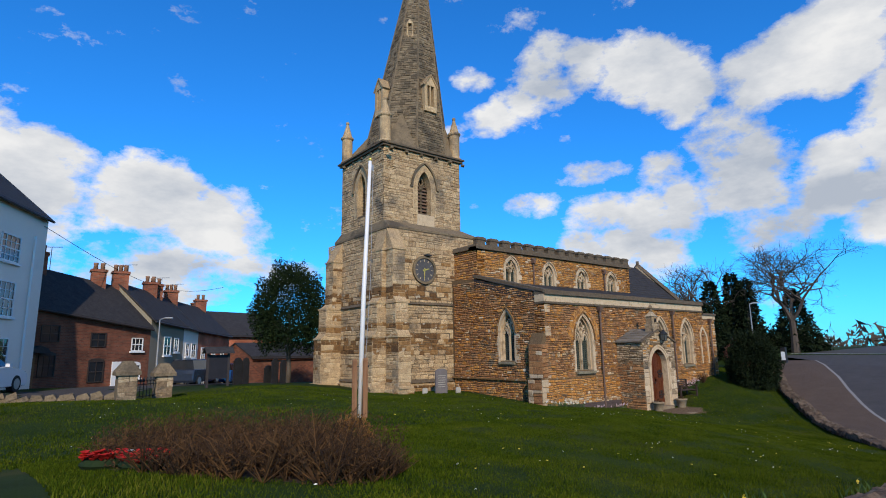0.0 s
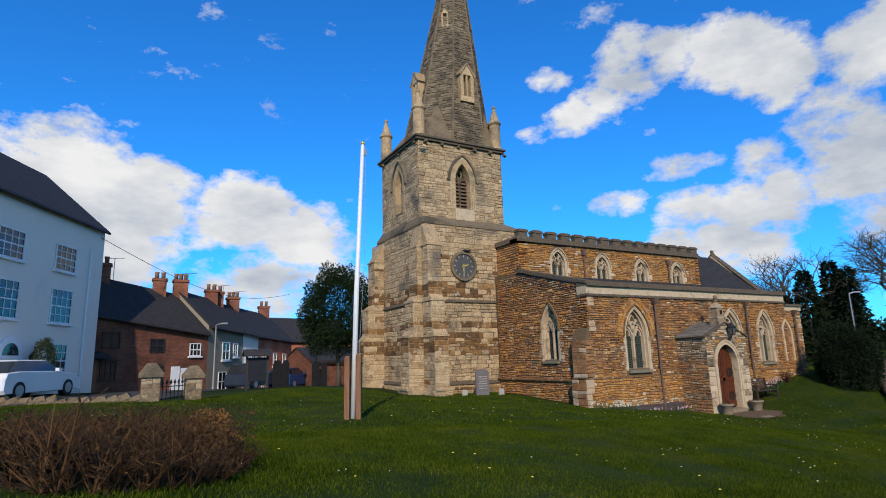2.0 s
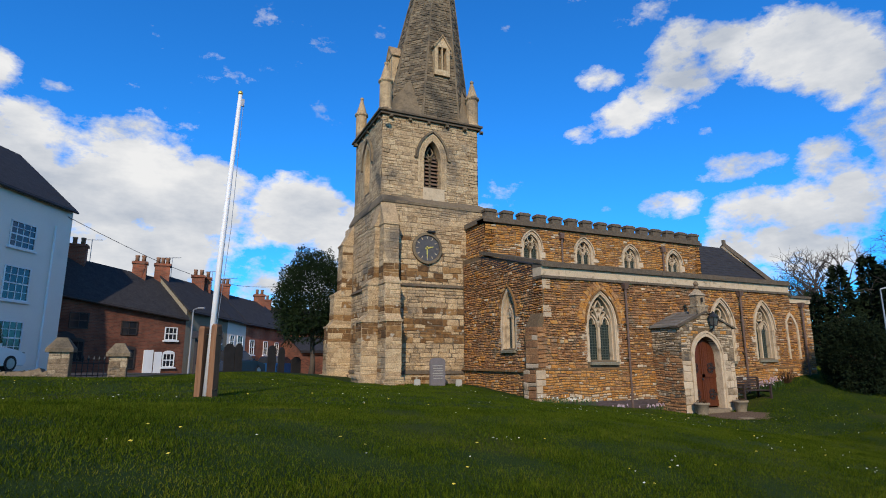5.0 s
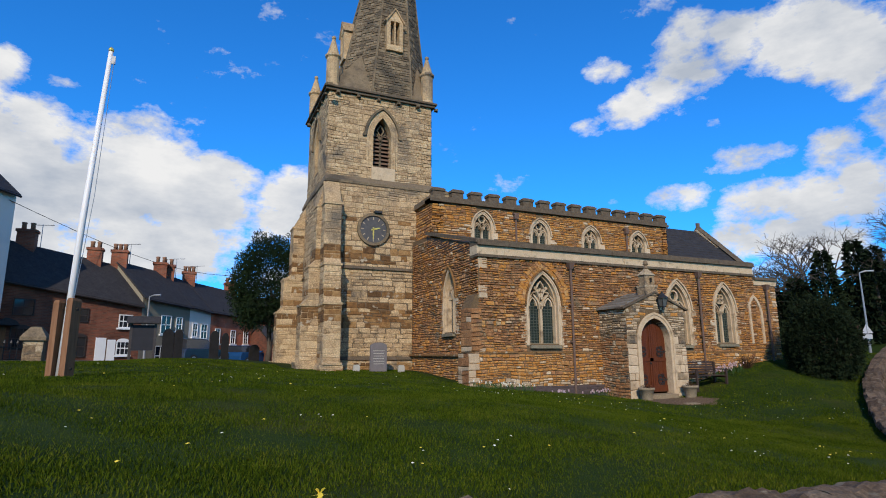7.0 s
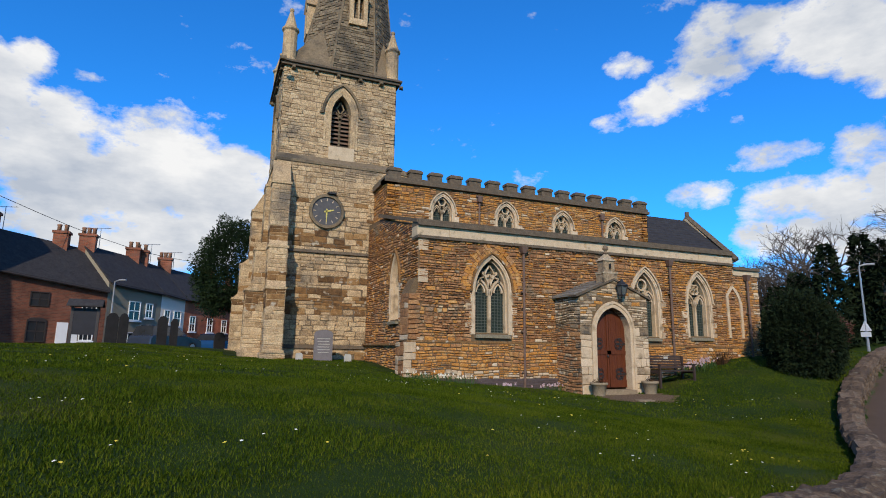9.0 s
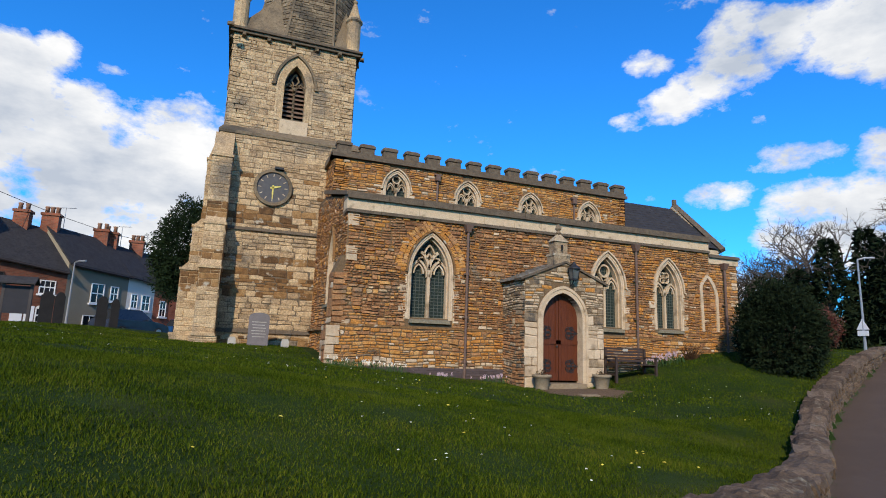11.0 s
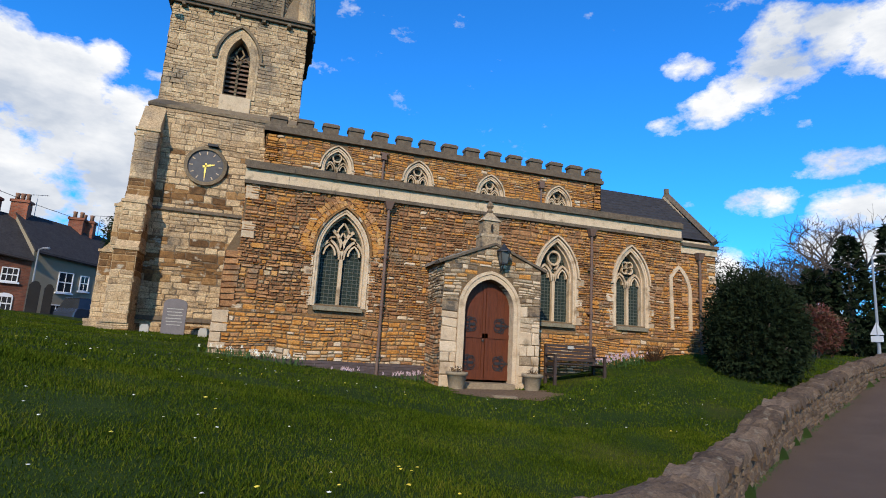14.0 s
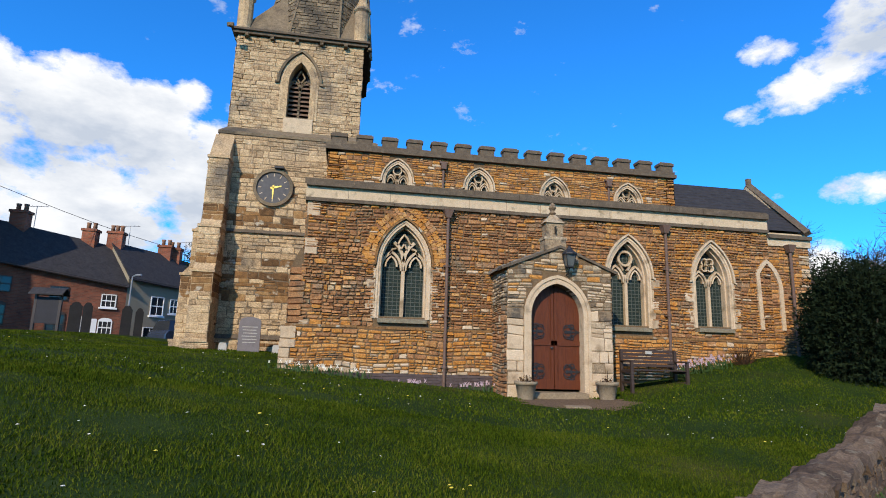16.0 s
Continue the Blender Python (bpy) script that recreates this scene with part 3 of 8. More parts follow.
def unit_stone(key, material, rnd):
    """A set of shared block meshes of unit size, each with its own broken outline."""
    if (key, 0) not in UNIT:
        for k in range(14):
            g = Geo()
            w = Wall((0, 0, 0), (1, 0, 0), (0, -1, 0))
            j = lambda s: rnd.uniform(-s, s)
            base = [(-0.5 + 0.2 * rnd.random(), -0.5), (0.5 - 0.2 * rnd.random(), -0.5), (0.5, -0.5 + 0.3 * rnd.random()), (0.5, 0.5 - 0.3 * rnd.random()), (0.5 - 0.2 * rnd.random(), 0.5), (-0.5 + 0.2 * rnd.random(), 0.5), (-0.5, 0.5 - 0.3 * rnd.random()), (-0.5, -0.5 + 0.3 * rnd.random())]
            tu, tz = j(0.5), j(0.5)
            vs = [w.p(u + j(0.05), 0, z + j(0.10)) for u, z in base] + [w.p(u * 0.86 + j(0.05), 1 + u * tu + z * tz + j(0.3), z * 0.76 + j(0.10)) for u, z in base]
            g.add(vs, [tuple(range(8, 16))] + [(i, (i + 1) % 8, 8 + (i + 1) % 8, 8 + i) for i in range(8)])
            UNIT[key, k] = mesh_of("stone", g, material)
    return UNIT[key, rnd.randrange(14)]


def courses(z0, z1, lo, hi, rnd):
    z = z0
    while z < z1 - 0.02:
        h = min(rnd.uniform(lo, hi), z1 - z)
        if z1 - z - h < lo * 0.6:
            h = z1 - z
        yield z, z + h
        z += h


def coursed(s, e, a, b, length, rnd):
    """Blocks of one course, now and then split in two."""
    u = s
    while u < e - 0.01:
        ln = rnd.uniform(*length)
        if e - u - ln < length[0] * 0.7:
            ln = e - u
        if rnd.random() > 0.2 or b - a < 0.16:
            yield u, u + ln, a, b
        else:
            m = a + (b - a) * rnd.uniform(0.4, 0.6)
            yield u, u + ln, a, m
            yield u, u + ln, m, b
        u += ln


def broken(s, e, a, b, length, rnd):
    """Random rubble: a band cut into short stretches, each filled with one, two or three thin rows."""
    u = s
    while u < e - 0.01:
        ln = rnd.uniform(length[1] * 0.6, length[1] * 2.2)
        if e - u - ln < length[1] * 0.5:
            ln = e - u
        n = max(1, min(4, round((b - a) / rnd.uniform(0.06, 0.12))))
        cuts = [a] + sorted(a + (b - a) * (k + rnd.uniform(-0.28, 0.28)) / n for k in range(1, n)) + [b]
        for c, d in zip(cuts, cuts[1:]):
            t = u
            while t < u + ln - 0.01:
                l2 = rnd.uniform(*length) * (0.75 if d - c < 0.07 else 1.0)
                if u + ln - t - l2 < length[0] * 0.8:
                    l2 = u + ln - t
                yield t, t + l2, c, d
                t += l2
        u += ln


def masonry(w, u_of, z0, z1, course, length, joint, depth, rnd, choose, holes=(), singles=None, rough=0.4):
    """Lays stone courses. u_of(z): the two ends of a course; choose(u, z): key of the mesh that takes the stone;
    holes: openings (cx, half, bottom, spring, apex) kept free; singles: (u0, u1, z0, z1, parent, materials) built as objects."""
    out = {}
    for a, b in courses(z0, z1, *course, rnd):
        zm = (a + b) / 2
        ua, ub = u_of(zm)
        free = [(ua, ub)]
        for cx, half, bottom, spring, apex in holes:
            if b <= bottom or a >= apex:
                continue
            hh = arch_half(half, spring, apex, max(a, bottom))
            if hh <= 0:
                continue
            nxt = []
            for s, e in free:
                if cx - hh > s:
                    nxt.append((s, min(e, cx - hh)))
                if cx + hh < e:
                    nxt.append((max(s, cx + hh), e))
            free = [(s, e) for s, e in nxt if e - s > 0.05]
        for s, e in free:
            for u, v, c, d in (broken(s, e, a, b, length, rnd) if rough > 0.5 else coursed(s, e, a, b, length, rnd)):
                key = choose((u + v) / 2, (c + d) / 2)
                if singles and singles[0] < u and v < singles[1] and singles[2] < c and d < singles[3] and singles[6][0] < 295:
                    singles[6][0] += 1
                    ob = new("stone", unit_stone(key, singles[5][key], rnd))
                    ob.parent = singles[4]
                    um, zc = (u + v) / 2, (c + d) / 2
                    q = w.p(um + 0.035 * noise.noise((um * 1.6, zc * 2.1, 3.3)), 0.0, zc + 0.05 * noise.noise((um * 1.1, zc * 1.7, 9.1)))
                    rz = math.atan2(w.u.y, w.u.x)
                    ob.matrix_basis = Matrix.Translation(q) @ Matrix.Rotation(rz, 4, "Z") @ Matrix.Rotation(rnd.uniform(-0.03, 0.03), 4, "Y") @ Matrix.Diagonal((v - u - joint, depth, d - c - joint, 1))
                else:
                    g = out.setdefault(key, Geo())
                    stone(w, g, u + joint / 2, v - joint / 2, c + joint / 2, d - joint / 2, depth, 0.02, rnd, rough)
    return out


def lay(out, mats, names, parent):
    for key, g in out.items():
        tagged(part(names[key], g, mats[key], parent), kind="stuff")


# ---- the lie of the land ----
SPOTS = [
    (-19, -13.8, 1.40), (-13.5, -13.2, 0.72), (-9.5, -13.0, 0.14), (-6, -12.8, -0.18), (-2.5, -12.5, -0.46), (0.7, -11.5, -0.72),
    (2.7, -10.5, -0.86), (5, -9.2, -1.02), (8.6, -6.5, -0.98), (11, -5.0, -0.58), (14.3, -3.0, -0.18), (19, -0.8, 0.48), (24, 1.7, 0.95),
    (-15, -8.5, 0.92), (-10.5, -3.4, 0.56), (-14.5, 4.7, 0.80), (-13, 7, 0.62), (-18.5, 5, 0.85), (-10, 10, 0.82), (-9, 5, 0.72),
    (-4.5, 5, 0.36), (-1.8, 4.6, 0.30), (0, -0.3, -0.06), (4, -0.4, -0.44), (6.7, -1.9, -0.54), (9.5, -1, -0.34), (14, -0.3, 0.62),
    (-5, -3, 0.34), (0, -5, -0.20), (5, -4.2, -0.68), (-5, -9, 0.05), (-10, -9, 0.46), (1, -9, -0.55), (-4.4, 16.3, 0.62), (20, 8, 0.7), (12, -2.2, 0.05),
]
SP = np.array(SPOTS)
KER = lambda d2: np.exp(-d2 / (2 * 4.0 ** 2))
_d2 = ((SP[:, None, :2] - SP[None, :, :2]) ** 2).sum(-1)
COEF = np.linalg.solve(KER(_d2) + 0.02 * np.eye(len(SP)), SP[:, 2] - 0.15)
WALL_LINE = [(-40, -16.0), (-20, -14.6), (-13.5, -14.0), (-9.5, -13.75), (-5.5, -13.5), (-3.5, -13.35), (-1.5, -13.0), (0.7, -12.2), (2.7, -11.25), (5, -9.95), (8.6, -7.3), (11, -5.75), (14.3, -3.85), (19, -1.6), (22, -0.3), (29, 3.2)]
WALL_TOP = [3.3, 1.75, 0.95, 0.36, 0.05, -0.09, -0.28, -0.52, -0.67, -0.78, -0.74, -0.30, 0.06, 0.72, 1.05, 1.3]
WX, WY = [p[0] for p in WALL_LINE], [p[1] for p in WALL_LINE]


def wall_y(x):
    return float(np.interp(x, WX, WY))


def wall_top(x):
    return float(np.interp(x, WX, WALL_TOP))


def pave_z(x):
    return float(np.interp(x, (-40, -20, -17.8, -13, -9.5, -5.2, -1.7, 1.7, 8, 12, 16, 20, 26, 35, 60), (2.2, 0.95, 0.75, 0.20, -0.40, -0.75, -1.08, -1.24, -1.45, -1.12, -0.60, 0.10, 1.0, 1.6, 2.2)))


def street_z(x, y):
    """The village street falls away from the white house."""
    return max(-1.6, min(0.90, 0.85 - 0.043 * ((x + 17) * 0.6 + (y - 14) * 0.77)))


def land(x, y):
    d2 = (SP[:, 0] - x) ** 2 + (SP[:, 1] - y) ** 2
    z = 0.15 + float((COEF * KER(d2)).sum())
    if x < 29 and y < wall_y(x) - 0.05:
        return pave_z(x) - 0.06
    if x >= 29:
        k = min(1.0, (x - 29) / 6)
        z = z * (1 - k) + k * (pave_z(x) - 0.06)
    if y > 11:
        k = min(1.0, (y - 11) / 5)
        z = z * (1 - k) + k * street_z(x, y)
    if x < -15.5 and y > 7:
        k = min(1.0, (-15.5 - x) / 2) * min(1.0, (y - 7) / 2)
        z = z * (1 - k) + k * street_z(x, y)
    return z


def spread(lo, hi, step, far):
    a = list(np.arange(lo, hi + 1e-6, step))
    d, x = step, hi
    right, left = [], []
    while x < far:
        d *= 1.5
        x += d
        right.append(x)
    d, x = step, lo
    while x > -far:
        d *= 1.5
        x -= d
        left.append(x)
    return list(reversed(left)) + a + right


gx, gy = spread(-26, 32, 0.42, 900), spread(-17, 16, 0.42, 900)
g = Geo()
g.v = [(x, y, land(x, y) + (0.02 * noise.noise((x * 0.9, y * 0.9, 0)) if -24 < x < 28 and wall_y(x) + 0.6 < y < 10 else 0)) for y in gy for x in gx]
nx = len(gx)
g.f = [(j * nx + i, j * nx + i + 1, (j + 1) * nx + i + 1, (j + 1) * nx + i) for j in range(len(gy) - 1) for i in range(nx - 1)]
ground = part("ground", g, M_GRASS, None, smooth=True)
tagged(ground, "green grass lawn sloping gently round the church", "ground", kind="structure")


def drape(name, material, label, xs, edges, lift, category):
    """A strip laid over the land: edges(x) gives its near and far y."""
    g = Geo()
    for x in xs:
        a, b = edges(x)
        for k in range(5):
            y = a + (b - a) * k / 4
            g.v.append((x, y, pave_z(x) + lift))
    for i in range(len(xs) - 1):
        for k in range(4):
            a = i * 5 + k
            g.f.append((a, a + 5, a + 6, a + 1))
    return tagged(part(name, g, material, None, smooth=True), label, category, kind="structure")


xs = list(np.arange(-40, 29.1, 1.0))
drape("pavement", M_ASPH, "worn brown-grey asphalt footway beside the stone wall", xs, lambda x: (wall_y(x) - 3.4, wall_y(x) - 0.15), 0.0, "pavement")
drape("kerb", M_KERB, "grey stone kerb along the footway", xs, lambda x: (wall_y(x) - 3.55, wall_y(x) - 3.4), -0.004, "kerb")
drape("road", M_ROAD, "grey asphalt road below the kerb", xs + [33, 38, 44, 52, 60], lambda x: (wall_y(min(x, 29)) - 10.5, wall_y(min(x, 29)) - 3.55 + (0 if x <= 29 else 4.0)), -0.045, "road")

# ---- the church ----
rnd = random.Random(5)
church = thing("church", "medieval brown ironstone and buff limestone church with a tall spire", "church")
SOUTH = Wall((0, 0, 0), (1, 0, 0), (0, -1, 0))
XE = 13.75
WINS = [(2.98, 0.60, 1.30, 2.65, 3.72), (9.28, 0.56, 1.32, 2.65, 3.68), (11.85, 0.52, 1.38, 2.65, 3.66)]
# aisle: south wall slab with its openings
g = Geo()
pierced(SOUTH, g, 0.42, XE, -0.9, 4.30, 0.55, WINS)
aisle_wall = part("aisle_wall", g, M_MORTAR, church, "brown ironstone rubble aisle wall with buff mortar")


def corner_u(z):
    return 0.02 if z < 1.0 else (0.12 if z < 2.45 else (0.22 if z < 2.75 else 0.42))


holes = [(cx, h + 0.13, s - 0.12, sp, ap + 0.17) for cx, h, s, sp, ap in WINS]
count = [0]
RUB = {"rub": M_IRON, "org": M_ORANGE, "lim": M_DRESS}
RUB_O = {"rub": M_IRON_O, "org": M_ORANGE_O, "lim": M_LIME_O}
RUB_N = {"rub": "rubble", "org": "orange_rubble", "lim": "pale_rubble"}


def pick_aisle(u, z):
    """Orange below the string course and in drifts above it, brown elsewhere, pale stones here and there."""
    if z < 0.1 and rnd.random() < 0.5 - 1.5 * max(z, -0.2):
        return "lim"
    if z < 0.98:
        q = rnd.random()
        return "org" if q < 0.80 else ("lim" if q < 0.86 else "rub")
    near = min(abs(u - w[0]) for w in WINS)
    drift = noise.noise((u * 0.5, z * 0.9, 4.0))
    p = 0.16 + 0.55 * max(0.0, drift) + (0.22 if near < 1.0 and z > 2.4 else 0.0) + (0.12 if u > 8 else 0.0)
    if rnd.random() < p:
        return "org"
    return "lim" if rnd.random() < 0.04 else "rub"


out = masonry(SOUTH, lambda z: (0.38 if z < 2.5 else 0.44, XE), 1.02, 4.22, (0.15, 0.28), (0.09, 0.34), 0.018, 0.042, rnd, pick_aisle, holes, (0.5, 4.05, 1.3, 3.3, aisle_wall, RUB_O, count), rough=1.0)
lay(out, RUB, RUB_N, aisle_wall)
# lower stage below the string course stands a little proud
g = Geo()
SOUTHL = Wall((0, -0.06, 0), (1, 0, 0), (0, -1, 0))
SOUTHL.box(g, 0.0, XE, -0.5, 0, -0.9, 1.0)
lower = part("lower_wall", g, M_MORTAR, church, "orange ironstone lower wall below the string course")
out = masonry(SOUTHL, lambda z: (0.25, XE), -0.14, 0.96, (0.17, 0.30), (0.10, 0.38), 0.018, 0.036, rnd, pick_aisle, rough=1.0)
lay(out, RUB, RUB_N, lower)
# pale quoins up the corner
g = Geo()
for a, b in courses(-0.6, 0.98, 0.16, 0.26, rnd):
    g = Geo()
    stone(SOUTHL, g, 0.0, rnd.choice((0.25, 0.38)), a, b - 0.015, 0.035, 0.015, rnd)
    part("quoin", g, M_DRESS, church)
g = Geo()
for a, b in courses(2.8, 4.2, 0.2, 0.3, rnd):
    if rnd.random() < 0.45:
        g = Geo()
        stone(SOUTH, g, 0.42, rnd.choice((0.75, 1.0)), a, b - 0.015, 0.04, 0.015, rnd)
        part("quoin", g, M_DRESS, church)
# brown and pale corner stones up the old buttress stub
for a, b in courses(1.05, 2.44, 0.12, 0.24, rnd):
    g = Geo()
    m = rnd.choice((0.30, 0.36))
    stone(SOUTH, g, 0.125, 0.155 + m, a, b - 0.012, 0.055, 0.015, rnd, 0.4)
    part("quoin", g, M_DRESS if rnd.random() < 0.25 else M_IRON_O, church)
# dark brick footing at the west end of the aisle
g = Geo()
BRF = Wall((0, -0.10, 0), (1, 0, 0), (0, -1, 0))
for k in range(8):
    z = -0.72 + k * 0.075
    u = 0.1 + (0.11 if k % 2 else 0)
    while u < 5.3:
        stone(BRF, g, u, u + 0.215, z, z + 0.065, 0.012, 0.006, rnd)
        u += 0.225
BRF.box(g, 0.1, 5.4, -0.2, 0, -0.8, -0.12)
tagged(part("plinth_brickwork", g, M_BLUEBR, church, "dark purple-brown brick footing"), kind="stuff")
# string course at sill height
u = 0.1
while u < XE:
    v = min(XE, u + rnd.uniform(0.5, 0.9))
    if not (5.3 < u < 8.1):
        g = Geo()
        e0, e1 = rnd.uniform(-0.012, 0.012), rnd.uniform(-0.012, 0.012)
        SOUTH.plate(g, [(u, 0.975 + e0), (v - 0.012, 0.975 + e1), (v - 0.012, 1.035 + e1), (u, 1.035 + e0)], -0.05, 0.085 + rnd.uniform(-0.025, 0.012))
        part("string_course", g, M_BAND, church)
    u = v
# parapet: pale band, dark moulded coping, lower string
for name, z0, z1, w1, m, lab in (("parapet_string", 4.20, 4.29, 0.10, M_COPE, "thin dark string under the parapet"), ("parapet", 4.29, 4.60, 0.04, M_PARA, "pale limestone parapet blocks"), ("parapet_coping", 4.60, 4.76, 0.14, M_COPE, "blackened moulded coping")):
    u = 0.36
    while u < XE:
        v = min(XE, u + rnd.uniform(0.8, 1.3))
        g = Geo()
        SOUTH.box(g, u, v - 0.008, -0.5, w1 + rnd.uniform(-0.006, 0.006), z0, z1)
        if name == "parapet_coping":
            SOUTH.box(g, u, v - 0.008, -0.45, w1 - 0.06, z1, z1 + 0.05)
        part(name, g, m, church)
        u = v

# west wall of the aisle
WEST = Wall((0.42, 0, 0), (0, 1, 0), (-1, 0, 0))
YN = 4.55
WW = (2.35, 0.46, 1.75, 3.0, 4.0)
west_top = lambda u: 4.70 + (5.85 - 4.70) * u / YN
g = Geo()
pierced(WEST, g, 0.02, 6.3, -0.9, 4.30, 0.5, [WW])
WEST.plate(g, [(0.02, 4.3), (6.3, 4.3), (6.3, 5.85), (YN, west_top(YN) - 0.1), (0.02, west_top(0) - 0.1)], -0.5, 0)
aisle_west = part("aisle_west_wall", g, M_MORTAR, church, "brown ironstone west wall of the aisle")
out = masonry(WEST, lambda z: (max(0.0, (z - 4.55) / 0.2528) if z > 4.55 else 0.0, 6.2), 0.0, 5.6, (0.15, 0.28), (0.09, 0.34), 0.018, 0.040, rnd, lambda u, z: "org" if rnd.random() < (0.45 if z < 0.9 else 0.25) else ("lim" if rnd.random() < 0.05 else "rub"), [(WW[0], WW[1] + 0.14, WW[2] - 0.12, WW[3], WW[4] + 0.18)], rough=1.0)
lay(out, RUB, RUB_N, aisle_west)
# the thickened corner: its broken stub of old buttress
g = Geo()
for z0, z1, x0 in ((-0.9, 1.0, 0.0), (1.0, 2.45, 0.12)):
    g.box(x0, 0.418, 0.003, 0.75, z0, z1)
g.prism([(0.12, 0.003, 2.45), (0.418, 0.003, 2.45), (0.418, 0.75, 2.45), (0.12, 0.75, 2.45)], [(0.34, 0.003, 2.95), (0.418, 0.003, 2.95), (0.418, 0.7, 2.95), (0.34, 0.7, 2.95)])
stub = part("corner_stub", g, M_MORTAR, church)
for z0, z1, x0 in ((-0.4, 0.98, 0.0), (1.04, 2.45, 0.12)):
    w = Wall((x0, 0, 0), (0, 1, 0), (-1, 0, 0))
    lay(masonry(w, lambda z: (-0.04, 0.75), z0, z1, (0.15, 0.28), (0.3, 0.6), 0.012, 0.012, rnd, lambda u, z: "lim" if rnd.random() < 0.45 else "rub"), RUB, RUB_N, stub)
g = Geo()
WEST.plate(g, [(-0.1, west_top(0) - 0.02), (YN, west_top(YN) - 0.02), (YN, west_top(YN) + 0.12), (-0.1, west_top(0) + 0.1)], -0.5, 0.10)
part("west_coping", g, M_COPE, church, "dark sloping coping of the aisle")
g = Geo()
WEST.box(g, 0.78, 6.3, -0.1, 0.12, 0.88, 0.95)
part("west_string", g, M_BAND, church)
# aisle roof
g = Geo()
g.prism([(0.4, 0.1, 4.3), (XE, 0.1, 4.3), (XE, YN, 5.3), (0.4, YN, 5.3)], [(0.4, 0.1, 4.5), (XE, 0.1, 4.5), (XE, YN, 5.75), (0.4, YN, 5.75)])
part("aisle_roof", g, M_SLATE, church, "grey lead lean-to roof")


def tracery_window(w, cx, half, sill, spring, apex, kind, glass_back=0.30, hood=True, lights=2):
    """A pointed window with dressed jambs, hood mould, mullion, tracery, leaded panes and sill."""
    win = part("window", _frame_geo(w, cx, half, sill, spring, apex), M_DRESS, church, "pointed stone window frame with moulded jambs")
    g = Geo()
    d0, d1 = -glass_back + 0.02, -glass_back + 0.14
    t = half * 0.075
    if lights == 2:
        w.plate(g, [(cx - t, sill), (cx + t, sill), (cx + t, spring + 0.1), (cx - t, spring + 0.1)], d0, d1)
        sub = (half - t) / 2
        for s in (-1, 1):
            c = cx + s * (sub + t)
            lead = arch_line(c, sub, spring - 0.22 * half, spring + half * 0.62, 7)
            w.sweep(g, lead, t * 0.75, d0, d1)
            cusp = arch_line(c, sub * 0.55, spring - 0.05 * half, spring + half * 0.42, 5)
            w.sweep(g, cusp, t * 0.5, d0, d1 - 0.02)
        if kind == "fork":
            # the mullion forks and each arm bends out to the arch, with short cusps on it
            for s in (-1, 1):
                arm = [(cx, spring + half * 0.22), (cx + s * half * 0.08, spring + half * 0.55), (cx + s * half * 0.24, spring + half * 0.86), (cx + s * half * 0.46, spring + half * 1.06)]
                w.sweep(g, arm, t * 0.95, d0, d1)
                w.sweep(g, [(cx + s * half * 0.15, spring + half * 0.70), (cx + s * half * 0.02, spring + half * 0.98)], t * 0.45, d0, d1)
                w.sweep(g, [(cx + s * half * 0.30, spring + half * 0.92), (cx + s * half * 0.16, spring + half * 1.22), (cx, spring + half * 1.42)], t * 0.5, d0, d1)
                w.sweep(g, [(cx + s * half * 0.62, spring + half * 0.50), (cx + s * half * 0.52, spring + half * 0.74), (cx + s * half * 0.34, spring + half * 0.78)], t * 0.5, d0, d1)
        elif kind == "ring":
            c0 = spring + half * 1.02
            ring = [(cx + half * 0.36 * math.cos(k * math.pi / 8), c0 + half * 0.36 * math.sin(k * math.pi / 8)) for k in range(16)]
            w.sweep(g, ring, t * 0.75, d0, d1, True)
            for s in (-1, 1):
                w.sweep(g, [(cx + s * half * 0.12, spring + half * 0.40), (cx + s * half * 0.30, spring + half * 0.72)], t * 0.6, d0, d1)
        elif kind == "flower":
            c0 = spring + half * 1.0
            for q in range(4):
                a = math.pi / 4 + q * math.pi / 2
                ox, oz = cx + half * 0.24 * math.cos(a), c0 + half * 0.24 * math.sin(a)
                w.sweep(g, [(ox + half * 0.19 * math.cos(k * math.pi / 6), oz + half * 0.19 * math.sin(k * math.pi / 6)) for k in range(12)], t * 0.5, d0, d1, True)
    part("tracery", g, M_DRESS, win, "pale stone mullion and tracery")
    # panes with leading
    ring = [(cx - half, sill), (cx + half, sill)] + list(reversed(arch_line(cx, half, spring, apex)))
    g = Geo()
    w.plate(g, ring, -glass_back - 0.01, -glass_back)
    part("pane", g, M_GLASS, win, "dark leaded glass")
    g = Geo()
    z = sill + 0.11
    while z < apex - 0.1:
        hw = arch_half(half, spring, apex, z)
        w.box(g, cx - hw, cx + hw, -glass_back, -glass_back + 0.012, z - 0.009, z + 0.009)
        z += 0.10
    for k in range(-4, 5):
        u = cx + k * half / 5
        top = sill
        while top < apex and arch_half(half, spring, apex, top) > abs(u - cx):
            top += 0.03
        w.box(g, u - 0.007, u + 0.007, -glass_back, -glass_back + 0.008, sill, top)
    tagged(part("leading", g, M_LEAD, win), kind="stuff")
    g = Geo()
    w.plate(g, [(cx - half - 0.03, sill - 0.16), (cx + half + 0.03, sill - 0.16), (cx + half + 0.03, sill - 0.07), (cx - half - 0.03, sill - 0.07)], -0.05, 0.12)
    n0 = len(g.v)
    g.add([w.p(cx - half, -glass_back, sill + 0.03), w.p(cx + half, -glass_back, sill + 0.03), w.p(cx + half, 0.12, sill - 0.07), w.p(cx - half, 0.12, sill - 0.07)], [(0, 1, 2, 3)])
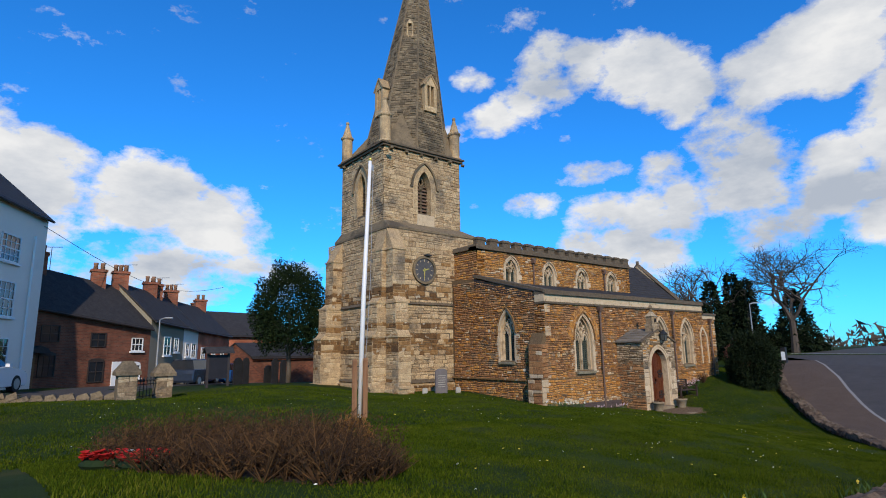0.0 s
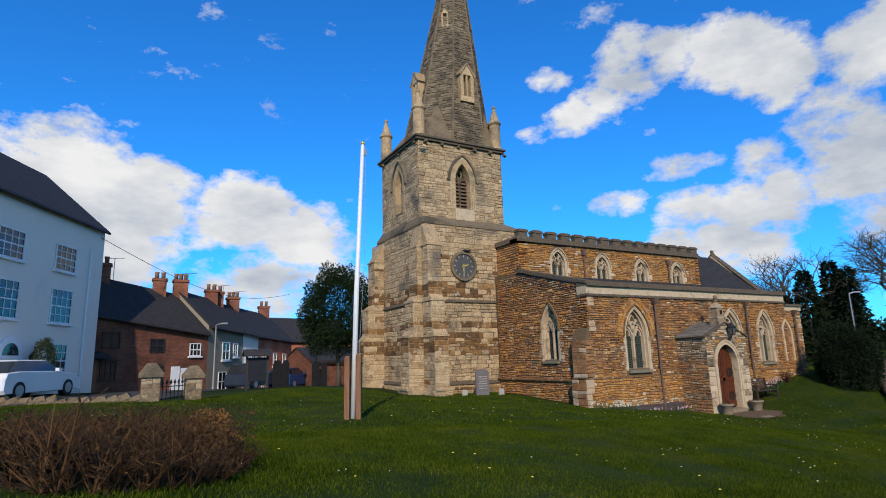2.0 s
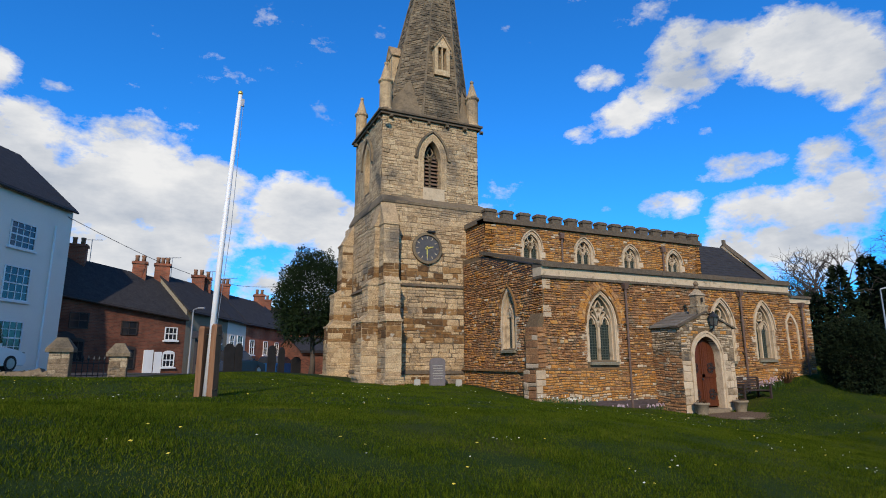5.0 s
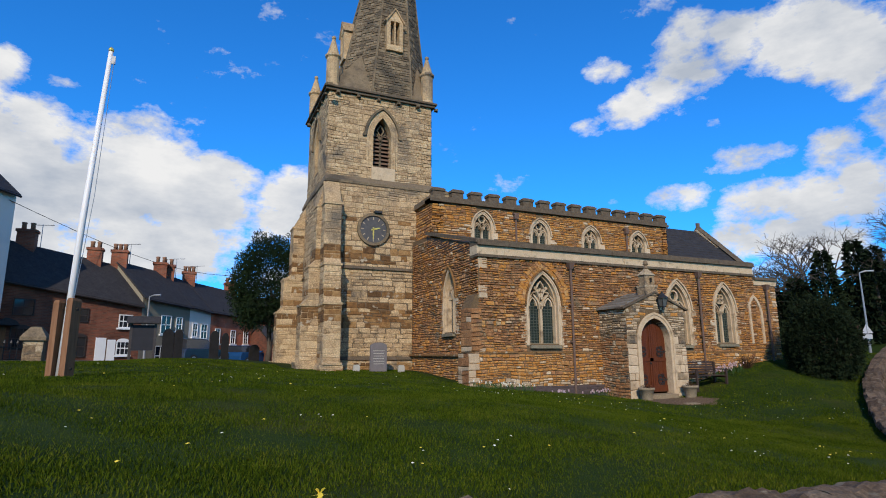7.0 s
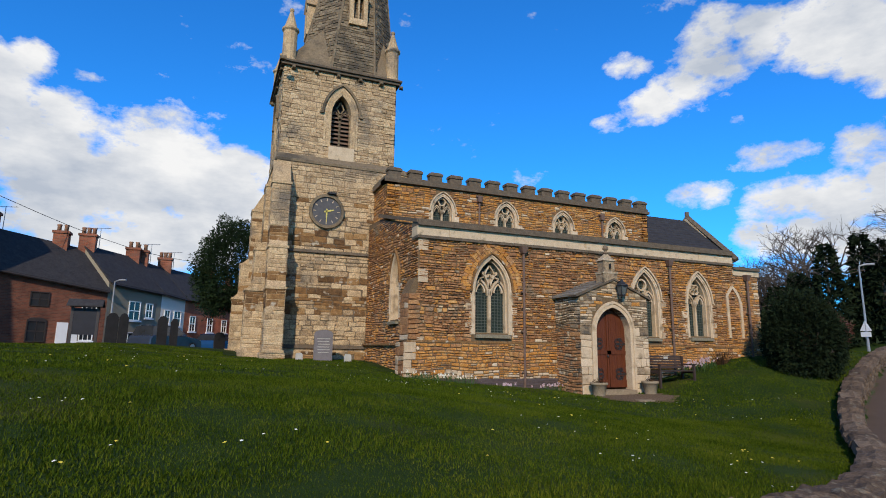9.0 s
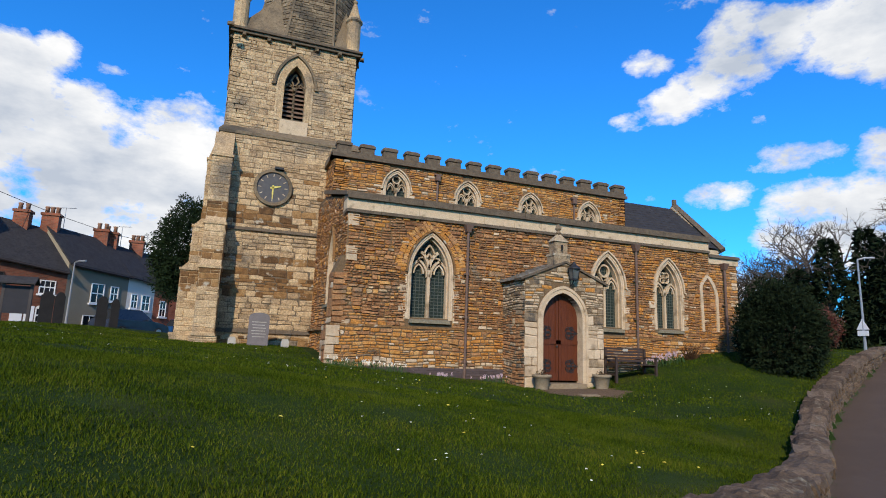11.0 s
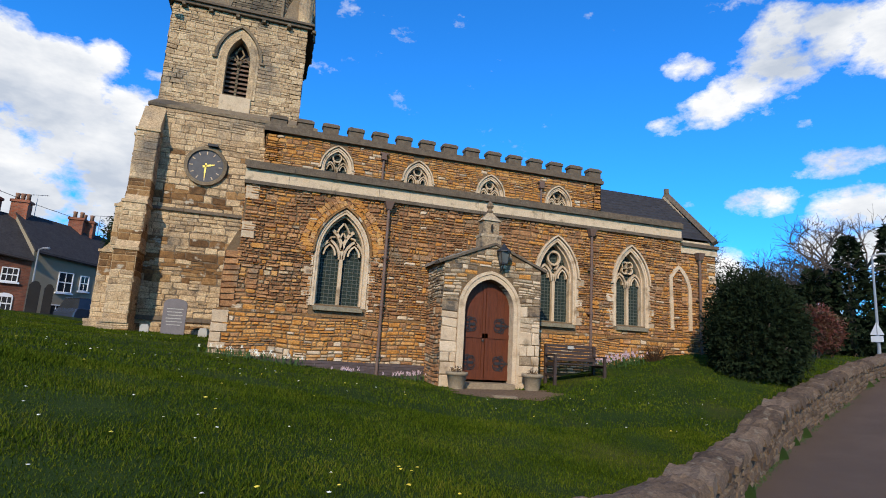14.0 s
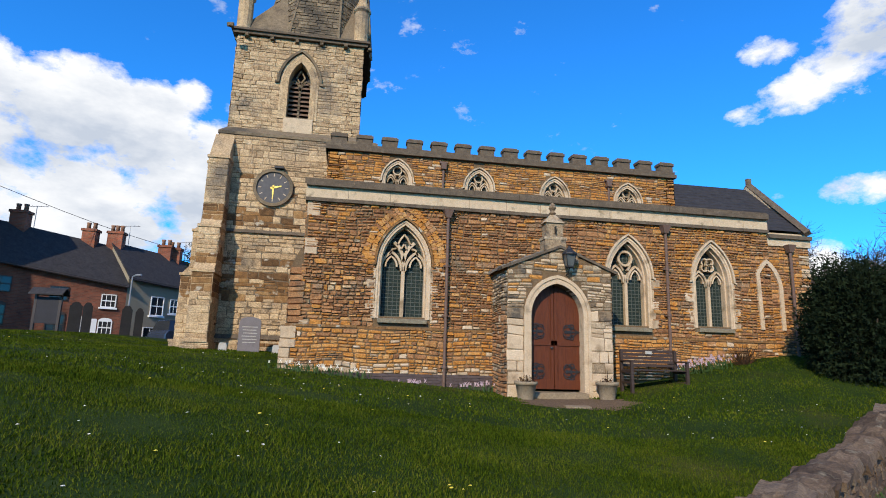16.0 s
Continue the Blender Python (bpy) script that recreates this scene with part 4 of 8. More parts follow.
    part("sill", g, M_COPPER, win, "stained sloping sill")
    if hood:
        g = Geo()
        line = arch_line(cx, half + 0.15, spring, apex + 0.19, 10)
        line = [(cx - half - 0.22, spring - 0.02)] + line + [(cx + half + 0.22, spring - 0.02)]
        w.sweep(g, line, 0.026, 0.0, 0.085)
        part("hood_mould", g, M_BAND if kind == "fork" else M_DRESS, win, "moulded hood over the window")
    return win


def _frame_geo(w, cx, half, sill, spring, apex):
    g = Geo()
    for off, hw, d0, d1 in ((0.03, 0.032, -0.34, 0.01), (-0.025, 0.022, -0.34, -0.12), (0.085, 0.026, -0.1, 0.03)):
        line = [(cx - half - off, sill - 0.05)] + arch_line(cx, half + off, spring, apex + off * 1.2, 10) + [(cx + half + off, sill - 0.05)]
        w.sweep(g, line, hw, d0, d1)
    # toothed jamb stones
    r = random.Random(int(cx * 100))
    for s in (-1, 1):
        z, k = sill - 0.08, r.randrange(2)
        while z < spring - 0.1:
            h = r.uniform(0.16, 0.34)
            ln = r.uniform(0.20, 0.30) if k % 2 else r.uniform(0.07, 0.13)
            u0 = cx + s * (half + 0.105)
            u1 = u0 + s * ln
            stone(w, g, min(u0, u1), max(u0, u1), z, min(spring, z + h) - 0.012, 0.036, 0.012, r, 0.3)
            z += h
            k += 1
    return g


for (cx, half, sill, spring, apex), kind in zip(WINS, ("fork", "ring", "flower")):
    tracery_window(SOUTH, cx, half, sill, spring, apex, kind)
tracery_window(WEST, *WW, "fork", glass_back=0.28)
# ring of orange voussoirs over the first window
g = Geo()
cx, half, sill, spring, apex = WINS[0]
for ring_, (off, deep) in enumerate(((0.26, 0.13), (0.42, 0.15))):
    line = arch_line(cx, half + off, spring, apex + off * 1.15, 16 + 2 * ring_)
    for a, b in zip(line, line[1:]):
        d = Vector((b[0] - a[0], b[1] - a[1]))
        n_ = Vector((-d.y, d.x)).normalized()
        lo, hi = -deep / 2 + rnd.uniform(-0.015, 0.015), deep / 2 + rnd.uniform(-0.02, 0.03)
        q = [(a[0] + d.x * t_ + n_.x * o, a[1] + d.y * t_ + n_.y * o) for t_, o in ((0.06, lo), (0.94, lo), (0.94, hi), (0.06, hi))]
        g = Geo()
        SOUTH.plate(g, q, 0.0, 0.042 + rnd.uniform(-0.01, 0.012))
        part("voussoir", g, M_ORANGE_O if rnd.random() < 0.8 else M_IRON_O, church)
# blocked arch at the east end
g = Geo()
SOUTH.sweep(g, [(13.35, 1.35)] + arch_line(13.62, 0.42, 2.5, 3.35, 8)[4:] + [(14.04, 1.35)], 0.06, -0.05, 0.06)
part("blocked_arch", g, M_DRESS, church, "worn blocked stone arch")
# the lower east bay
EB = Wall((XE, 0.0, 0), (1, 0, 0), (0, -1, 0))
g = Geo()
EB.box(g, 0, 1.35, -4.0, 0, -0.6, 3.86)
bay = part("east_bay_wall", g, M_MORTAR, church, "brown ironstone east bay")
lay(masonry(EB, lambda z: (0.0, 1.35), 0.3, 3.82, (0.16, 0.30), (0.10, 0.36), 0.016, 0.03, rnd, lambda u, z: "org" if rnd.random() < 0.4 else ("lim" if u > 1.05 and rnd.random() < 0.5 else "rub"), rough=1.0), RUB, RUB_N, bay)
for z0, z1, w1, m in ((3.84, 4.06, 0.04, M_PARA), (4.06, 4.17, 0.12, M_COPE)):
    g = Geo()
    EB.box(g, -0.02, 1.42, -4.0, w1, z0, z1)
    part("bay_coping", g, m, church)
EEND = Wall((XE, -0.0, 0), (0, 1, 0), (1, 0, 0))
g = Geo()
EEND.box(g, -0.02, 0.5, -0.5, 0.02, 4.17, 4.74)
part("aisle_end_block", g, M_PARA, church)
# downpipes with hopper heads
for px_, z0, z1 in ((4.10, -0.46, 4.18), (10.38, -0.2, 4.18), (14.36, 0.5, 3.86)):
    pipe = part("downpipe", Geo(), M_PIPE, church, "brown painted iron downpipe")
    g = Geo()
    g.tube([(px_, -0.14, z0), (px_, -0.14, z1 - 0.2)], 0.042, 10)
    for z in np.arange(z0 + 0.5, z1 - 0.3, 1.3):
        g.tube([(px_, -0.14, z), (px_, -0.14, z + 0.07)], 0.056, 10)
        g.box(px_ - 0.09, px_ + 0.09, -0.13, -0.02, z + 0.01, z + 0.05)
    g.prism([(px_ - 0.06, -0.20, z1 - 0.22), (px_ + 0.06, -0.20, z1 - 0.22), (px_ + 0.06, -0.06, z1 - 0.22), (px_ - 0.06, -0.06, z1 - 0.22)], [(px_ - 0.13, -0.26, z1), (px_ + 0.13, -0.26, z1), (px_ + 0.13, -0.03, z1), (px_ - 0.13, -0.03, z1)])
    pipe.data = mesh_of("downpipe", g, M_PIPE)

# ---- nave clerestory ----
NAVE = Wall((0.62, YN, 0), (1, 0, 0), (0, -1, 0))
NL = 13.1
CW = [(2.42, 0.42, 5.75, 6.35, 6.98), (5.38, 0.42, 5.75, 6.3, 6.9), (8.25, 0.42, 5.7, 6.2, 6.8), (11.15, 0.42, 5.7, 6.2, 6.78)]
g = Geo()
pierced(NAVE, g, 0, NL, 5.0, 7.32, 0.5, CW)
nave = part("clerestory_wall", g, M_MORTAR, church, "orange-brown ironstone clerestory wall")
lay(masonry(NAVE, lambda z: (0.0, NL), 5.4, 7.28, (0.18, 0.30), (0.14, 0.42), 0.018, 0.03, rnd, lambda u, z: "org" if rnd.random() < 0.68 else ("lim" if rnd.random() < 0.15 else "rub"), [(c, h + 0.16, s - 0.1, sp, ap + 0.2) for c, h, s, sp, ap in CW], rough=1.0), RUB, RUB_N, nave)
for c in CW:
    tracery_window(NAVE, *c, "ring", glass_back=0.22)
NW = Wall((0.62, YN, 0), (0, 1, 0), (-1, 0, 0))
g = Geo()
NW.box(g, 0, 2.2, -0.5, 0, 4.5, 7.32)
nwest = part("nave_west_return", g, M_MORTAR, church)
lay(masonry(NW, lambda z: (0.0, 2.1), 5.2, 7.3, (0.1, 0.16), (0.18, 0.45), 0.022, 0.03, rnd, lambda u, z: "rub" if rnd.random() < 0.6 else "org"), RUB, RUB_N, nwest)
g = Geo()
NAVE.box(g, -0.12, NL + 0.05, -0.5, 0.14, 7.32, 7.45)
NAVE.box(g, -0.06, NL + 0.03, -0.4, 0.06, 7.45, 7.58)
NW.box(g, -0.1, 2.1, -0.4, 0.12, 7.32, 7.55)
part("nave_cornice", g, M_COPE, church, "dark moulded nave cornice")
n_mer = 15
for k in range(n_mer):
    u = 0.05 + k * (NL - 0.62) / (n_mer - 1)
    g = Geo()
    NAVE.box(g, u, u + 0.54, -0.3, 0.02, 7.58, 7.82)
    NAVE.box(g, u - 0.03, u + 0.57, -0.33, 0.06, 7.82, 7.92)
    NAVE.plate(g, [(u - 0.01, 7.92), (u + 0.55, 7.92), (u + 0.5, 7.97), (u + 0.04, 7.97)], -0.28, 0.01)
    part("merlon", g, M_COPE, church)
g = Geo()
g.prism([(0.7, YN + 0.4, 7.3), (13.7, YN + 0.4, 7.3), (13.7, 10.6, 7.3), (0.7, 10.6, 7.3)], [(0.7, YN + 0.4, 7.45), (13.7, YN + 0.4, 7.45), (13.7, 10.6, 7.45), (0.7, 10.6, 7.45)])
g.box(0.62, 13.7, 10.6, 11.1, 0.0, 7.5)
g.box(13.3, 13.72, YN, 11.1, 0.0, 7.5)
part("nave_roof", g, M_SLATE, church, "low lead nave roof")
for u, z in ((4.05, 6.9), (10.35, 6.75)):
    g = Geo()
    q = Vector(NAVE.p(u, 0.1, z))
    g.box(q.x - 0.09, q.x + 0.09, q.y - 0.1, q.y + 0.1, z, z + 0.22)
    g.tube([(q.x, q.y, z), (q.x, q.y, 5.6)], 0.045, 8)
    g.box(q.x - 0.14, q.x + 0.14, q.y - 0.06, q.y + 0.1, z + 0.22, z + 0.28)
    part("hopper", g, M_PIPE, church, "iron hopper and pipe")
# chancel
g = Geo()
for k in range(15):
    y, z = YN + 2.9 * k / 14, 5.55 + 2.6 * k / 14
    for dz in ((0.0,) if k == 0 else (-0.03, 0.0)):
        g.v += [(13.72, y, z + dz + 0.03), (19.2, y, z + dz + 0.03)]
g.v += [(13.72, 10.4, 5.5), (19.2, 10.4, 5.5)]
g.f = [(2 * i, 2 * i + 1, 2 * i + 3, 2 * i + 2) for i in range(len(g.v) // 2 - 1)]
part("chancel_roof", g, M_SLATE, church, "steep dark slate chancel roof")
g = Geo()
g.box(13.7, 19.3, YN + 0.1, 10.3, 0, 5.5)
g.prism([(19.15, YN + 0.05, 5.4), (19.45, YN + 0.05, 5.4), (19.45, 10.4, 5.4), (19.15, 10.4, 5.4)], [(19.15, 7.40, 8.3), (19.45, 7.40, 8.3), (19.45, 7.5, 8.3), (19.15, 7.5, 8.3)])
chancel = part("chancel_wall", g, M_PARA, church, "weathered limestone chancel gable")
g = Geo()
for s in (-1, 1):
    a, b = Vector((19.3, 7.45 + s * 3.05, 5.5)), Vector((19.3, 7.45, 8.38))
    g.tube([a, b], 0.16, 4)
g.box(19.2, 19.4, 7.38, 7.52, 8.35, 8.7)
part("gable_coping", g, M_COPE, church)

# ---- porch ----
PF = Wall((0, -1.4, 0), (1, 0, 0), (0, -1, 0))
PX0, PX1, PXM = 5.38, 8.06, 6.72
DOOR = (6.64, 0.67, -0.5, 1.40, 2.17)
g = Geo()
pierced(PF, g, PX0, PX1, -0.9, 2.55, 0.4, [DOOR])
PF.plate(g, [(PX0, 2.55), (PX1, 2.55), (PXM, 3.05)], -0.4, 0)
g.box(PX0, PX0 + 0.4, -1.01, -0.0, -0.9, 2.55)
g.box(PX1 - 0.4, PX1, -1.01, -0.0, -0.9, 2.55)
porch = part("porch_wall", g, M_MORTAR, church, "porch of pale limestone blocks and brown rubble")
PM = {"lim": M_DRESS, "rub": M_PORCH, "org": M_ORANGE}


def pick_porch(u, z):
    jamb = abs(u - DOOR[0]) < 0.95 or u < PX0 + 0.4
    if z < 1.2:
        return "lim" if rnd.random() < 0.86 else "rub"
    if z < 1.9:
        return "lim" if rnd.random() < (0.7 if jamb else 0.45) else "rub"
    return "org" if rnd.random() < 0.15 else ("lim" if rnd.random() < 0.42 else "rub")


PHOLE = [(DOOR[0], DOOR[1] + 0.17, -1.0, DOOR[3], DOOR[4] + 0.22)]
lay(masonry(PF, lambda z: (PX0, PX1), -0.6, 1.55, (0.16, 0.36), (0.18, 0.50), 0.012, 0.02, rnd, pick_porch, PHOLE), PM, RUB_N, porch)
lay(masonry(PF, lambda z: (PX0, PX1) if z < 2.55 else (PX0 + (z - 2.5) * 2.55, PX1 - (z - 2.5) * 2.55), 1.55, 2.95, (0.18, 0.30), (0.14, 0.42), 0.014, 0.022, rnd, pick_porch, PHOLE, rough=0.9), PM, RUB_N, porch)
PW = Wall((PX0, -1.4, 0), (0, 1, 0), (-1, 0, 0))
lay(masonry(PW, lambda z: (0.0, 1.4), -0.6, 2.45, (0.16, 0.28), (0.12, 0.40), 0.016, 0.025, rnd, lambda u, z: "lim" if (z > 1.75 and rnd.random() < 0.35) else ("rub" if z > 1.6 or rnd.random() < 0.3 else "brn"), rough=1.0), {"lim": M_DRESS, "rub": M_PORCH, "brn": M_IRON}, {"lim": "pale_rubble", "rub": "rubble", "brn": "brown_rubble"}, porch)
PE = Wall((PX1, -1.4, 0), (0, 1, 0), (1, 0, 0))
lay(masonry(PE, lambda z: (0.0, 1.4), -0.6, 2.45, (0.16, 0.28), (0.12, 0.4), 0.016, 0.025, rnd, lambda u, z: "rub", rough=1.0), RUB, RUB_N, porch)
g = Geo()
for off, hw, d0, d1 in ((0.05, 0.055, -0.3, 0.025), (0.14, 0.04, -0.2, 0.05)):
    PF.sweep(g, [(DOOR[0] - DOOR[1] - off, -0.55)] + arch_line(DOOR[0], DOOR[1] + off, DOOR[3], DOOR[4] + off * 1.25, 10) + [(DOOR[0] + DOOR[1] + off, -0.55)], hw, d0, d1)
part("door_arch", g, M_DRESS, church, "moulded pale stone door arch")
# pair of boarded doors
for s in (-1, 1):
    cx, half, _, spring, apex = DOOR
    line = arch_line(cx, half, spring, apex, 10)
    k = len(line) // 2
    ring = [(cx - half, -0.36), (cx - 0.006, -0.36)] + list(reversed(line[:k + 1]))
    ring = [(u if u < cx - 0.006 else cx - 0.006, z) for u, z in ring]
    if s > 0:
        ring = [(2 * cx - u, z) for u, z in reversed(ring)]
    g = Geo()
    PF.plate(g, ring, -0.32, -0.26)
    leaf = part("door_leaf", g, M_DOOR, church, "varnished red-brown boarded door")
    g = Geo()
    for b in range(3):
        u = cx + s * (0.12 + b * 0.20)
        top = spring
        while arch_half(half, spring, apex, top) > abs(u - cx) + 0.02 and top < apex:
            top += 0.03
        PF.box(g, u - 0.006, u + 0.006, -0.27, -0.253, -0.35, top)
    PF.box(g, min(cx + s * 0.01, cx + s * half), max(cx + s * 0.01, cx + s * half), -0.27, -0.235, 0.68, 0.80)
    PF.box(g, min(cx + s * 0.01, cx + s * half), max(cx + s * 0.01, cx + s * half), -0.27, -0.24, -0.36, -0.14)
    PF.box(g, min(cx + s * 0.01, cx + s * 0.08), max(cx + s * 0.01, cx + s * 0.08), -0.27, -0.235, -0.36, 2.0)
    part("ledge", g, M_DOOR, leaf)
    for hz in (1.02, 0.06):
        g = Geo()
        u1 = cx + s * half
        PF.box(g, min(u1, u1 - s * 0.40), max(u1, u1 - s * 0.40), -0.26, -0.235, hz - 0.02, hz + 0.02)
        for dz in (-1, 1):
            arc = [(u1 - s * (0.06 + 0.36 * math.sin(a)), hz + dz * (0.01 + 0.16 * math.sin(a * 1.9))) for a in np.linspace(0, math.pi / 2, 8)]
            PF.sweep(g, arc, 0.011, -0.26, -0.237)
            leafy = [(u1 - s * (0.30 + 0.09 * math.cos(a)), hz + dz * (0.07 + 0.05 * math.sin(a))) for a in np.linspace(0.4, 5.6, 9)]
            PF.sweep(g, leafy, 0.010, -0.26, -0.238)
            curl = [(u1 - s * (0.22 + 0.07 * math.cos(a)), hz + dz * (0.13 + 0.06 * math.sin(a))) for a in np.linspace(0, 5.2, 9)]
            PF.sweep(g, curl, 0.011, -0.26, -0.238)
        part("strap_hinge", g, M_IRON_DARK, leaf, "black scrolled strap hinge")
    g = Geo()
    q = PF.p(cx - 0.06 * 1, -0.23, 0.62)
    g.lathe([(0.03, -0.03), (0.04, 0.0), (0.03, 0.03)], 8, q)
    if s < 0:
        part("door_ring", g, M_IRON_DARK, leaf, "iron ring handle")
g = Geo()
PF.box(g, DOOR[0] - 0.70, DOOR[0] + 0.68, -0.35, 0.22, -0.75, -0.42)
part("door_step", g, M_STEP, church, "worn stone step")
# roof of stone tiles and gable coping
g = Geo()
for s, xe in ((-1, PX0 - 0.14), (1, PX1 + 0.14)):
    for k in range(5):
        t0, t1 = k / 5, (k + 1) / 5
        xa, xb = xe + (PXM - xe) * t0, xe + (PXM - xe) * t1
        za, zb = 2.53 + 0.62 * t0, 2.53 + 0.62 * t1
        y = -1.32
        while y < 0:
            yb = min(0.0, y + rnd.uniform(0.22, 0.36))
            h = 0.05 + rnd.uniform(-0.008, 0.012)
            g.prism([(xa, y, za - 0.02), (xb, y, zb - 0.02), (xb, yb - 0.01, zb - 0.02), (xa, yb - 0.01, za - 0.02)], [(xa, y, za + h), (xb, y, zb + 0.02), (xb, yb - 0.01, zb + 0.02), (xa, yb - 0.01, za + h)])
            y = yb
part("porch_roof", g, M_TILE, church, "mossy stone-tiled porch roof")
g = Geo()
PF.sweep(g, [(PX0 - 0.16, 2.50), (PXM, 3.11), (PX1 + 0.16, 2.50)], 0.032, -0.35, 0.06)
part("porch_coping", g, M_COPE, church, "thin stone gable coping")
# gablet finial on the porch
g = Geo()
g.box(6.33, 6.88, -1.42, -1.02, 3.0, 3.34)
g.box(6.38, 6.83, -1.36, -1.06, 3.34, 3.72)
g.box(6.31, 6.90, -1.43, -1.01, 3.28, 3.35)
g.prism([(6.33, -1.4, 3.72), (6.88, -1.4, 3.72), (6.88, -1.02, 3.72), (6.33, -1.02, 3.72)], [(6.56, -1.23, 3.98), (6.65, -1.23, 3.98), (6.65, -1.19, 3.98), (6.56, -1.19, 3.98)])
g.lathe([(0.05, 0), (0.09, 0.05), (0.05, 0.12), (0.10, 0.19), (0.07, 0.28), (0.02, 0.33)], 10, (6.605, -1.21, 3.95))
part("finial", g, M_PORCH, church, "lichened stone gablet finial with a small sundial")
g = Geo()
PF.box(g, 6.6, 6.615, -0.06, 0.06, 3.45, 3.62)
part("gnomon", g, M_IRON_DARK, church)
# lantern over the door
lantern = thing("lantern", "black iron lantern fixed over the porch door", "lantern")
lx, ly, lz = 6.88, -1.62, 2.60
g = Geo()
g.prism([(lx - 0.075, ly - 0.075, lz), (lx + 0.075, ly - 0.075, lz), (lx + 0.075, ly + 0.075, lz), (lx - 0.075, ly + 0.075, lz)], [(lx - 0.12, ly - 0.12, lz + 0.28), (lx + 0.12, ly - 0.12, lz + 0.28), (lx + 0.12, ly + 0.12, lz + 0.28), (lx - 0.12, ly + 0.12, lz + 0.28)])
part("glass", g, M_LAMPGL, lantern, "clouded glass panes")
g = Geo()
for a in (-1, 1):
    for b in (-1, 1):
        g.tube([(lx + a * 0.078, ly + b * 0.078, lz - 0.01), (lx + a * 0.125, ly + b * 0.125, lz + 0.29)], 0.012, 5)
g.box(lx - 0.08, lx + 0.08, ly - 0.08, ly + 0.08, lz - 0.04, lz)
g.lathe([(0.20, 0), (0.19, 0.03), (0.07, 0.13), (0.05, 0.17), (0.02, 0.22)], 8, (lx, ly, lz + 0.28))
part("frame", g, M_IRON_DARK, lantern)
g = Geo()
g.tube([(lx, ly, lz - 0.03), (lx, ly + 0.08, lz - 0.16), (lx, -1.41, lz - 0.2)], 0.018, 6)
g.tube([(lx, ly, lz + 0.45), (lx, -1.41, lz + 0.42)], 0.014, 6)
part("bracket", g, M_IRON_DARK, lantern)

# ---- tower ----
TY, TX0, TX1 = 6.35, -3.5, 2.35
LOW = Wall((TX0, TY, 0), (1, 0, 0), (0, -1, 0))
BANDS = [(2.15, 3.0), (3.30, 3.52), (4.72, 5.35)]
TM = {"lim": M_LIME, "band": M_BAND, "rub": M_IRON}
TMO = {"lim": M_LIME_O, "band": M_BAND_O, "rub": M_IRON_O}
TN = {"lim": "ashlar", "band": "ironstone_band", "rub": "rubble"}


def pick_tower(u, z):
    for a, b in BANDS:
        if a < z < b:
            ragged = 0.5 + noise.noise((u * 0.7, z * 2.0, a))
            return "band" if rnd.random() < (0.80 if a < 3.2 else 0.35 + 0.5 * ragged) else "lim"
    drift = noise.noise((u * 0.5, z * 0.6, 7.7))
    return "band" if rnd.random() < max(0.012, 0.5 * (drift - 0.35)) else "lim"


g = Geo()
g.box(TX0, TX1, TY, 12.0, -0.6, 8.25)
tower = part("tower", g, M_MORTARD, church, "square tower of buff limestone with dark ironstone bands")
cnt = [0]
lay(masonry(LOW, lambda z: (0.0, TX1 - TX0), 0.0, 8.25, (0.11, 0.30), (0.20, 0.66), 0.010, 0.02, rnd, pick_tower, (), (1.0, 5.0, 0.2, 8.2, tower, TMO, cnt)), TM, TN, tower)
WLOW = Wall((TX0, TY, 0), (0, 1, 0), (-1, 0, 0))
lay(masonry(WLOW, lambda z: (0.0, 6.5), 0.0, 8.25, (0.11, 0.30), (0.20, 0.66), 0.010, 0.02, rnd, pick_tower), TM, TN, tower)
# weathering courses
for z, d in ((4.55, 0.10), (0.75, 0.10)):
    for w, ln in ((LOW, TX1 - TX0), (WLOW, 6.5)):
        u = -0.05
        while u < ln:
            v = min(ln, u + rnd.uniform(0.5, 0.9))
            g = Geo()
            g.add([w.p(u, 0, z), w.p(v - 0.01, 0, z), w.p(v - 0.01, d, z - 0.02), w.p(u, d, z - 0.02), w.p(v - 0.01, 0, z + 0.14), w.p(u, 0, z + 0.14)], [(0, 3, 2, 1), (3, 5, 4, 2), (0, 5, 3), (1, 2, 4)])
            part("set_off", g, M_COPE, church)
            u = v
g = Geo()
for w, ln in ((Wall((TX0, TY - 0.14, 0), (1, 0, 0), (0, -1, 0)), TX1 - TX0), (Wall((TX0 - 0.14, TY, 0), (0, 1, 0), (-1, 0, 0)), 6.5)):
    lay(masonry(w, lambda z: (-0.12, ln), -0.2, 0.62, (0.2, 0.28), (0.3, 0.7), 0.014, 0.022, rnd, lambda u, z: "lim" if rnd.random() < 0.7 else "band"), TM, TN, tower)
g.box(TX0 - 0.13, TX1, TY - 0.13, 12.0, -0.6, 0.66)
part("tower_plinth", g, M_LIME, church)
# the belfry stage
UX0, UX1, UY, UD = -3.40, 1.62, 7.0, 4.5
BEL = (-0.85 - UX0, 0.44, 9.42, 10.85, 11.80)
UP = Wall((UX0, UY, 0), (1, 0, 0), (0, -1, 0))
UPW = Wall((UX0, UY + UD, 0), (0, -1, 0), (-1, 0, 0))
BELW = (UD / 2, 0.44, 9.42, 10.85, 11.80)
g = Geo()
pierced(UP, g, 0, UX1 - UX0, 8.2, 12.75, 0.6, [BEL])
pierced(UPW, g, 0, UD, 8.2, 12.75, 0.6, [BELW])
g.box(UX1 - 0.6, UX1, UY, UY + UD, 8.2, 12.75)
g.box(UX0, UX1, UY + UD - 0.6, UY + UD, 8.2, 12.75)
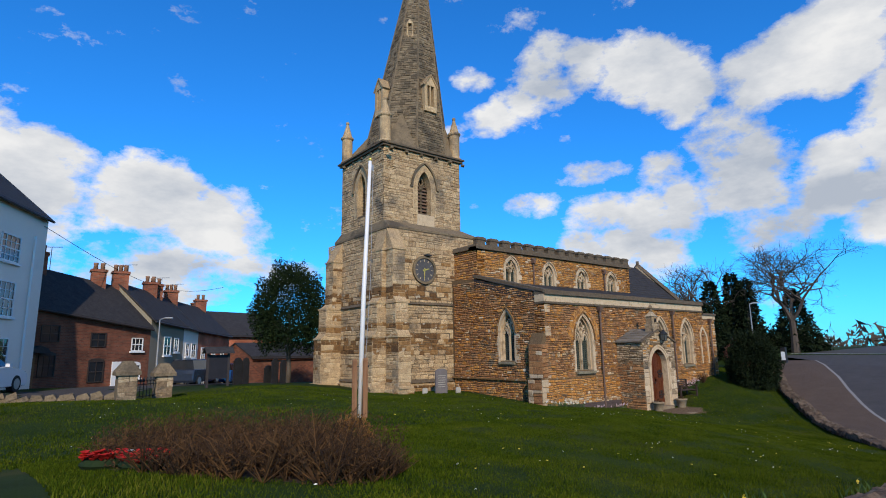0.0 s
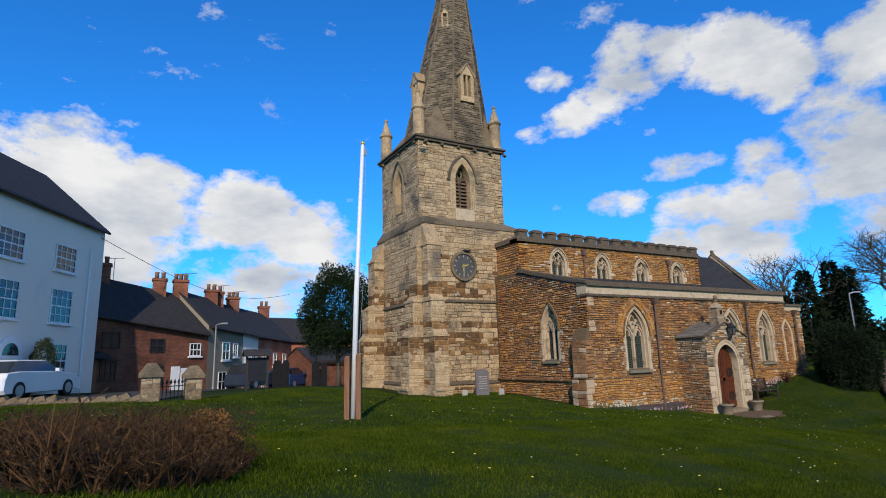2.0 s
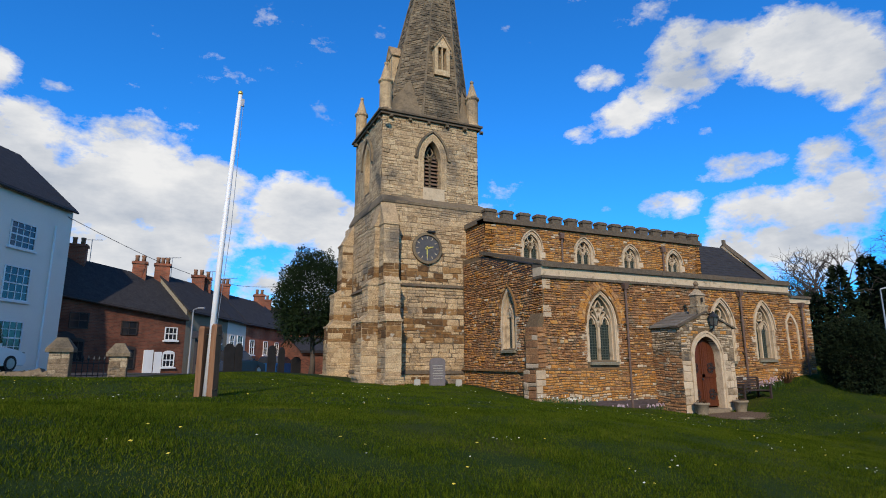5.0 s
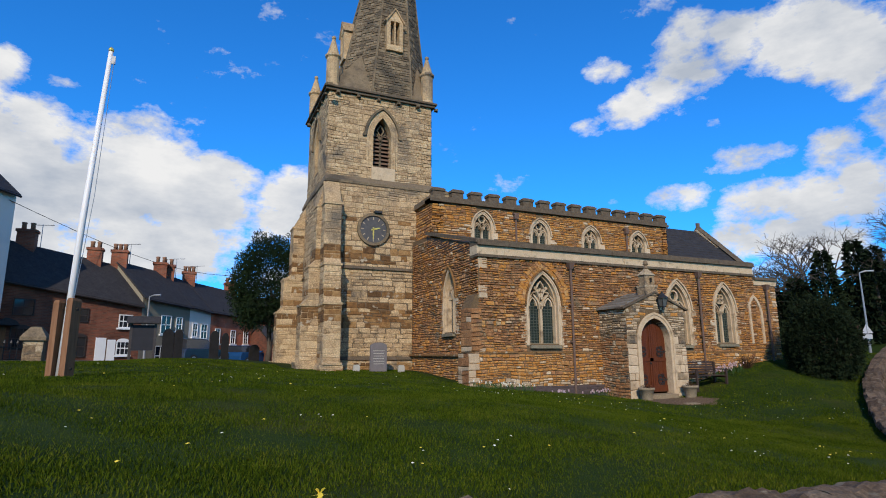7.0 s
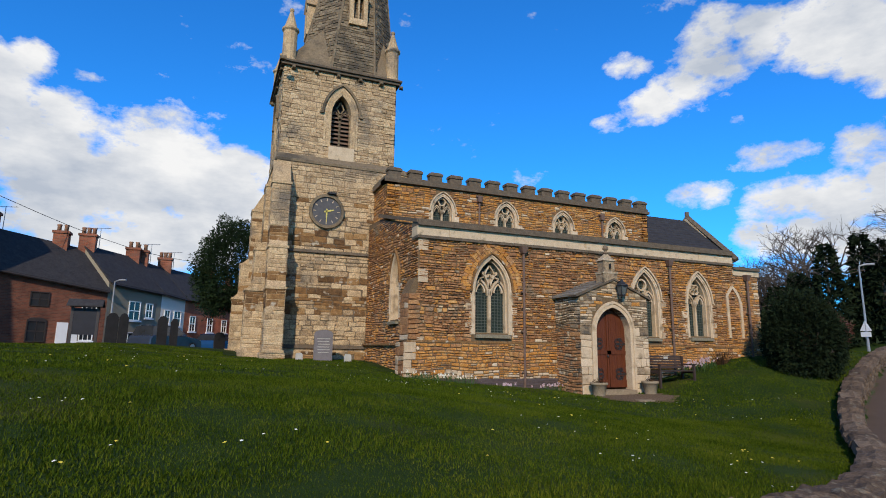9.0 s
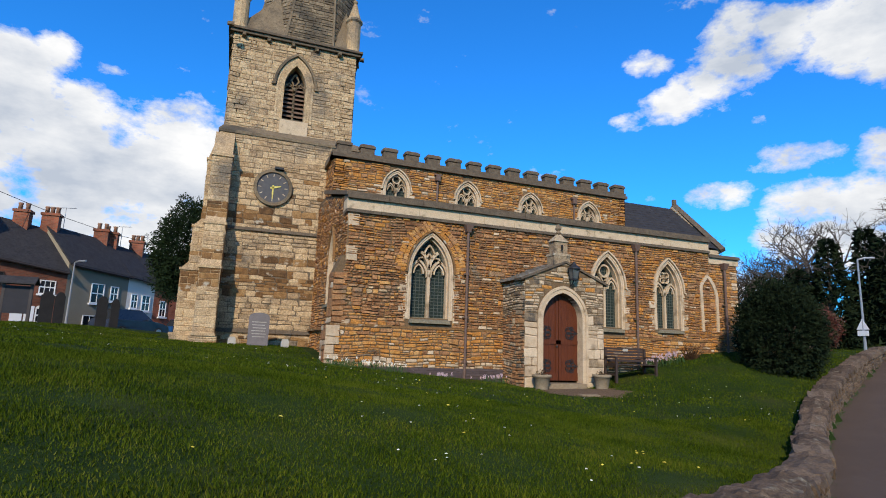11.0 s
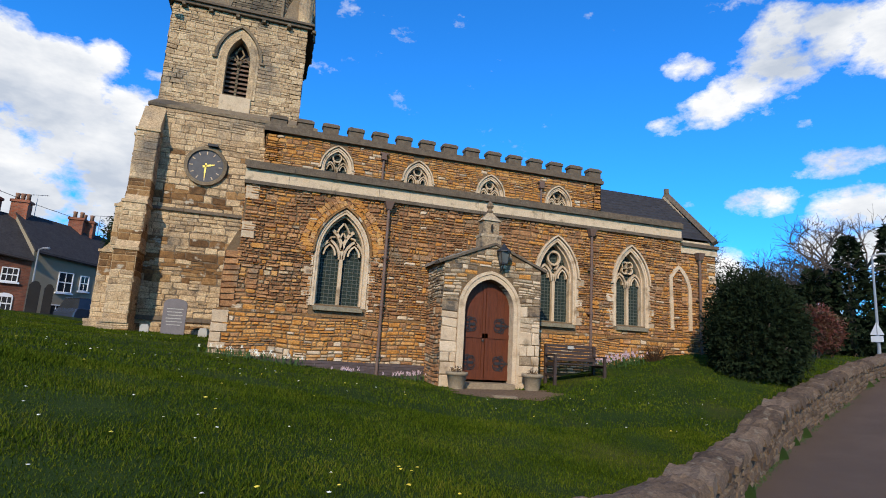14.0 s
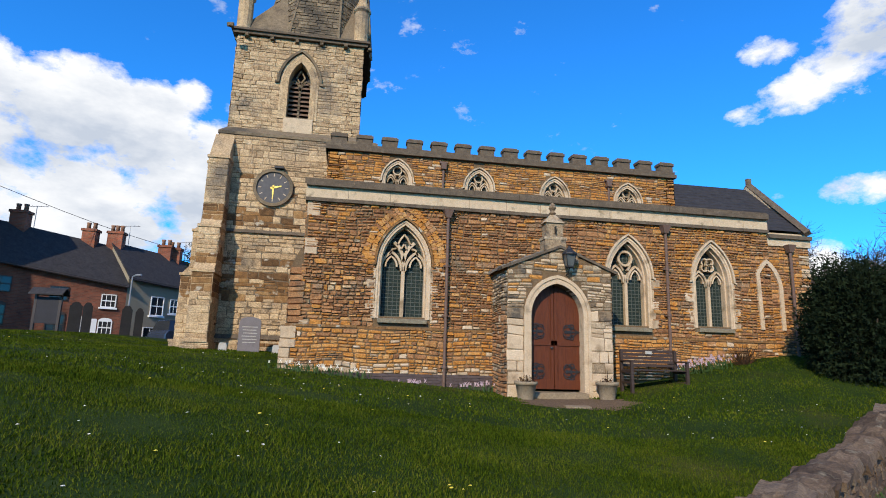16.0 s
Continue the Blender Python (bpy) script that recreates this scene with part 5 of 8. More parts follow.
g.box(UX0, UX1, UY, UY + UD, 12.3, 12.75)
belfry = part("belfry_stage", g, M_MORTARD, church, "buff limestone belfry stage")
for w, ln, b in ((UP, UX1 - UX0, BEL), (UPW, UD, BELW)):
    lay(masonry(w, lambda z: (0.0, ln), 8.25, 12.72, (0.11, 0.24), (0.18, 0.55), 0.010, 0.018, rnd, lambda u, z: "lim", [(b[0], b[1] + 0.3, b[2] - 0.1, b[3], b[4] + 0.36)]), TM, TN, belfry)
    g = Geo()
    for off, hw, d0, d1 in ((0.05, 0.06, -0.45, 0.02), (0.16, 0.06, -0.25, 0.03), (0.26, 0.05, -0.1, 0.03)):
        w.sweep(g, [(b[0] - b[1] - off, b[2] - 0.1)] + arch_line(b[0], b[1] + off, b[3], b[4] + off * 1.2, 10) + [(b[0] + b[1] + off, b[2] - 0.1)], hw, d0, d1)
    bw = part("belfry_window", g, M_LIME, church, "deep pointed belfry opening")
    g = Geo()
    cx, half, sill, spring, apex = b
    t = 0.04
    w.box(g, cx - t, cx + t, -0.4, -0.3, sill, spring + 0.2)
    for s in (-1, 1):
        w.sweep(g, arch_line(cx + s * half * 0.52, half * 0.46, spring - 0.15, spring + 0.28, 6), 0.03, -0.4, -0.3)
        w.sweep(g, [(cx, spring + 0.15), (cx + s * 0.16, spring + 0.42), (cx, spring + 0.72)], 0.03, -0.4, -0.3)
    part("tracery", g, M_SPIRE, bw)
    for k in range(9):
        z = sill + 0.06 + k * 0.19
        hw = arch_half(half, spring, apex, z + 0.12)
        g = Geo()
        g.add([w.p(cx - hw, -0.46, z + 0.15), w.p(cx + hw, -0.46, z + 0.15), w.p(cx + hw, -0.30, z), w.p(cx - hw, -0.30, z), w.p(cx - hw, -0.46, z + 0.12), w.p(cx + hw, -0.46, z + 0.12), w.p(cx + hw, -0.30, z - 0.03), w.p(cx - hw, -0.30, z - 0.03)], [(0, 1, 2, 3), (7, 6, 5, 4), (3, 2, 6, 7), (0, 4, 5, 1)])
        part("louvre", g, M_LOUVRE, bw)
    # black sheet standing in for the shade inside the belfry
    g = Geo()
    w.box(g, cx - half, cx + half, -0.62, -0.58, sill, apex)
    part("backing", g, M_IRON_DARK, bw)
    g = Geo()
    w.sweep(g, [(cx - half - 0.5, spring)] + arch_line(cx, half + 0.38, spring, apex + 0.45, 10) + [(cx + half + 0.5, spring)], 0.05, 0.0, 0.11)
    part("hood_mould", g, M_SPIRE, bw)
# sloping weathering between the stages, and the apron under the belfry window
g = Geo()
a = [(TX0 - 0.05, TY - 0.05), (TX1, TY - 0.05), (TX1, 12.0), (TX0 - 0.05, 12.0)]
b = [(UX0, UY), (UX1, UY), (UX1, UY + UD), (UX0, UY + UD)]
g.prism([(x, y, 8.25) for x, y in a], [(x, y, 8.36) for x, y in a])
g.prism([(x, y, 8.36) for x, y in a], [(x, y, 8.80) for x, y in b])
part("stage_weathering", g, M_SPIRE, church, "sloping stone weathering between tower stages")
g = Geo()
UP.plate(g, [(BEL[0] - 0.5, 8.7), (BEL[0] + 0.62, 8.7), (BEL[0] + 0.62, 9.36), (BEL[0] - 0.5, 9.36)], 0, 0.06)
part("apron", g, M_PARA, bw)
# cornice with small carved heads
g = Geo()
g.box(UX0 - 0.14, UX1 + 0.14, UY - 0.14, UY + UD + 0.14, 12.72, 12.84)
g.box(UX0 - 0.22, UX1 + 0.22, UY - 0.22, UY + UD + 0.22, 12.84, 12.93)
part("tower_cornice", g, M_COPE, church, "dark moulded cornice")
g = Geo()
for k in range(6):
    u = 0.3 + k * 0.97
    for w in (UP, UPW):
        g = Geo()
        stone(w, g, u, u + 0.18, 12.56, 12.73, 0.18, 0.03, rnd)
        part("corbel", g, M_SPIRE, church)
def pick_buttress(u, z):
    """Clear dark courses on the buttresses, level with the tower's bands."""
    if any(a < z < b for a, b in BANDS):
        return "band" if rnd.random() < 0.93 else "lim"
    return "band" if rnd.random() < 0.02 else "lim"


# buttresses at the south-west corner
for w, D3 in ((Wall((-3.62, TY, 0), (1, 0, 0), (0, -1, 0)), (1.08, 0.86, 0.60)), (Wall((TX0, 7.35, 0), (0, -1, 0), (-1, 0, 0)), (0.80, 0.55, 0.30)), (Wall((TX0, 12.0, 0), (0, -1, 0), (-1, 0, 0)), (1.15, 0.9, 0.55))):
    STG = [(-0.5, 2.95, D3[0]), (2.95, 4.55, D3[1]), (4.55, 7.15, D3[2])]
    g = Geo()
    wd = 0.68 if w.n.y < -0.5 else 0.88
    for i, (z0, z1, d) in enumerate(STG):
        w.box(g, 0, wd, 0, d, z0, z1)
        d2 = STG[i + 1][2] if i < 2 else 0.0
        rise = 0.28 if i < 2 else 1.05
        g.add([w.p(0, d, z1), w.p(wd, d, z1), w.p(wd, d2, z1 + rise), w.p(0, d2, z1 + rise), w.p(0, d2, z1), w.p(wd, d2, z1)], [(0, 1, 2, 3), (0, 3, 4), (1, 5, 2)])
    butt = part("buttress", g, M_LIME, church, "stepped corner buttress of banded stone")
    for z0, z1, d in STG:
        f = Wall(w.p(0, d, 0), w.u, w.n)
        lay(masonry(f, lambda z: (0.0, wd), max(z0, 0.0), z1, (0.12, 0.30), (0.22, 0.6), 0.010, 0.02, rnd, pick_buttress), TM, TN, butt)
        for sd in (Wall(w.p(0, 0, 0), w.n, -w.u), Wall(w.p(wd, 0, 0), w.n, w.u)):
            lay(masonry(sd, lambda z: (0.0, d), max(z0, 0.0), z1, (0.12, 0.30), (0.22, 0.6), 0.010, 0.02, rnd, pick_buttress), TM, TN, butt)
    for z, d in ((2.95, D3[0]), (4.55, D3[1]), (7.15, D3[2]), (0.62, D3[0] + 0.12)):
        g = Geo()
        w.box(g, -0.05, wd + 0.05, 0, d + 0.05, z - 0.06, z + 0.03)
        part("set_off", g, M_LIME, butt)
    g = Geo()
    w.box(g, -0.1, wd + 0.1, 0, D3[0] + 0.12, -0.5, 0.555)
    plinth = part("plinth", g, M_LIME, butt)
    for f, e in ((Wall(w.p(-0.1, D3[0] + 0.12, 0), w.u, w.n), wd + 0.2), (Wall(w.p(-0.1, 0, 0), w.n, -w.u), D3[0] + 0.12)):
        lay(masonry(f, lambda z: (0.0, e), -0.3, 0.55, (0.14, 0.3), (0.25, 0.6), 0.010, 0.02, rnd, lambda u, z: "lim" if rnd.random() < 0.75 else "band", rough=0.8), TM, TN, plinth)
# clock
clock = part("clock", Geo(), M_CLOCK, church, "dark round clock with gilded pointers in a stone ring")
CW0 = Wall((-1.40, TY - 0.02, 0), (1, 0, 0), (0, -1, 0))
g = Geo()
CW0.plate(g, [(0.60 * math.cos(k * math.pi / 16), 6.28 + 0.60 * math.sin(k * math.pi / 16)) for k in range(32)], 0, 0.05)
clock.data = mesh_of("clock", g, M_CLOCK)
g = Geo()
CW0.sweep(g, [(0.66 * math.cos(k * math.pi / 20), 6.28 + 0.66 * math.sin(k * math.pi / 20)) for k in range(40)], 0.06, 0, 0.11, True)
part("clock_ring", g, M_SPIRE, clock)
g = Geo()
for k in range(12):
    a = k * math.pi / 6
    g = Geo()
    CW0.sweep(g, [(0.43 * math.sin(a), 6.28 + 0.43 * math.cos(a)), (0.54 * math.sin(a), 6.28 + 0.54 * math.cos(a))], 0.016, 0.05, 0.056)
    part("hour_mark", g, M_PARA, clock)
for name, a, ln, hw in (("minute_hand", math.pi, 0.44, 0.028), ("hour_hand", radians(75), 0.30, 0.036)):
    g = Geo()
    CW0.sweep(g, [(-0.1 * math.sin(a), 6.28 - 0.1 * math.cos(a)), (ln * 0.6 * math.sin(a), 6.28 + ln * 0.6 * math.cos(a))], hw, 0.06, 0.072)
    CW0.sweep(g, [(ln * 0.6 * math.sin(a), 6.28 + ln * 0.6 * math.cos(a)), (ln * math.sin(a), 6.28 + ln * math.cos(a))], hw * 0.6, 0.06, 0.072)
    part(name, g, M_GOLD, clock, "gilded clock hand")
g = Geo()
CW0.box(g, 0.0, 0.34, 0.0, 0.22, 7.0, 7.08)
part("clock_lamp", g, M_IRON_DARK, clock)

# ---- spire ----
SX, SY, SZ0, SZ1 = (UX0 + UX1) / 2, UY + UD / 2, 12.93, 28.4
R0 = 2.35
LEANX = lambda z: 0.46 + 1.0 * (z - SZ0) / (SZ1 - SZ0)      # the old spire leans a little east


def spire_r(z):
    return R0 * (1 - (z - SZ0) / (SZ1 - SZ0))


def octagon(z, grow=0.0):
    r = (spire_r(z) + grow) / math.cos(math.pi / 8)
    return [(SX + LEANX(z) + r * math.cos(math.pi / 8 + k * math.pi / 4), SY + r * math.sin(math.pi / 8 + k * math.pi / 4), z) for k in range(8)]


g = Geo()
g.prism(octagon(SZ0), octagon(SZ1 - 0.2))
spire = part("spire", g, M_SPIRE, church, "grey stone octagonal broach spire")
g = Geo()
z = SZ0
while z < SZ1 - 0.9:
    h = rnd.uniform(0.10, 0.19)
    lo, hi = octagon(z + 0.01), octagon(z + h - 0.01)
    for k in range(8):
        a, b, c, d = (Vector(q) for q in (lo[k], lo[(k + 1) % 8], hi[(k + 1) % 8], hi[k]))
        mid = (a + b + c + d) / 4
        if mid.y > SY + 0.5 and mid.x > SX - 0.2:
            continue
        nrm = Vector((mid.x - SX - LEANX(z), mid.y - SY, 0.45)).normalized()
        ln = (b - a).length
        t = 0.0
        while t < 0.999:
            t2 = min(1.0, t + rnd.uniform(0.14, 0.42) / max(ln, 0.05))
            if 1 - t2 < 0.12:
                t2 = 1.0
            e = 0.008 / max(ln, 0.05)
            q = [a.lerp(b, t + e), a.lerp(b, t2 - e), d.lerp(c, t2 - e), d.lerp(c, t + e)]
            o = nrm * rnd.uniform(0.01, 0.045)
            m_ = sum(q, Vector()) / 4
            top = [p.lerp(m_, 0.07) + o for p in q]
            g.add(q + top, [(4, 5, 6, 7), (0, 1, 5, 4), (1, 2, 6, 5), (2, 3, 7, 6), (3, 0, 4, 7)])
            t = t2
    z += h
tagged(part("spire_ashlar", g, M_SPIRE, spire), kind="stuff")
g = Geo()
for k in range(8):
    a, b = Vector(octagon(SZ0)[k]), Vector(octagon(SZ1 - 0.4)[k])
    g = Geo()
    g.tube([a, b], [0.07, 0.05], 5)
    part("spire_rib", g, M_SPIRE, spire)
# broaches at the corners
g = Geo()
for sx in (-1, 1):
    for sy in (-1, 1):
        cxn, cyn = SX + sx * (UX1 - UX0) / 2, SY + sy * UD / 2
        t = math.tan(math.pi / 8) * R0
        top = (SX + LEANX(15.2) + sx * spire_r(15.2) * 0.72, SY + sy * spire_r(15.2) * 0.72, 15.2)
        g = Geo()
        g.add([(cxn, cyn, SZ0), (SX + 0.46 + sx * t, SY + sy * R0, SZ0), (SX + 0.46 + sx * R0, SY + sy * t, SZ0), top], [(0, 1, 3), (0, 3, 2), (1, 2, 3)])
        part("broach", g, M_SPIRE, spire)
# corner pinnacles
for sx in (-1, 1):
    for sy in (-1, 1):
        g = Geo()
        q = (SX + sx * ((UX1 - UX0) / 2 - 0.18), SY + sy * (UD / 2 - 0.18), SZ0)
        g.lathe([(0.36, 0), (0.36, 0.1), (0.30, 0.16), (0.30, 1.42), (0.37, 1.50), (0.37, 1.58), (0.28, 1.66), (0.07, 2.42), (0.10, 2.46), (0.10, 2.54), (0.03, 2.6)], 12, q)
        part("pinnacle", g, M_LIME, church, "round stone corner pinnacle with a conical cap")
# lucarnes: small gabled spire windows
for ang, zb in ((-90, 15.75), (180, 15.75), (-135, 20.6)):
    big_ = ang != -135
    w_ = 0.42 if big_ else 0.2
    hh = 1.25 if big_ else 0.75
    rr = spire_r(zb) + (0.20 if big_ else 0.04)
    d = Vector((math.cos(radians(ang)), math.sin(radians(ang)), 0))
    lw = Wall((SX + LEANX(zb) + d.x * rr, SY + d.y * rr, 0), (-d.y, d.x, 0), d)
    g = Geo()
    for s in (-1, 1):
        lw.box(g, min(s * w_, s * w_ * 0.55), max(s * w_, s * w_ * 0.55), -1.0, 0, zb, zb + hh)
    lw.box(g, -w_, w_, -1.0, 0, zb - 0.3, zb)
    lw.plate(g, [(-w_, zb + hh), (w_, zb + hh), (0, zb + hh + w_ * 1.5)], -1.2, 0)
    if big_:
        lw.box(g, -0.04, 0.04, -0.15, -0.02, zb, zb + hh)
        lw.sweep(g, [(-w_ - 0.06, zb + hh - 0.05), (0, zb + hh + w_ * 1.6), (w_ + 0.06, zb + hh - 0.05)], 0.05, -1.1, 0.06)
    luc = part("lucarne", g, M_LIME, church, "small gabled spire window")
    # solid black block painted as the shaded depth of the window
    g = Geo()
    lw.box(g, -w_ * 0.55, w_ * 0.55, -0.5, -0.35, zb, zb + hh)
    part("opening", g, M_IRON_DARK, luc)

# ---- boundary wall beside the footway ----


def wall_at(x):
    return Vector((x, wall_y(x), 0))


bwall = thing("boundary_wall", "low rubble stone boundary wall topped with rough slanting coping stones", "wall")
xs = list(np.arange(-30, 29.01, 1.0))
g = Geo()
for a, b in zip(xs, xs[1:]):
    p, q = wall_at(a), wall_at(b)
    n = Vector((-(q - p).y, (q - p).x, 0)).normalized() * 0.17
    base = [p - n, q - n, q + n, p + n]
    zs = [min(pave_z(c.x), land(c.x, c.y + 0.4)) - 0.3 for c in base]
    g.prism([(c.x, c.y, z) for c, z in zip(base, zs)], [(c.x, c.y, wall_top(c.x) - 0.17) for c in base])
core = part("core", g, M_MORTARD, bwall, "dark mortared wall core")
out = {}
for a, b in zip(np.arange(-18, 28.9, 0.9), np.arange(-17.1, 29.5, 0.9)):
    p, q = wall_at(a), wall_at(b)
    d = q - p
    n = Vector((d.y, -d.x, 0)).normalized()
    for side in (1, -1):
        w = Wall(p + n * 0.17 * side, d, n * side, (wall_top(b) - wall_top(a)) / d.length)
        lo = pave_z(a) - 0.05 if side > 0 else wall_top(a) - 0.55
        for key, gg in masonry(w, lambda z: (0.0, d.length), lo, wall_top(a) - 0.17, (0.08, 0.16), (0.16, 0.45), 0.012, 0.035, rnd, lambda u, z: "s", rough=0.5).items():
            t = out.setdefault(key, Geo())
            t.add(gg.v, gg.f)
tagged(part("rubble", out["s"], M_WALLST, bwall), kind="stuff")
# coping stones, each its own piece
COPES = []
for k in range(7):
    g = Geo()
    ring0, ring1 = [], []
    r = random.Random(40 + k)
    for i in range(9):
        a = math.pi * i / 8
        j = 1 + r.uniform(-0.12, 0.10)
        ring0.append((-0.5 + r.uniform(-0.04, 0.04), 0.27 * math.cos(a) * j, 0.17 * math.sin(a) ** 0.38 * j))
        ring1.append((0.5 + r.uniform(-0.04, 0.04), 0.27 * math.cos(a) * j + r.uniform(-0.02, 0.02), 0.17 * math.sin(a) ** 0.38 * j * r.uniform(0.85, 1.05)))
    mid = [tuple((Vector(p) + Vector(q)) / 2 + Vector((0, r.uniform(-0.02, 0.02), r.uniform(-0.01, 0.02)))) for p, q in zip(ring0, ring1)]
    n = 9
    g.add(ring0 + mid + ring1, [(i, i + 1, n + i + 1, n + i) for i in range(8)] + [(n + i, n + i + 1, 2 * n + i + 1, 2 * n + i) for i in range(8)] + [tuple(range(n - 1, -1, -1)), tuple(range(2 * n, 3 * n))])
    COPES.append(mesh_of("coping_stone", g, M_WALLST_O))
x = -17.0
while x < 28.5:
    ln = rnd.uniform(0.16, 0.40)
    p, q = wall_at(x), wall_at(x + ln)
    d = q - p
    ob = new("coping_stone", rnd.choice(COPES))
    ob.parent = bwall
    rise = math.atan2(wall_top(x + ln) - wall_top(x), d.length)
    c = (p + q) / 2
    ob.matrix_basis = Matrix.Translation((c.x, c.y, (wall_top(x) + wall_top(x + ln)) / 2 - 0.20 + rnd.uniform(-0.015, 0.015))) @ Matrix.Rotation(math.atan2(d.y, d.x) + rnd.uniform(-0.12, 0.12), 4, "Z") @ Matrix.Rotation(-rise - rnd.uniform(0.10, 0.34), 4, "Y") @ Matrix.Diagonal((d.length * 1.06, rnd.uniform(0.92, 1.08), rnd.uniform(0.85, 1.15), 1))
    x += ln * 0.97

# ---- lawn details ----


def land_np(x, y):
    d2 = (SP[None, :, 0] - x[:, None]) ** 2 + (SP[None, :, 1] - y[:, None]) ** 2
    return 0.15 + (KER(d2) * COEF[None]).sum(1)


BED = (-15.52, -9.8, 1.58, 2.3)


def on_lawn(x, y):
    ok = (y > np.interp(x, WX, WY) + 0.22) & (y < 9.0)
    ok &= ~((x > -0.05) & (x < 15.2) & (y > -0.12))
    ok &= ~((x > 5.3) & (x < 8.15) & (y > -1.45))
    ok &= ~((x > -4.9) & (x < 2) & (y > 6.2))
    ok &= ~((x > -3.75) & (x < -2.7) & (y > 5.2))
    ok &= ~(((x - 6.75) / 1.2) ** 2 + ((y + 2.3) / 0.7) ** 2 < 1)
    ok &= ~(((x - BED[0]) / BED[2]) ** 2 + ((y - BED[1]) / BED[3]) ** 2 < 0.72)
    return ok & (x > -21)


rg = np.random.default_rng(3)


def blade_mesh(name, n, box_, size, width, material, label):
    x = rg.uniform(box_[0], box_[1], n)
    y = rg.uniform(box_[2], box_[3], n)
    k = on_lawn(x, y)
    x, y = x[k], y[k]
    z = land_np(x, y) - 0.01
    m = len(x)
    a = rg.uniform(0, 2 * np.pi, m)
    patch = 0.75 + 0.5 * np.sin(x * 1.7 + np.sin(y * 1.3) * 2) * np.sin(y * 1.9 + np.cos(x * 0.9) * 2) * 0.5
    h = rg.uniform(size[0], size[1], m) * patch
    wd = rg.uniform(width[0], width[1], m)
    lean = rg.uniform(0.15, 0.75, m) * h
    la = rg.uniform(0, 2 * np.pi, m)
    v = np.zeros((m, 3, 3))
    v[:, 0] = np.stack([x - wd * np.cos(a), y - wd * np.sin(a), z], 1)
    v[:, 1] = np.stack([x + wd * np.cos(a), y + wd * np.sin(a), z], 1)
    v[:, 2] = np.stack([x + lean * np.cos(la), y + lean * np.sin(la), z + h], 1)
    me = bpy.data.meshes.new(name)
    me.vertices.add(3 * m)
    me.vertices.foreach_set("co", v.ravel())
    me.loops.add(3 * m)
    me.loops.foreach_set("vertex_index", np.arange(3 * m, dtype=np.int32))
    me.polygons.add(m)
    me.polygons.foreach_set("loop_start", np.arange(0, 3 * m, 3, dtype=np.int32))
    me.update()
    me.materials.append(material)
    return tagged(new(name, me), label, "grass", kind="stuff")


blade_mesh("near_grass", 640000, (-17.5, 9, -14.8, -5.5), (0.03, 0.075), (0.004, 0.008), M_BLADE, "short green lawn grass near the boundary wall")
blade_mesh("lawn_grass", 280000, (-20, 20, -6.5, 9), (0.035, 0.08), (0.008, 0.016), M_BLADE, "short green lawn grass round the church")
blade_mesh("verge_grass", 45000, (8, 26, -9, 2), (0.04, 0.08), (0.01, 0.02), M_BLADE, "green lawn grass by the yew bush")


def specks(name, n, box_, size, material, label, lift=0.06):
    x = rg.uniform(box_[0], box_[1], n)
    y = rg.uniform(box_[2], box_[3], n)
    k = on_lawn(x, y) & (np.sin(x * 0.8 + 1.0) + np.sin(y * 1.1) + rg.uniform(-1, 1, n) > 0.2)
    g = Geo()
    for px_, py_ in zip(x[k], y[k]):
        z = land(px_, py_) + lift + rnd.uniform(0, 0.03)
        s = rnd.uniform(*size)
        ring = [(px_ + s * math.cos(q * math.pi / 3), py_ + s * math.sin(q * math.pi / 3), z + rnd.uniform(-0.2, 0.3) * s) for q in range(6)]
        g.add(ring + [(px_, py_, z + s * 0.5)], [(i, (i + 1) % 6, 6) for i in range(6)])
    tagged(part(name, g, material), label, "flowers", kind="stuff")


specks("daisies", 520, (-17, 12, -14, 4), (0.010, 0.020), M_PETAL, "tiny white daisies scattered in the lawn")
specks("celandines", 260, (-16, 10, -14, 2), (0.014, 0.024), M_YELLOW, "small yellow flowers scattered in the lawn")
g = Geo()
n = 40
ring = [(6.75 + (1.4 + 0.16 * math.sin(5 * q) + 0.1 * math.sin(2.3 * q)) * math.cos(q * 2 * math.pi / n), -2.3 + (0.85 + 0.10 * math.sin(3 * q) + 0.06 * math.sin(7.1 * q)) * math.sin(q * 2 * math.pi / n)) for q in range(n)]
g.v = [(x, y, land(x, y) + 0.004) for x, y in ring] + [(6.75 + (x - 6.75) * 0.5, -2.3 + (y + 2.3) * 0.5, land(6.75 + (x - 6.75) * 0.5, -2.3 + (y + 2.3) * 0.5) + 0.025) for x, y in ring] + [(6.75, -2.3, land(6.75, -2.3) + 0.03)]
g.f = [(i, (i + 1) % n, n + (i + 1) % n, n + i) for i in range(n)] + [(n + i, n + (i + 1) % n, 2 * n) for i in range(n)]
tagged(part("gravel_patch", g, M_GRAVEL), "worn dark gravel patch before the church door", "path", kind="structure")
g = Geo()
pts = [(6.2, -3.0), (6.75, -3.02), (6.78, -2.8), (6.22, -2.78)]
g.prism([(x, y, -0.7) for x, y in pts], [(x, y, land(x, y) + 0.035) for x, y in pts])
tagged(part("path_slab", g, M_STEP), "flat pale stone slab set in the gravel", "paving slab")


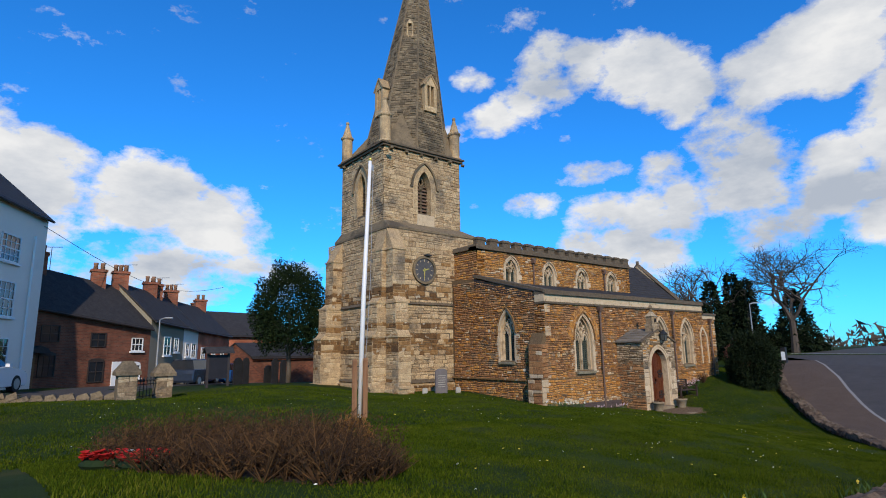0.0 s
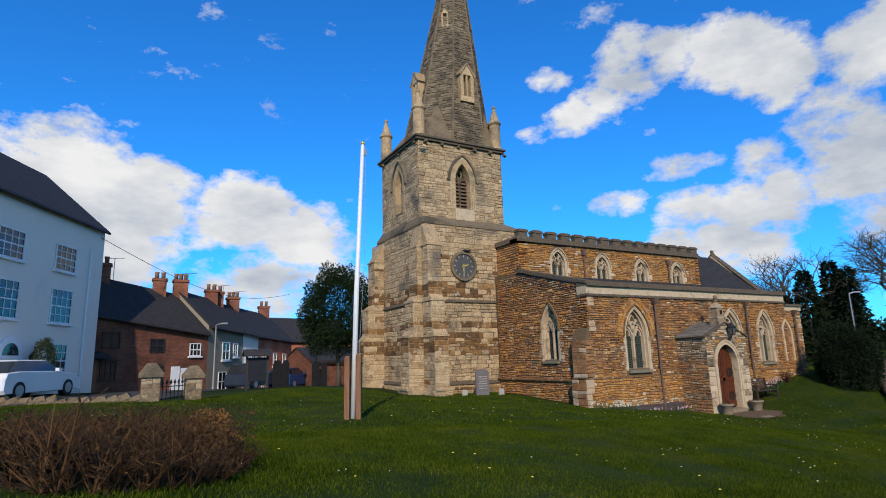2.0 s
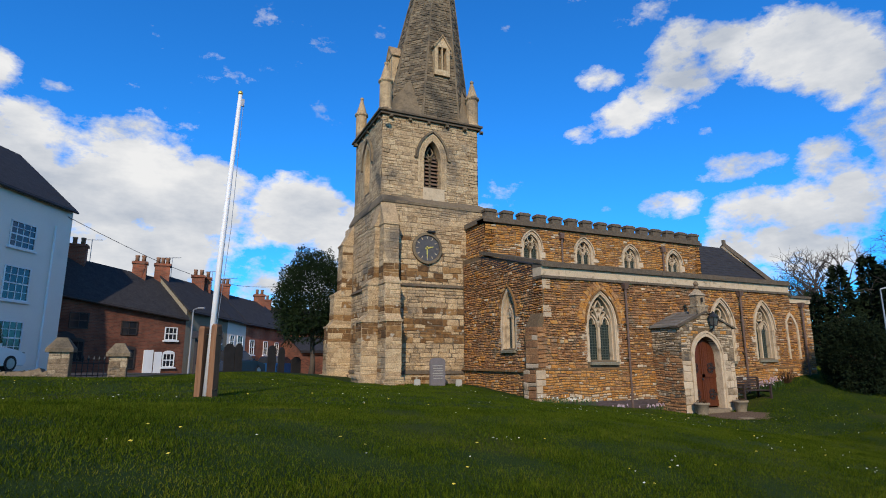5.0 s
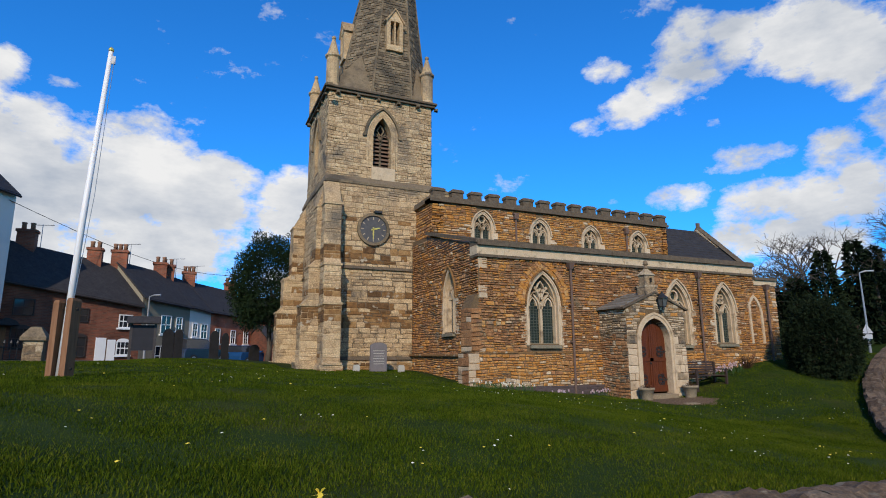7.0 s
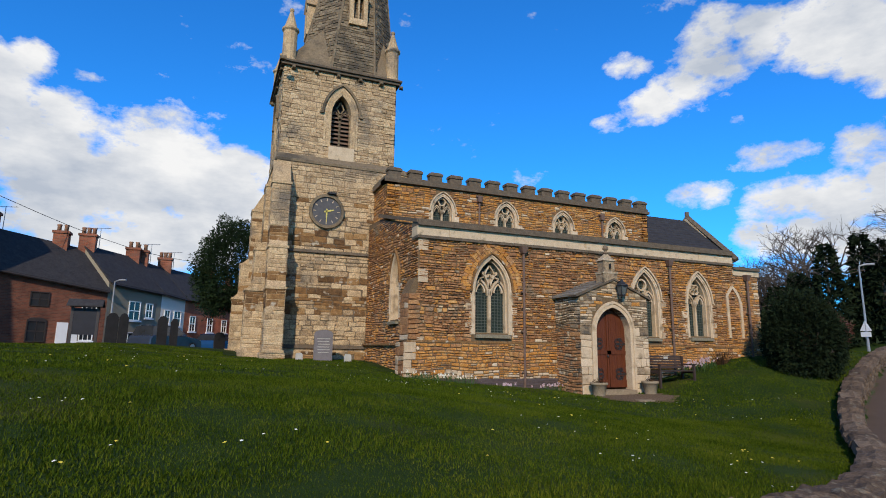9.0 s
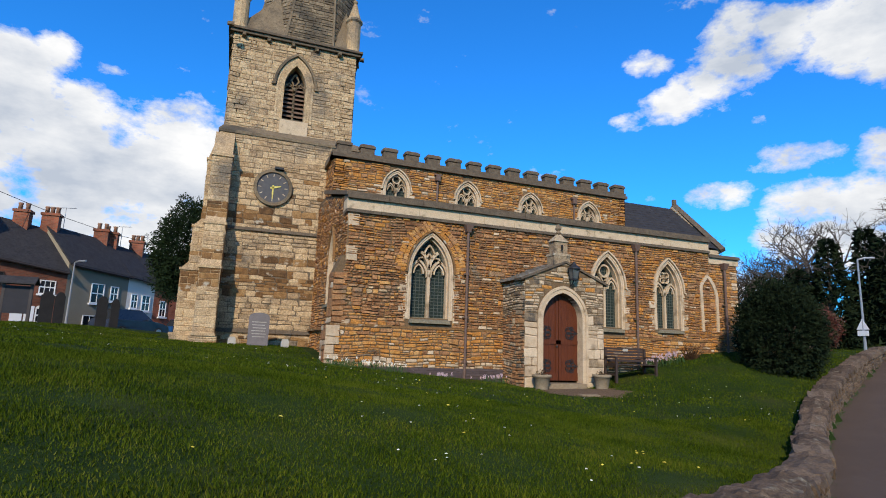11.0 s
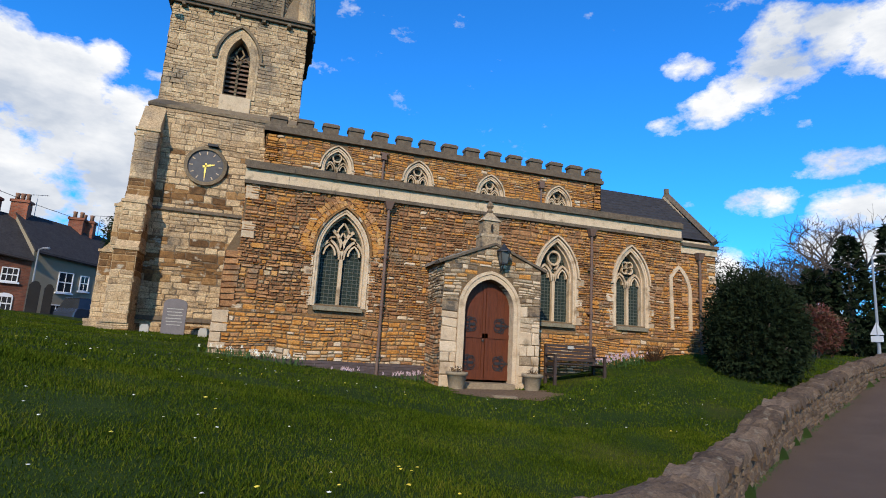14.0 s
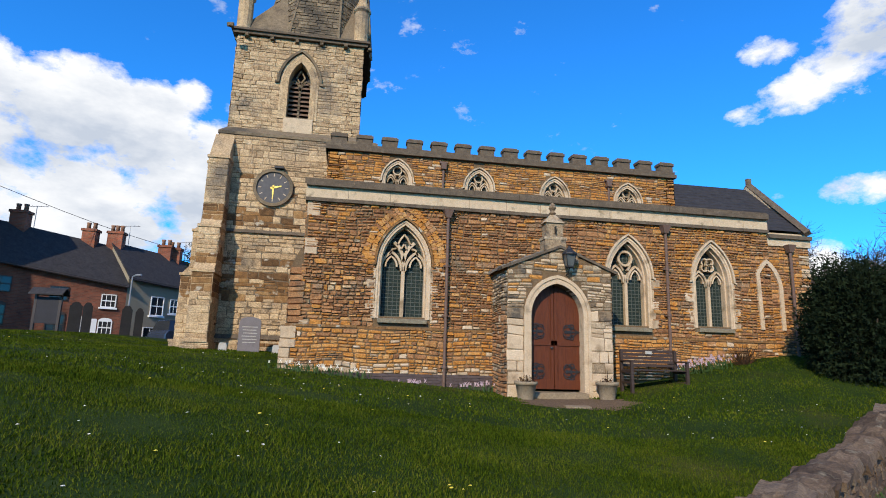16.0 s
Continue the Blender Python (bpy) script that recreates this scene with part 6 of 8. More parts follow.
def leaf_cloud(g, n, place, size, r):
    """Small leaf blades: place() gives a point and an outward way."""
    for _ in range(n):
        p, o = place()
        s = r.uniform(*size)
        t = Vector((r.uniform(-1, 1), r.uniform(-1, 1), r.uniform(-1, 1)))
        a = (o + t * 0.9).normalized()
        b = a.cross(Vector((r.uniform(-1, 1), r.uniform(-1, 1), r.uniform(-1, 1)))).normalized()
        g.add([p - b * s * 0.45, p + a * s * 0.5 - b * s * 0.05, p + b * s * 0.45, p - a * s * 0.1 + b * s * 0.05 + a * s * 1.1], [(0, 1, 2, 3)])


def blob(c, rad, r, lumps, lo=0.72):
    """A picker of points over a lumpy rounded crown."""
    c = Vector(c)

    def place():
        while True:
            d = Vector((r.gauss(0, 1), r.gauss(0, 1), r.gauss(0, 1))).normalized()
            if d.z > -0.85:
                break
        k = r.uniform(lo, 1.0) * (1 + 0.22 * noise.noise(d * lumps + c) + 0.10 * noise.noise(d * lumps * 2.7))
        return c + Vector((d.x * rad[0], d.y * rad[1], d.z * rad[2])) * k, d

    return place


# evergreen tree beyond the tower
r = random.Random(8)
tree = thing("evergreen_tree", "dark rounded evergreen tree on a pale bare trunk", "tree")
tx, ty = -4.4, 16.0
tz = land(tx, ty)
g = Geo()
g.tube([(tx, ty, tz - 0.1), (tx + 0.05, ty, tz + 0.8), (tx - 0.03, ty, tz + 1.9), (tx, ty, 4.8)], [0.2, 0.14, 0.12, 0.06], 9)
for k in range(9):
    a = k * 0.7
    g.tube([(tx, ty, 2.1 + 0.2 * k), (tx + 1.3 * math.cos(a), ty + 1.3 * math.sin(a), 3.1 + 0.35 * k)], [0.06, 0.02], 5)
part("trunk", g, M_BARK, tree, "pale grey-brown trunk", True)
g = Geo()
leaf_cloud(g, 26000, blob((tx - 0.05, ty, 4.75), (2.2, 2.1, 2.95), r, 2.4, 0.6), (0.10, 0.20), r)
leaf_cloud(g, 4000, blob((tx, ty, 3.7), (2.25, 2.1, 1.75), r, 2.0, 0.5), (0.10, 0.20), r)
part("crown", g, M_LEAF, tree, "dense dark glossy leaves")
# big yew bush near the east end
yew = thing("yew_bush", "large dark rounded yew bush on the lawn", "bush")
g = Geo()
yx, yy = 14.3, -2.3
leaf_cloud(g, 24000, blob((yx, yy, 1.25), (1.35, 1.3, 1.6), r, 3.0, 0.6), (0.07, 0.16), r)
leaf_cloud(g, 3500, blob((yx - 0.2, yy, 2.2), (1.1, 1.0, 1.0), r, 3.0, 0.5), (0.07, 0.15), r)
part("foliage", g, M_YEW, yew)
g = Geo()
for k in range(14):
    a = k * 0.45
    g.tube([(yx, yy, land(yx, yy) - 0.1), (yx + 0.8 * math.cos(a), yy + 1.1 * math.sin(a), 0.9 + (k % 5) * 0.15)], [0.07, 0.02], 5)
part("stem", g, M_BARK, yew)
shrub = thing("red_shrub", "rounded shrub with dark reddish leaves by the wall", "bush")
g = Geo()
leaf_cloud(g, 4500, blob((20.2, 0.9, 1.75), (1.1, 1.0, 0.95), r, 3.0, 0.5), (0.08, 0.16), r)
part("foliage", g, M_REDLEAF, shrub)
g = Geo()
for k in range(8):
    g.tube([(20.2, 0.9, 0.4), (20.2 + 0.6 * math.cos(k), 0.9 + 0.6 * math.sin(k), 1.7)], [0.04, 0.015], 5)
part("stem", g, M_BARK, shrub)


def branches(g, p, d, ln, rad, depth, r, spread_=0.55):
    """A bare crown: forks again and again into fine twigs."""
    q = p + d * ln
    mid = p.lerp(q, 0.5) + Vector((r.uniform(-1, 1), r.uniform(-1, 1), 0)) * ln * 0.06
    g.tube([p, mid, q], [rad, rad * 0.85, rad * 0.68], 5 if depth > 3 else 3, False)
    if depth == 0:
        return
    for _ in range(3 if depth > 1 and r.random() < 0.55 else 2):
        t = Vector((r.gauss(0, 1), r.gauss(0, 1), r.gauss(0, 0.6) + 0.12)) * spread_
        branches(g, p.lerp(q, r.uniform(0.7, 1.0)), (d + t).normalized(), ln * r.uniform(0.66, 0.86), rad * 0.64, depth - 1, r, spread_)


def bare_tree(x, y, h, seed, label, depth=7, spread_=0.55):
    r = random.Random(seed)
    t = thing("bare_tree", label, "tree", "bare winter trees")
    z = land(x, y)
    g = Geo()
    hh = h * 0.26
    g.tube([(x, y, z - 0.3), (x + 0.1, y, z + hh * 0.5), (x, y, z + hh)], [h * 0.030, h * 0.022, h * 0.019], 8)
    part("trunk", g, M_TWIG, t)
    g = Geo()
    for k in range(4):
        a = k * math.pi / 2 + r.uniform(-0.4, 0.4)
        branches(g, Vector((x, y, z + hh * r.uniform(0.8, 1.0))), Vector((math.cos(a) * 0.6, math.sin(a) * 0.6, 1.0)).normalized(), h * 0.19, h * 0.013, depth, r, spread_)
    part("crown", g, M_TWIG, t)
    return t


# behind the chancel roof, and the wood east of the road
bare_tree(22.5, 13.5, 11.0, 21, "tall bare winter tree behind the chancel roof")
bare_tree(20.3, 15.5, 11.6, 22, "tall bare winter tree behind the chancel roof", 7)
bare_tree(33.1, 16.5, 9.8, 23, "bare winter tree in the wood beyond the road", 6)
bare_tree(37.4, 14.2, 11.0, 24, "bare winter tree in the wood beyond the road", 6)
bare_tree(36.0, 11.2, 11.5, 25, "bare winter tree in the wood beyond the road", 6)
bare_tree(39.6, 4.9, 13.2, 26, "broad bare oak standing beyond the road", 7, 0.7)
for k, (x, y, h) in enumerate(((29.2, 17.6, 9.3), (31.7, 15.6, 9.3), (34.9, 15.3, 10.2), (30.2, 15.8, 8.1), (33.5, 13.1, 9.8))):
    bare_tree(x, y, h, 31 + k, "bare winter tree in the wood beyond the road", 6, 0.6)
bare_tree(43.2, 19.5, 10.2, 27, "bare winter tree in the wood beyond the road", 6)


def conifer(x, y, h, w, seed):
    r = random.Random(seed)
    t = thing("conifer", "dark evergreen conifer in the wood beyond the road", "tree", "dark conifers")
    z = land(x, y)
    g = Geo()
    g.tube([(x, y, z - 0.3), (x, y, z + h * 0.95)], [0.25, 0.04], 6)
    part("trunk", g, M_BARK, t)
    g = Geo()

    def place():
        f = r.random() ** 1.4
        a = r.uniform(0, 2 * math.pi)
        rr = w * (1 - f) ** 0.75 * (0.75 + 0.35 * noise.noise((a * 2, f * 9, seed))) * r.uniform(0.5, 1.0) + 0.1
        return Vector((x + rr * math.cos(a), y + rr * math.sin(a), z + 0.2 + f * h * 0.98)), Vector((math.cos(a), math.sin(a), -0.25))

    leaf_cloud(g, 2600, place, (0.25, 0.6), r)
    part("crown", g, M_YEW, t)


for k, (x, y, h, w) in enumerate(((31.7, 11.6, 4.7, 2.2), (33.8, 9.4, 7.0, 1.9), (36.0, 8.4, 7.5, 1.7), (36.0, 7.2, 6.7, 1.7), (40.3, 9.8, 6.2, 2.5), (33.8, 14.2, 4.7, 2.7), (43.2, 6.0, 5.9, 2.7), (44.6, 13.5, 6.2, 2.9), (37.4, 18.0, 5.1, 2.9), (28.8, 14.6, 3.1, 1.9), (26.3, 14.9, 2.6, 1.9), (31.0, 13.6, 3.4, 2.2), (32.8, 12.3, 4.7, 2.0), (27.7, 12.6, 2.5, 1.9), (32.4, 10.6, 5.3, 1.9), (30.6, 11.7, 3.1, 1.9))):
    conifer(x, y, h, w, 60 + k)
# low dark hedge along the far side
hedge = thing("hedge", "dark evergreen undergrowth along the far side of the road", "hedge", kind="stuff")
g = Geo()
r = random.Random(77)
for k in range(26):
    c = (33 + 0.4 * k + r.uniform(-2, 2), 20 - 0.62 * k + r.uniform(-1, 1), 2.2)
    leaf_cloud(g, 420, blob(c, (2.2, 2.0, 2.0), r, 2.0, 0.3), (0.3, 0.6), r)
part("foliage", g, M_YEW, hedge)
# far woods closing the view
woods = thing("far_woods", "distant line of dark bare woods", "woods", kind="stuff")
g = Geo()
for k in range(150):
    a = radians(-60 + k * 1.4)
    d = r.uniform(95, 125)
    x, y = d * math.sin(a), d * math.cos(a)
    c = (x, y, 1.0)
    leaf_cloud(g, 70, blob(c, (5, 5, r.uniform(3, 6)), r, 2.0, 0.2), (1.2, 2.4), r)
part("foliage", g, M_TWIG, woods)

# ---- things on the lawn ----
pole = thing("flagpole", "white painted flagpole held between two brown timber posts", "flagpole")
fx, fy = -10.5, -3.4
fz = land(fx, fy)
g = Geo()
g.tube([(fx, fy, fz + 0.02), (fx + 0.08, fy, 3.6), (fx + 0.24, fy, 7.5)], [0.065, 0.062, 0.044], 14)
part("pole", g, M_WHITE, pole, "white painted pole", True)
g = Geo()
g.lathe([(0.05, 0), (0.055, 0.04), (0.05, 0.06), (0.03, 0.09)], 12, (fx + 0.24, fy, 7.48))
part("cap", g, M_GOLD, pole, "gilded cap", True)
PT = Matrix.Translation((fx, fy, fz)) @ Matrix.Rotation(radians(-27), 4, "Z")
for s in (-1, 1):
    x0, top = s * 0.135, 1.52 - (0.04 if s < 0 else 0)
    base, crown = [(x0 - 0.06, -0.13), (x0 + 0.06, -0.13), (x0 + 0.06, 0.13), (x0 - 0.06, 0.13)], [(x0 - 0.045, -0.11), (x0 + 0.045, -0.11), (x0 + 0.045, 0.11), (x0 - 0.045, 0.11)]
    g = Geo()
    g.prism([tuple(PT @ Vector((a, b, -0.3))) for a, b in base], [tuple(PT @ Vector((a, b, top - 0.05))) for a, b in base])
    g.prism([tuple(PT @ Vector((a, b, top - 0.05))) for a, b in base], [tuple(PT @ Vector((a, b, top))) for a, b in crown])
    part("post", g, M_POST, pole, "brown timber post")
for z in (0.15, 1.3):
    g = Geo()
    g.tube([PT @ Vector((-0.22, 0, z)), PT @ Vector((0.22, 0, z))], 0.016, 8)
    g.tube([PT @ Vector((0.195, 0, z)), PT @ Vector((0.23, 0, z))], 0.03, 6)
    part("bolt", g, M_IRON_DARK, pole)
g = Geo()
g.tube([(fx + 0.32, fy - 0.03, 7.25), (fx + 0.25, fy - 0.07, 4.2), (fx + 0.08, fy - 0.1, fz + 1.0)], 0.006, 4)
g.box(fx + 0.27, fx + 0.34, fy - 0.02, fy + 0.02, 7.2, 7.38)
part("halyard", g, M_GALV, pole, "thin halyard and pulley")
# headstones against the tower
hs = thing("headstone", "tall grey slate headstone with shouldered top before the tower", "headstone")
HSW = Wall((-1.52, 4.85, 0), (1, 0.04, 0), (0.02, -1, 0))
g = Geo()
b = land(-1.5, 4.8) - 0.1
top = [(0.33 * math.cos(a), 1.28 + 0.14 * math.sin(a)) for a in np.linspace(0.15, math.pi - 0.15, 9)]
HSW.plate(g, [(-0.34, b), (0.34, b), (0.34, 1.24)] + top + [(-0.34, 1.24)], -0.05, 0.05)
part("slab", g, M_HEAD, hs)
for k in range(6):
    g = Geo()
    HSW.box(g, -0.24 + 0.02 * (k % 3), 0.24 - 0.03 * (k % 2), 0.048, 0.053, 1.08 - k * 0.10, 1.105 - k * 0.10)
    part("inscription_bar", g, M_MARK, hs)
for x, y, h in ((-2.35, 5.0, 0.26), (-0.62, 4.7, 0.28)):
    m = thing("footstone", "small pale rounded stone marker in the grass", "headstone", "small stone markers")
    g = Geo()
    b = land(x, y)
    w = Wall((x, y, 0), (1, 0, 0), (0, -1, 0))
    w.plate(g, [(-0.13, b - 0.1), (0.13, b - 0.1), (0.13, b + h * 0.7), (0.09, b + h), (-0.09, b + h), (-0.13, b + h * 0.7)], -0.04, 0.04)
    part("slab", g, M_MARK, m)
# bench
bench = thing("bench", "dark stained slatted timber garden bench on the lawn", "bench")
bx0, bx1, by0, by1 = 8.62, 10.12, -1.25, -0.72
bz = land(9.4, -1.0) + 0.02
for x in (bx0, bx1):
    for y, h in ((by0, 0.64), (by1, 0.92)):
        g = Geo()
        g.box(x - 0.035, x + 0.035, y - 0.035, y + 0.035, bz - 0.15, bz + h)
        part("leg", g, M_BENCH, bench)
    g = Geo()
    g.box(x - 0.045, x + 0.045, by0 - 0.06, by1, bz + 0.62, bz + 0.66)
    part("armrest", g, M_BENCH, bench)
    g = Geo()
    g.box(x - 0.025, x + 0.025, by0, by1, bz + 0.34, bz + 0.41)
    g.box(x - 0.025, x + 0.025, by0, by1, bz + 0.08, bz + 0.14)
    part("side_rail", g, M_BENCH, bench)
for k in range(5):
    g = Geo()
    y = by0 - 0.02 + k * 0.105
    g.box(bx0, bx1, y, y + 0.085, bz + 0.41, bz + 0.435)
    part("seat_slat", g, M_BENCH, bench)
for k in range(5):
    g = Geo()
    z = bz + 0.50 + k * 0.09
    g.box(bx0, bx1, by1 - 0.02 + 0.012 * k, by1 + 0.01 + 0.012 * k, z, z + 0.07)
    part("back_slat", g, M_BENCH, bench)
g = Geo()
g.box(9.28, 9.46, by1 - 0.03, by1 - 0.015, bz + 0.82, bz + 0.90)
part("plaque", g, M_MARK, bench, "small pale plaque")
# pots by the door
for x, y in ((5.72, -1.78), (7.72, -1.75)):
    z = land(x, y)
    pot = thing("plant_pot", "weathered tapered concrete pot with a dark dying plant", "plant pot", "pots by the church door")
    g = Geo()
    g.lathe([(0.17, -0.06), (0.175, 0.0), (0.235, 0.32), (0.27, 0.33), (0.27, 0.40), (0.23, 0.40), (0.22, 0.33)], 18, (x, y, z))
    part("pot", g, M_POT, pot, "", True)
    g = Geo()
    rr = random.Random(int(x * 10))
    leaf_cloud(g, 220, blob((x, y, z + 0.38), (0.17, 0.17, 0.13), rr, 3.0, 0.3), (0.03, 0.07), rr)
    if x > 7:
        g.tube([(x, y, z + 0.3), (x + 0.02, y, z + 0.66)], [0.012, 0.004], 4)
    part("plant", g, M_ROSE, pot)
# flowers along the foot of the church wall


def clump(name, x, y, n, h, heads, head_mat, label, leaf=M_DAFF, spread_=0.16):
    r = random.Random(int(x * 97 + y * 31) & 0xFFFF)
    t = thing(name, label, "flowers", "flowers at the wall")
    z = land(x, y)
    g = Geo()
    for _ in range(n):
        px_, py_ = x + r.gauss(0, spread_), y + r.gauss(0, spread_ * 0.6)
        a = r.uniform(0, 6.28)
        hh = h * r.uniform(0.6, 1.1)
        l = hh * r.uniform(0.1, 0.5)
        g.add([(px_ - 0.008, py_, z), (px_ + 0.008, py_, z), (px_ + l * 0.4 * math.cos(a) + 0.006, py_ + l * 0.4 * math.sin(a), z + hh * 0.7), (px_ + l * math.cos(a), py_ + l * math.sin(a), z + hh)], [(0, 1, 2, 3)])
    part("foliage", g, leaf, t)
    g = Geo()
    for _ in range(heads):
        c = Vector((x + r.gauss(0, spread_), y + r.gauss(0, spread_ * 0.6), z + h * r.uniform(0.75, 1.15)))
        s = r.uniform(0.025, 0.045)
        for q in range(6):
            a = q * math.pi / 3
            o = Vector((math.cos(a), -0.5, math.sin(a))) * s
            g.add([c, c + o + Vector((0.3 * s, 0, 0)), c + o * 1.25, c + o - Vector((0.3 * s, 0, 0))], [(0, 1, 2, 3)])
        g.tube([c, c + Vector((0, -0.03, 0))], [0.012, 0.016], 6)
    if heads:
        tagged(part("bloom", g, head_mat, t), kind="stuff")


for k in range(8):
    clump("daffodil", 0.1 + 0.27 * k + 0.08 * math.sin(k * 2.3), -0.36 - 0.05 * (k % 3), 16 + 4 * (k % 3), 0.20 + 0.03 * (k % 2), 2 + k % 3, M_PETAL, "clump of pale daffodils at the church wall")
clump("primula", 3.35, -0.38, 20, 0.10, 16, M_PINK, "pale pink flowers at the church wall", spread_=0.13)
clump("heather", 4.75, -0.42, 30, 0.16, 14, M_PINK, "faded pinkish flowers at the church wall", spread_=0.2)
clump("heather", 5.15, -0.45, 30, 0.22, 10, M_PINK, "faded pinkish flowers at the church wall", spread_=0.15)
for k in range(4):
    clump("heather", 10.55 + 0.35 * k, -0.42, 40, 0.32, 26, M_PINK, "pale pinkish shrubby flowers at the church wall", spread_=0.2)
for x, y in ((-10.9, wall_y(-10.9) + 0.75), (-7.6, wall_y(-7.6) + 0.5)):
    clump("daffodil", x, y, 40, 0.26, 1, M_YELLOW, "clump of daffodils beside the boundary wall", spread_=0.2)
g = Geo()
r = random.Random(5)
for _ in range(160):
    a, b = r.uniform(0, 6.28), r.uniform(0.1, 0.6)
    g.tube([(12.35, -0.42, 0.2), (12.35 + b * math.cos(a), -0.42 + 0.35 * b * math.sin(a), 0.3 + r.uniform(0.2, 0.65))], [0.007, 0.003], 3, False)
bs_ = thing("twiggy_shrub", "low bare brown twiggy shrub at the church wall", "shrub")
part("twig", g, M_ROSE, bs_)
# weeds along the foot of the boundary wall
weeds = thing("verge_weeds", "thin green weeds along the foot of the wall", "weeds", kind="stuff")
g = Geo()
r = random.Random(91)
for _ in range(2600):
    x = r.uniform(-10, 20)
    if noise.noise((x * 0.9, 0, 5)) < -0.1:
        continue
    y = wall_y(x) - 0.24 - abs(r.gauss(0, 0.06))
    z = pave_z(x)
    a, hh, l = r.uniform(0, 6.28), r.uniform(0.02, 0.05), r.uniform(0.01, 0.04)
    g.add([(x - 0.008, y, z - 0.01), (x + 0.008, y, z - 0.01), (x + l * math.cos(a), y + l * math.sin(a), z + hh)], [(0, 1, 2)])
part("foliage", g, M_DAFF, weeds)
# rose bed
bed = thing("rose_bed", "oval bed of dry brown pruned rose stems in the lawn", "flower bed")
g = Geo()
n = 36
g.v = [(BED[0] + BED[2] * 0.9 * math.cos(q * 2 * math.pi / n), BED[1] + BED[3] * 0.9 * math.sin(q * 2 * math.pi / n), 0) for q in range(n)] + [(BED[0] + BED[2] * 0.5 * math.cos(q * 2 * math.pi / n), BED[1] + BED[3] * 0.5 * math.sin(q * 2 * math.pi / n), 0) for q in range(n)] + [(BED[0], BED[1], 0)]
g.v = [(x, y, land(x, y) + 0.008) for x, y, _ in g.v]
g.f = [(i, (i + 1) % n, n + (i + 1) % n, n + i) for i in range(n)] + [(n + i, n + (i + 1) % n, 2 * n) for i in range(n)]
part("soil", g, M_SOIL, bed, "bare brown soil")
g = Geo()
r = random.Random(12)
for _ in range(420):
    a, b = r.uniform(0, 6.28), math.sqrt(r.random()) * 0.94
    x, y = BED[0] + BED[2] * b * math.cos(a), BED[1] + BED[3] * b * math.sin(a)
    if (x + 16.8) ** 2 + (y + 10.1) ** 2 < 0.4:
        continue
    z = land(x, y)
    tall = 0.75 + 0.5 * noise.noise((x * 1.3, y * 1.3, 2.0))
    for k in range(9):
        d = Vector((r.gauss(0, 0.6), r.gauss(0, 0.6), 1)).normalized()
        ln = r.uniform(0.18, 0.60) * tall
        p0, p1 = Vector((x, y, z)), Vector((x, y, z)) + d * ln
        g.tube([p0, p1], [0.006, 0.003], 3, False)
        for _ in range(3):
            q = p0.lerp(p1, r.uniform(0.4, 1))
            g.tube([q, q + Vector((r.gauss(0, 1), r.gauss(0, 1), 0.6)).normalized() * r.uniform(0.06, 0.16)], [0.004, 0.002], 3, False)
tagged(part("rose_stem", g, M_ROSE, bed, "thin brown stems"), kind="stuff")
g = Geo()
leaf_cloud(g, 8000, lambda: (lambda a, b: (Vector((BED[0] + BED[2] * b * math.cos(a), BED[1] + BED[3] * b * math.sin(a), land(BED[0], BED[1]) + r.uniform(0.05, 0.40))), Vector((0, 0, 1))))(r.uniform(0, 6.28), math.sqrt(r.random()) * 0.97), (0.02, 0.045), r)
tagged(part("dead_leaf", g, M_ROSE, bed), kind="stuff")
ball = thing("dwarf_conifer", "small rounded yellow-brown dwarf conifer at the bed's edge", "shrub")
g = Geo()
leaf_cloud(g, 2400, blob((-14.5, -10.3, land(-14.5, -10.3) + 0.26), (0.25, 0.25, 0.26), r, 3.0, 0.6), (0.02, 0.05), r)
part("foliage", g, M_FERN, ball)
for x, y in ((-16.91, -9.7), (-16.66, -10.3)):
    wr = thing("poppy_wreath", "red poppy wreath lying on the grass", "wreath", "poppy wreaths")
    z = land(x, y) + 0.06
    g = Geo()
    for k in range(60):
        a = k * 0.43
        rr_ = 0.17 + r.uniform(-0.06, 0.06)
        c = Vector((x + rr_ * math.cos(a), y + rr_ * math.sin(a), z + 0.05 + r.uniform(0, 0.05)))
        ring = [c + Vector((0.045 * math.cos(q), 0.045 * math.sin(q), r.uniform(0, 0.02))) for q in (0, 1.26, 2.5, 3.77, 5.0)]
        g.add(ring + [c - Vector((0, 0, 0.02))], [(i, (i + 1) % 5, 5) for i in range(5)])
    part("poppy", g, M_POPPY, wr)
    g = Geo()
    g.lathe([(0.20, -0.05), (0.24, 0.0), (0.2, 0.05), (0.12, 0.05), (0.10, 0.0), (0.12, -0.05)], 14, (x, y, z))
    part("ring", g, M_LEAF, wr)
    g = Geo()
    g.box(x + 0.08, x + 0.24, y - 0.06, y + 0.02, z + 0.08, z + 0.095)
    part("card", g, M_SIGNW, wr, "white card")

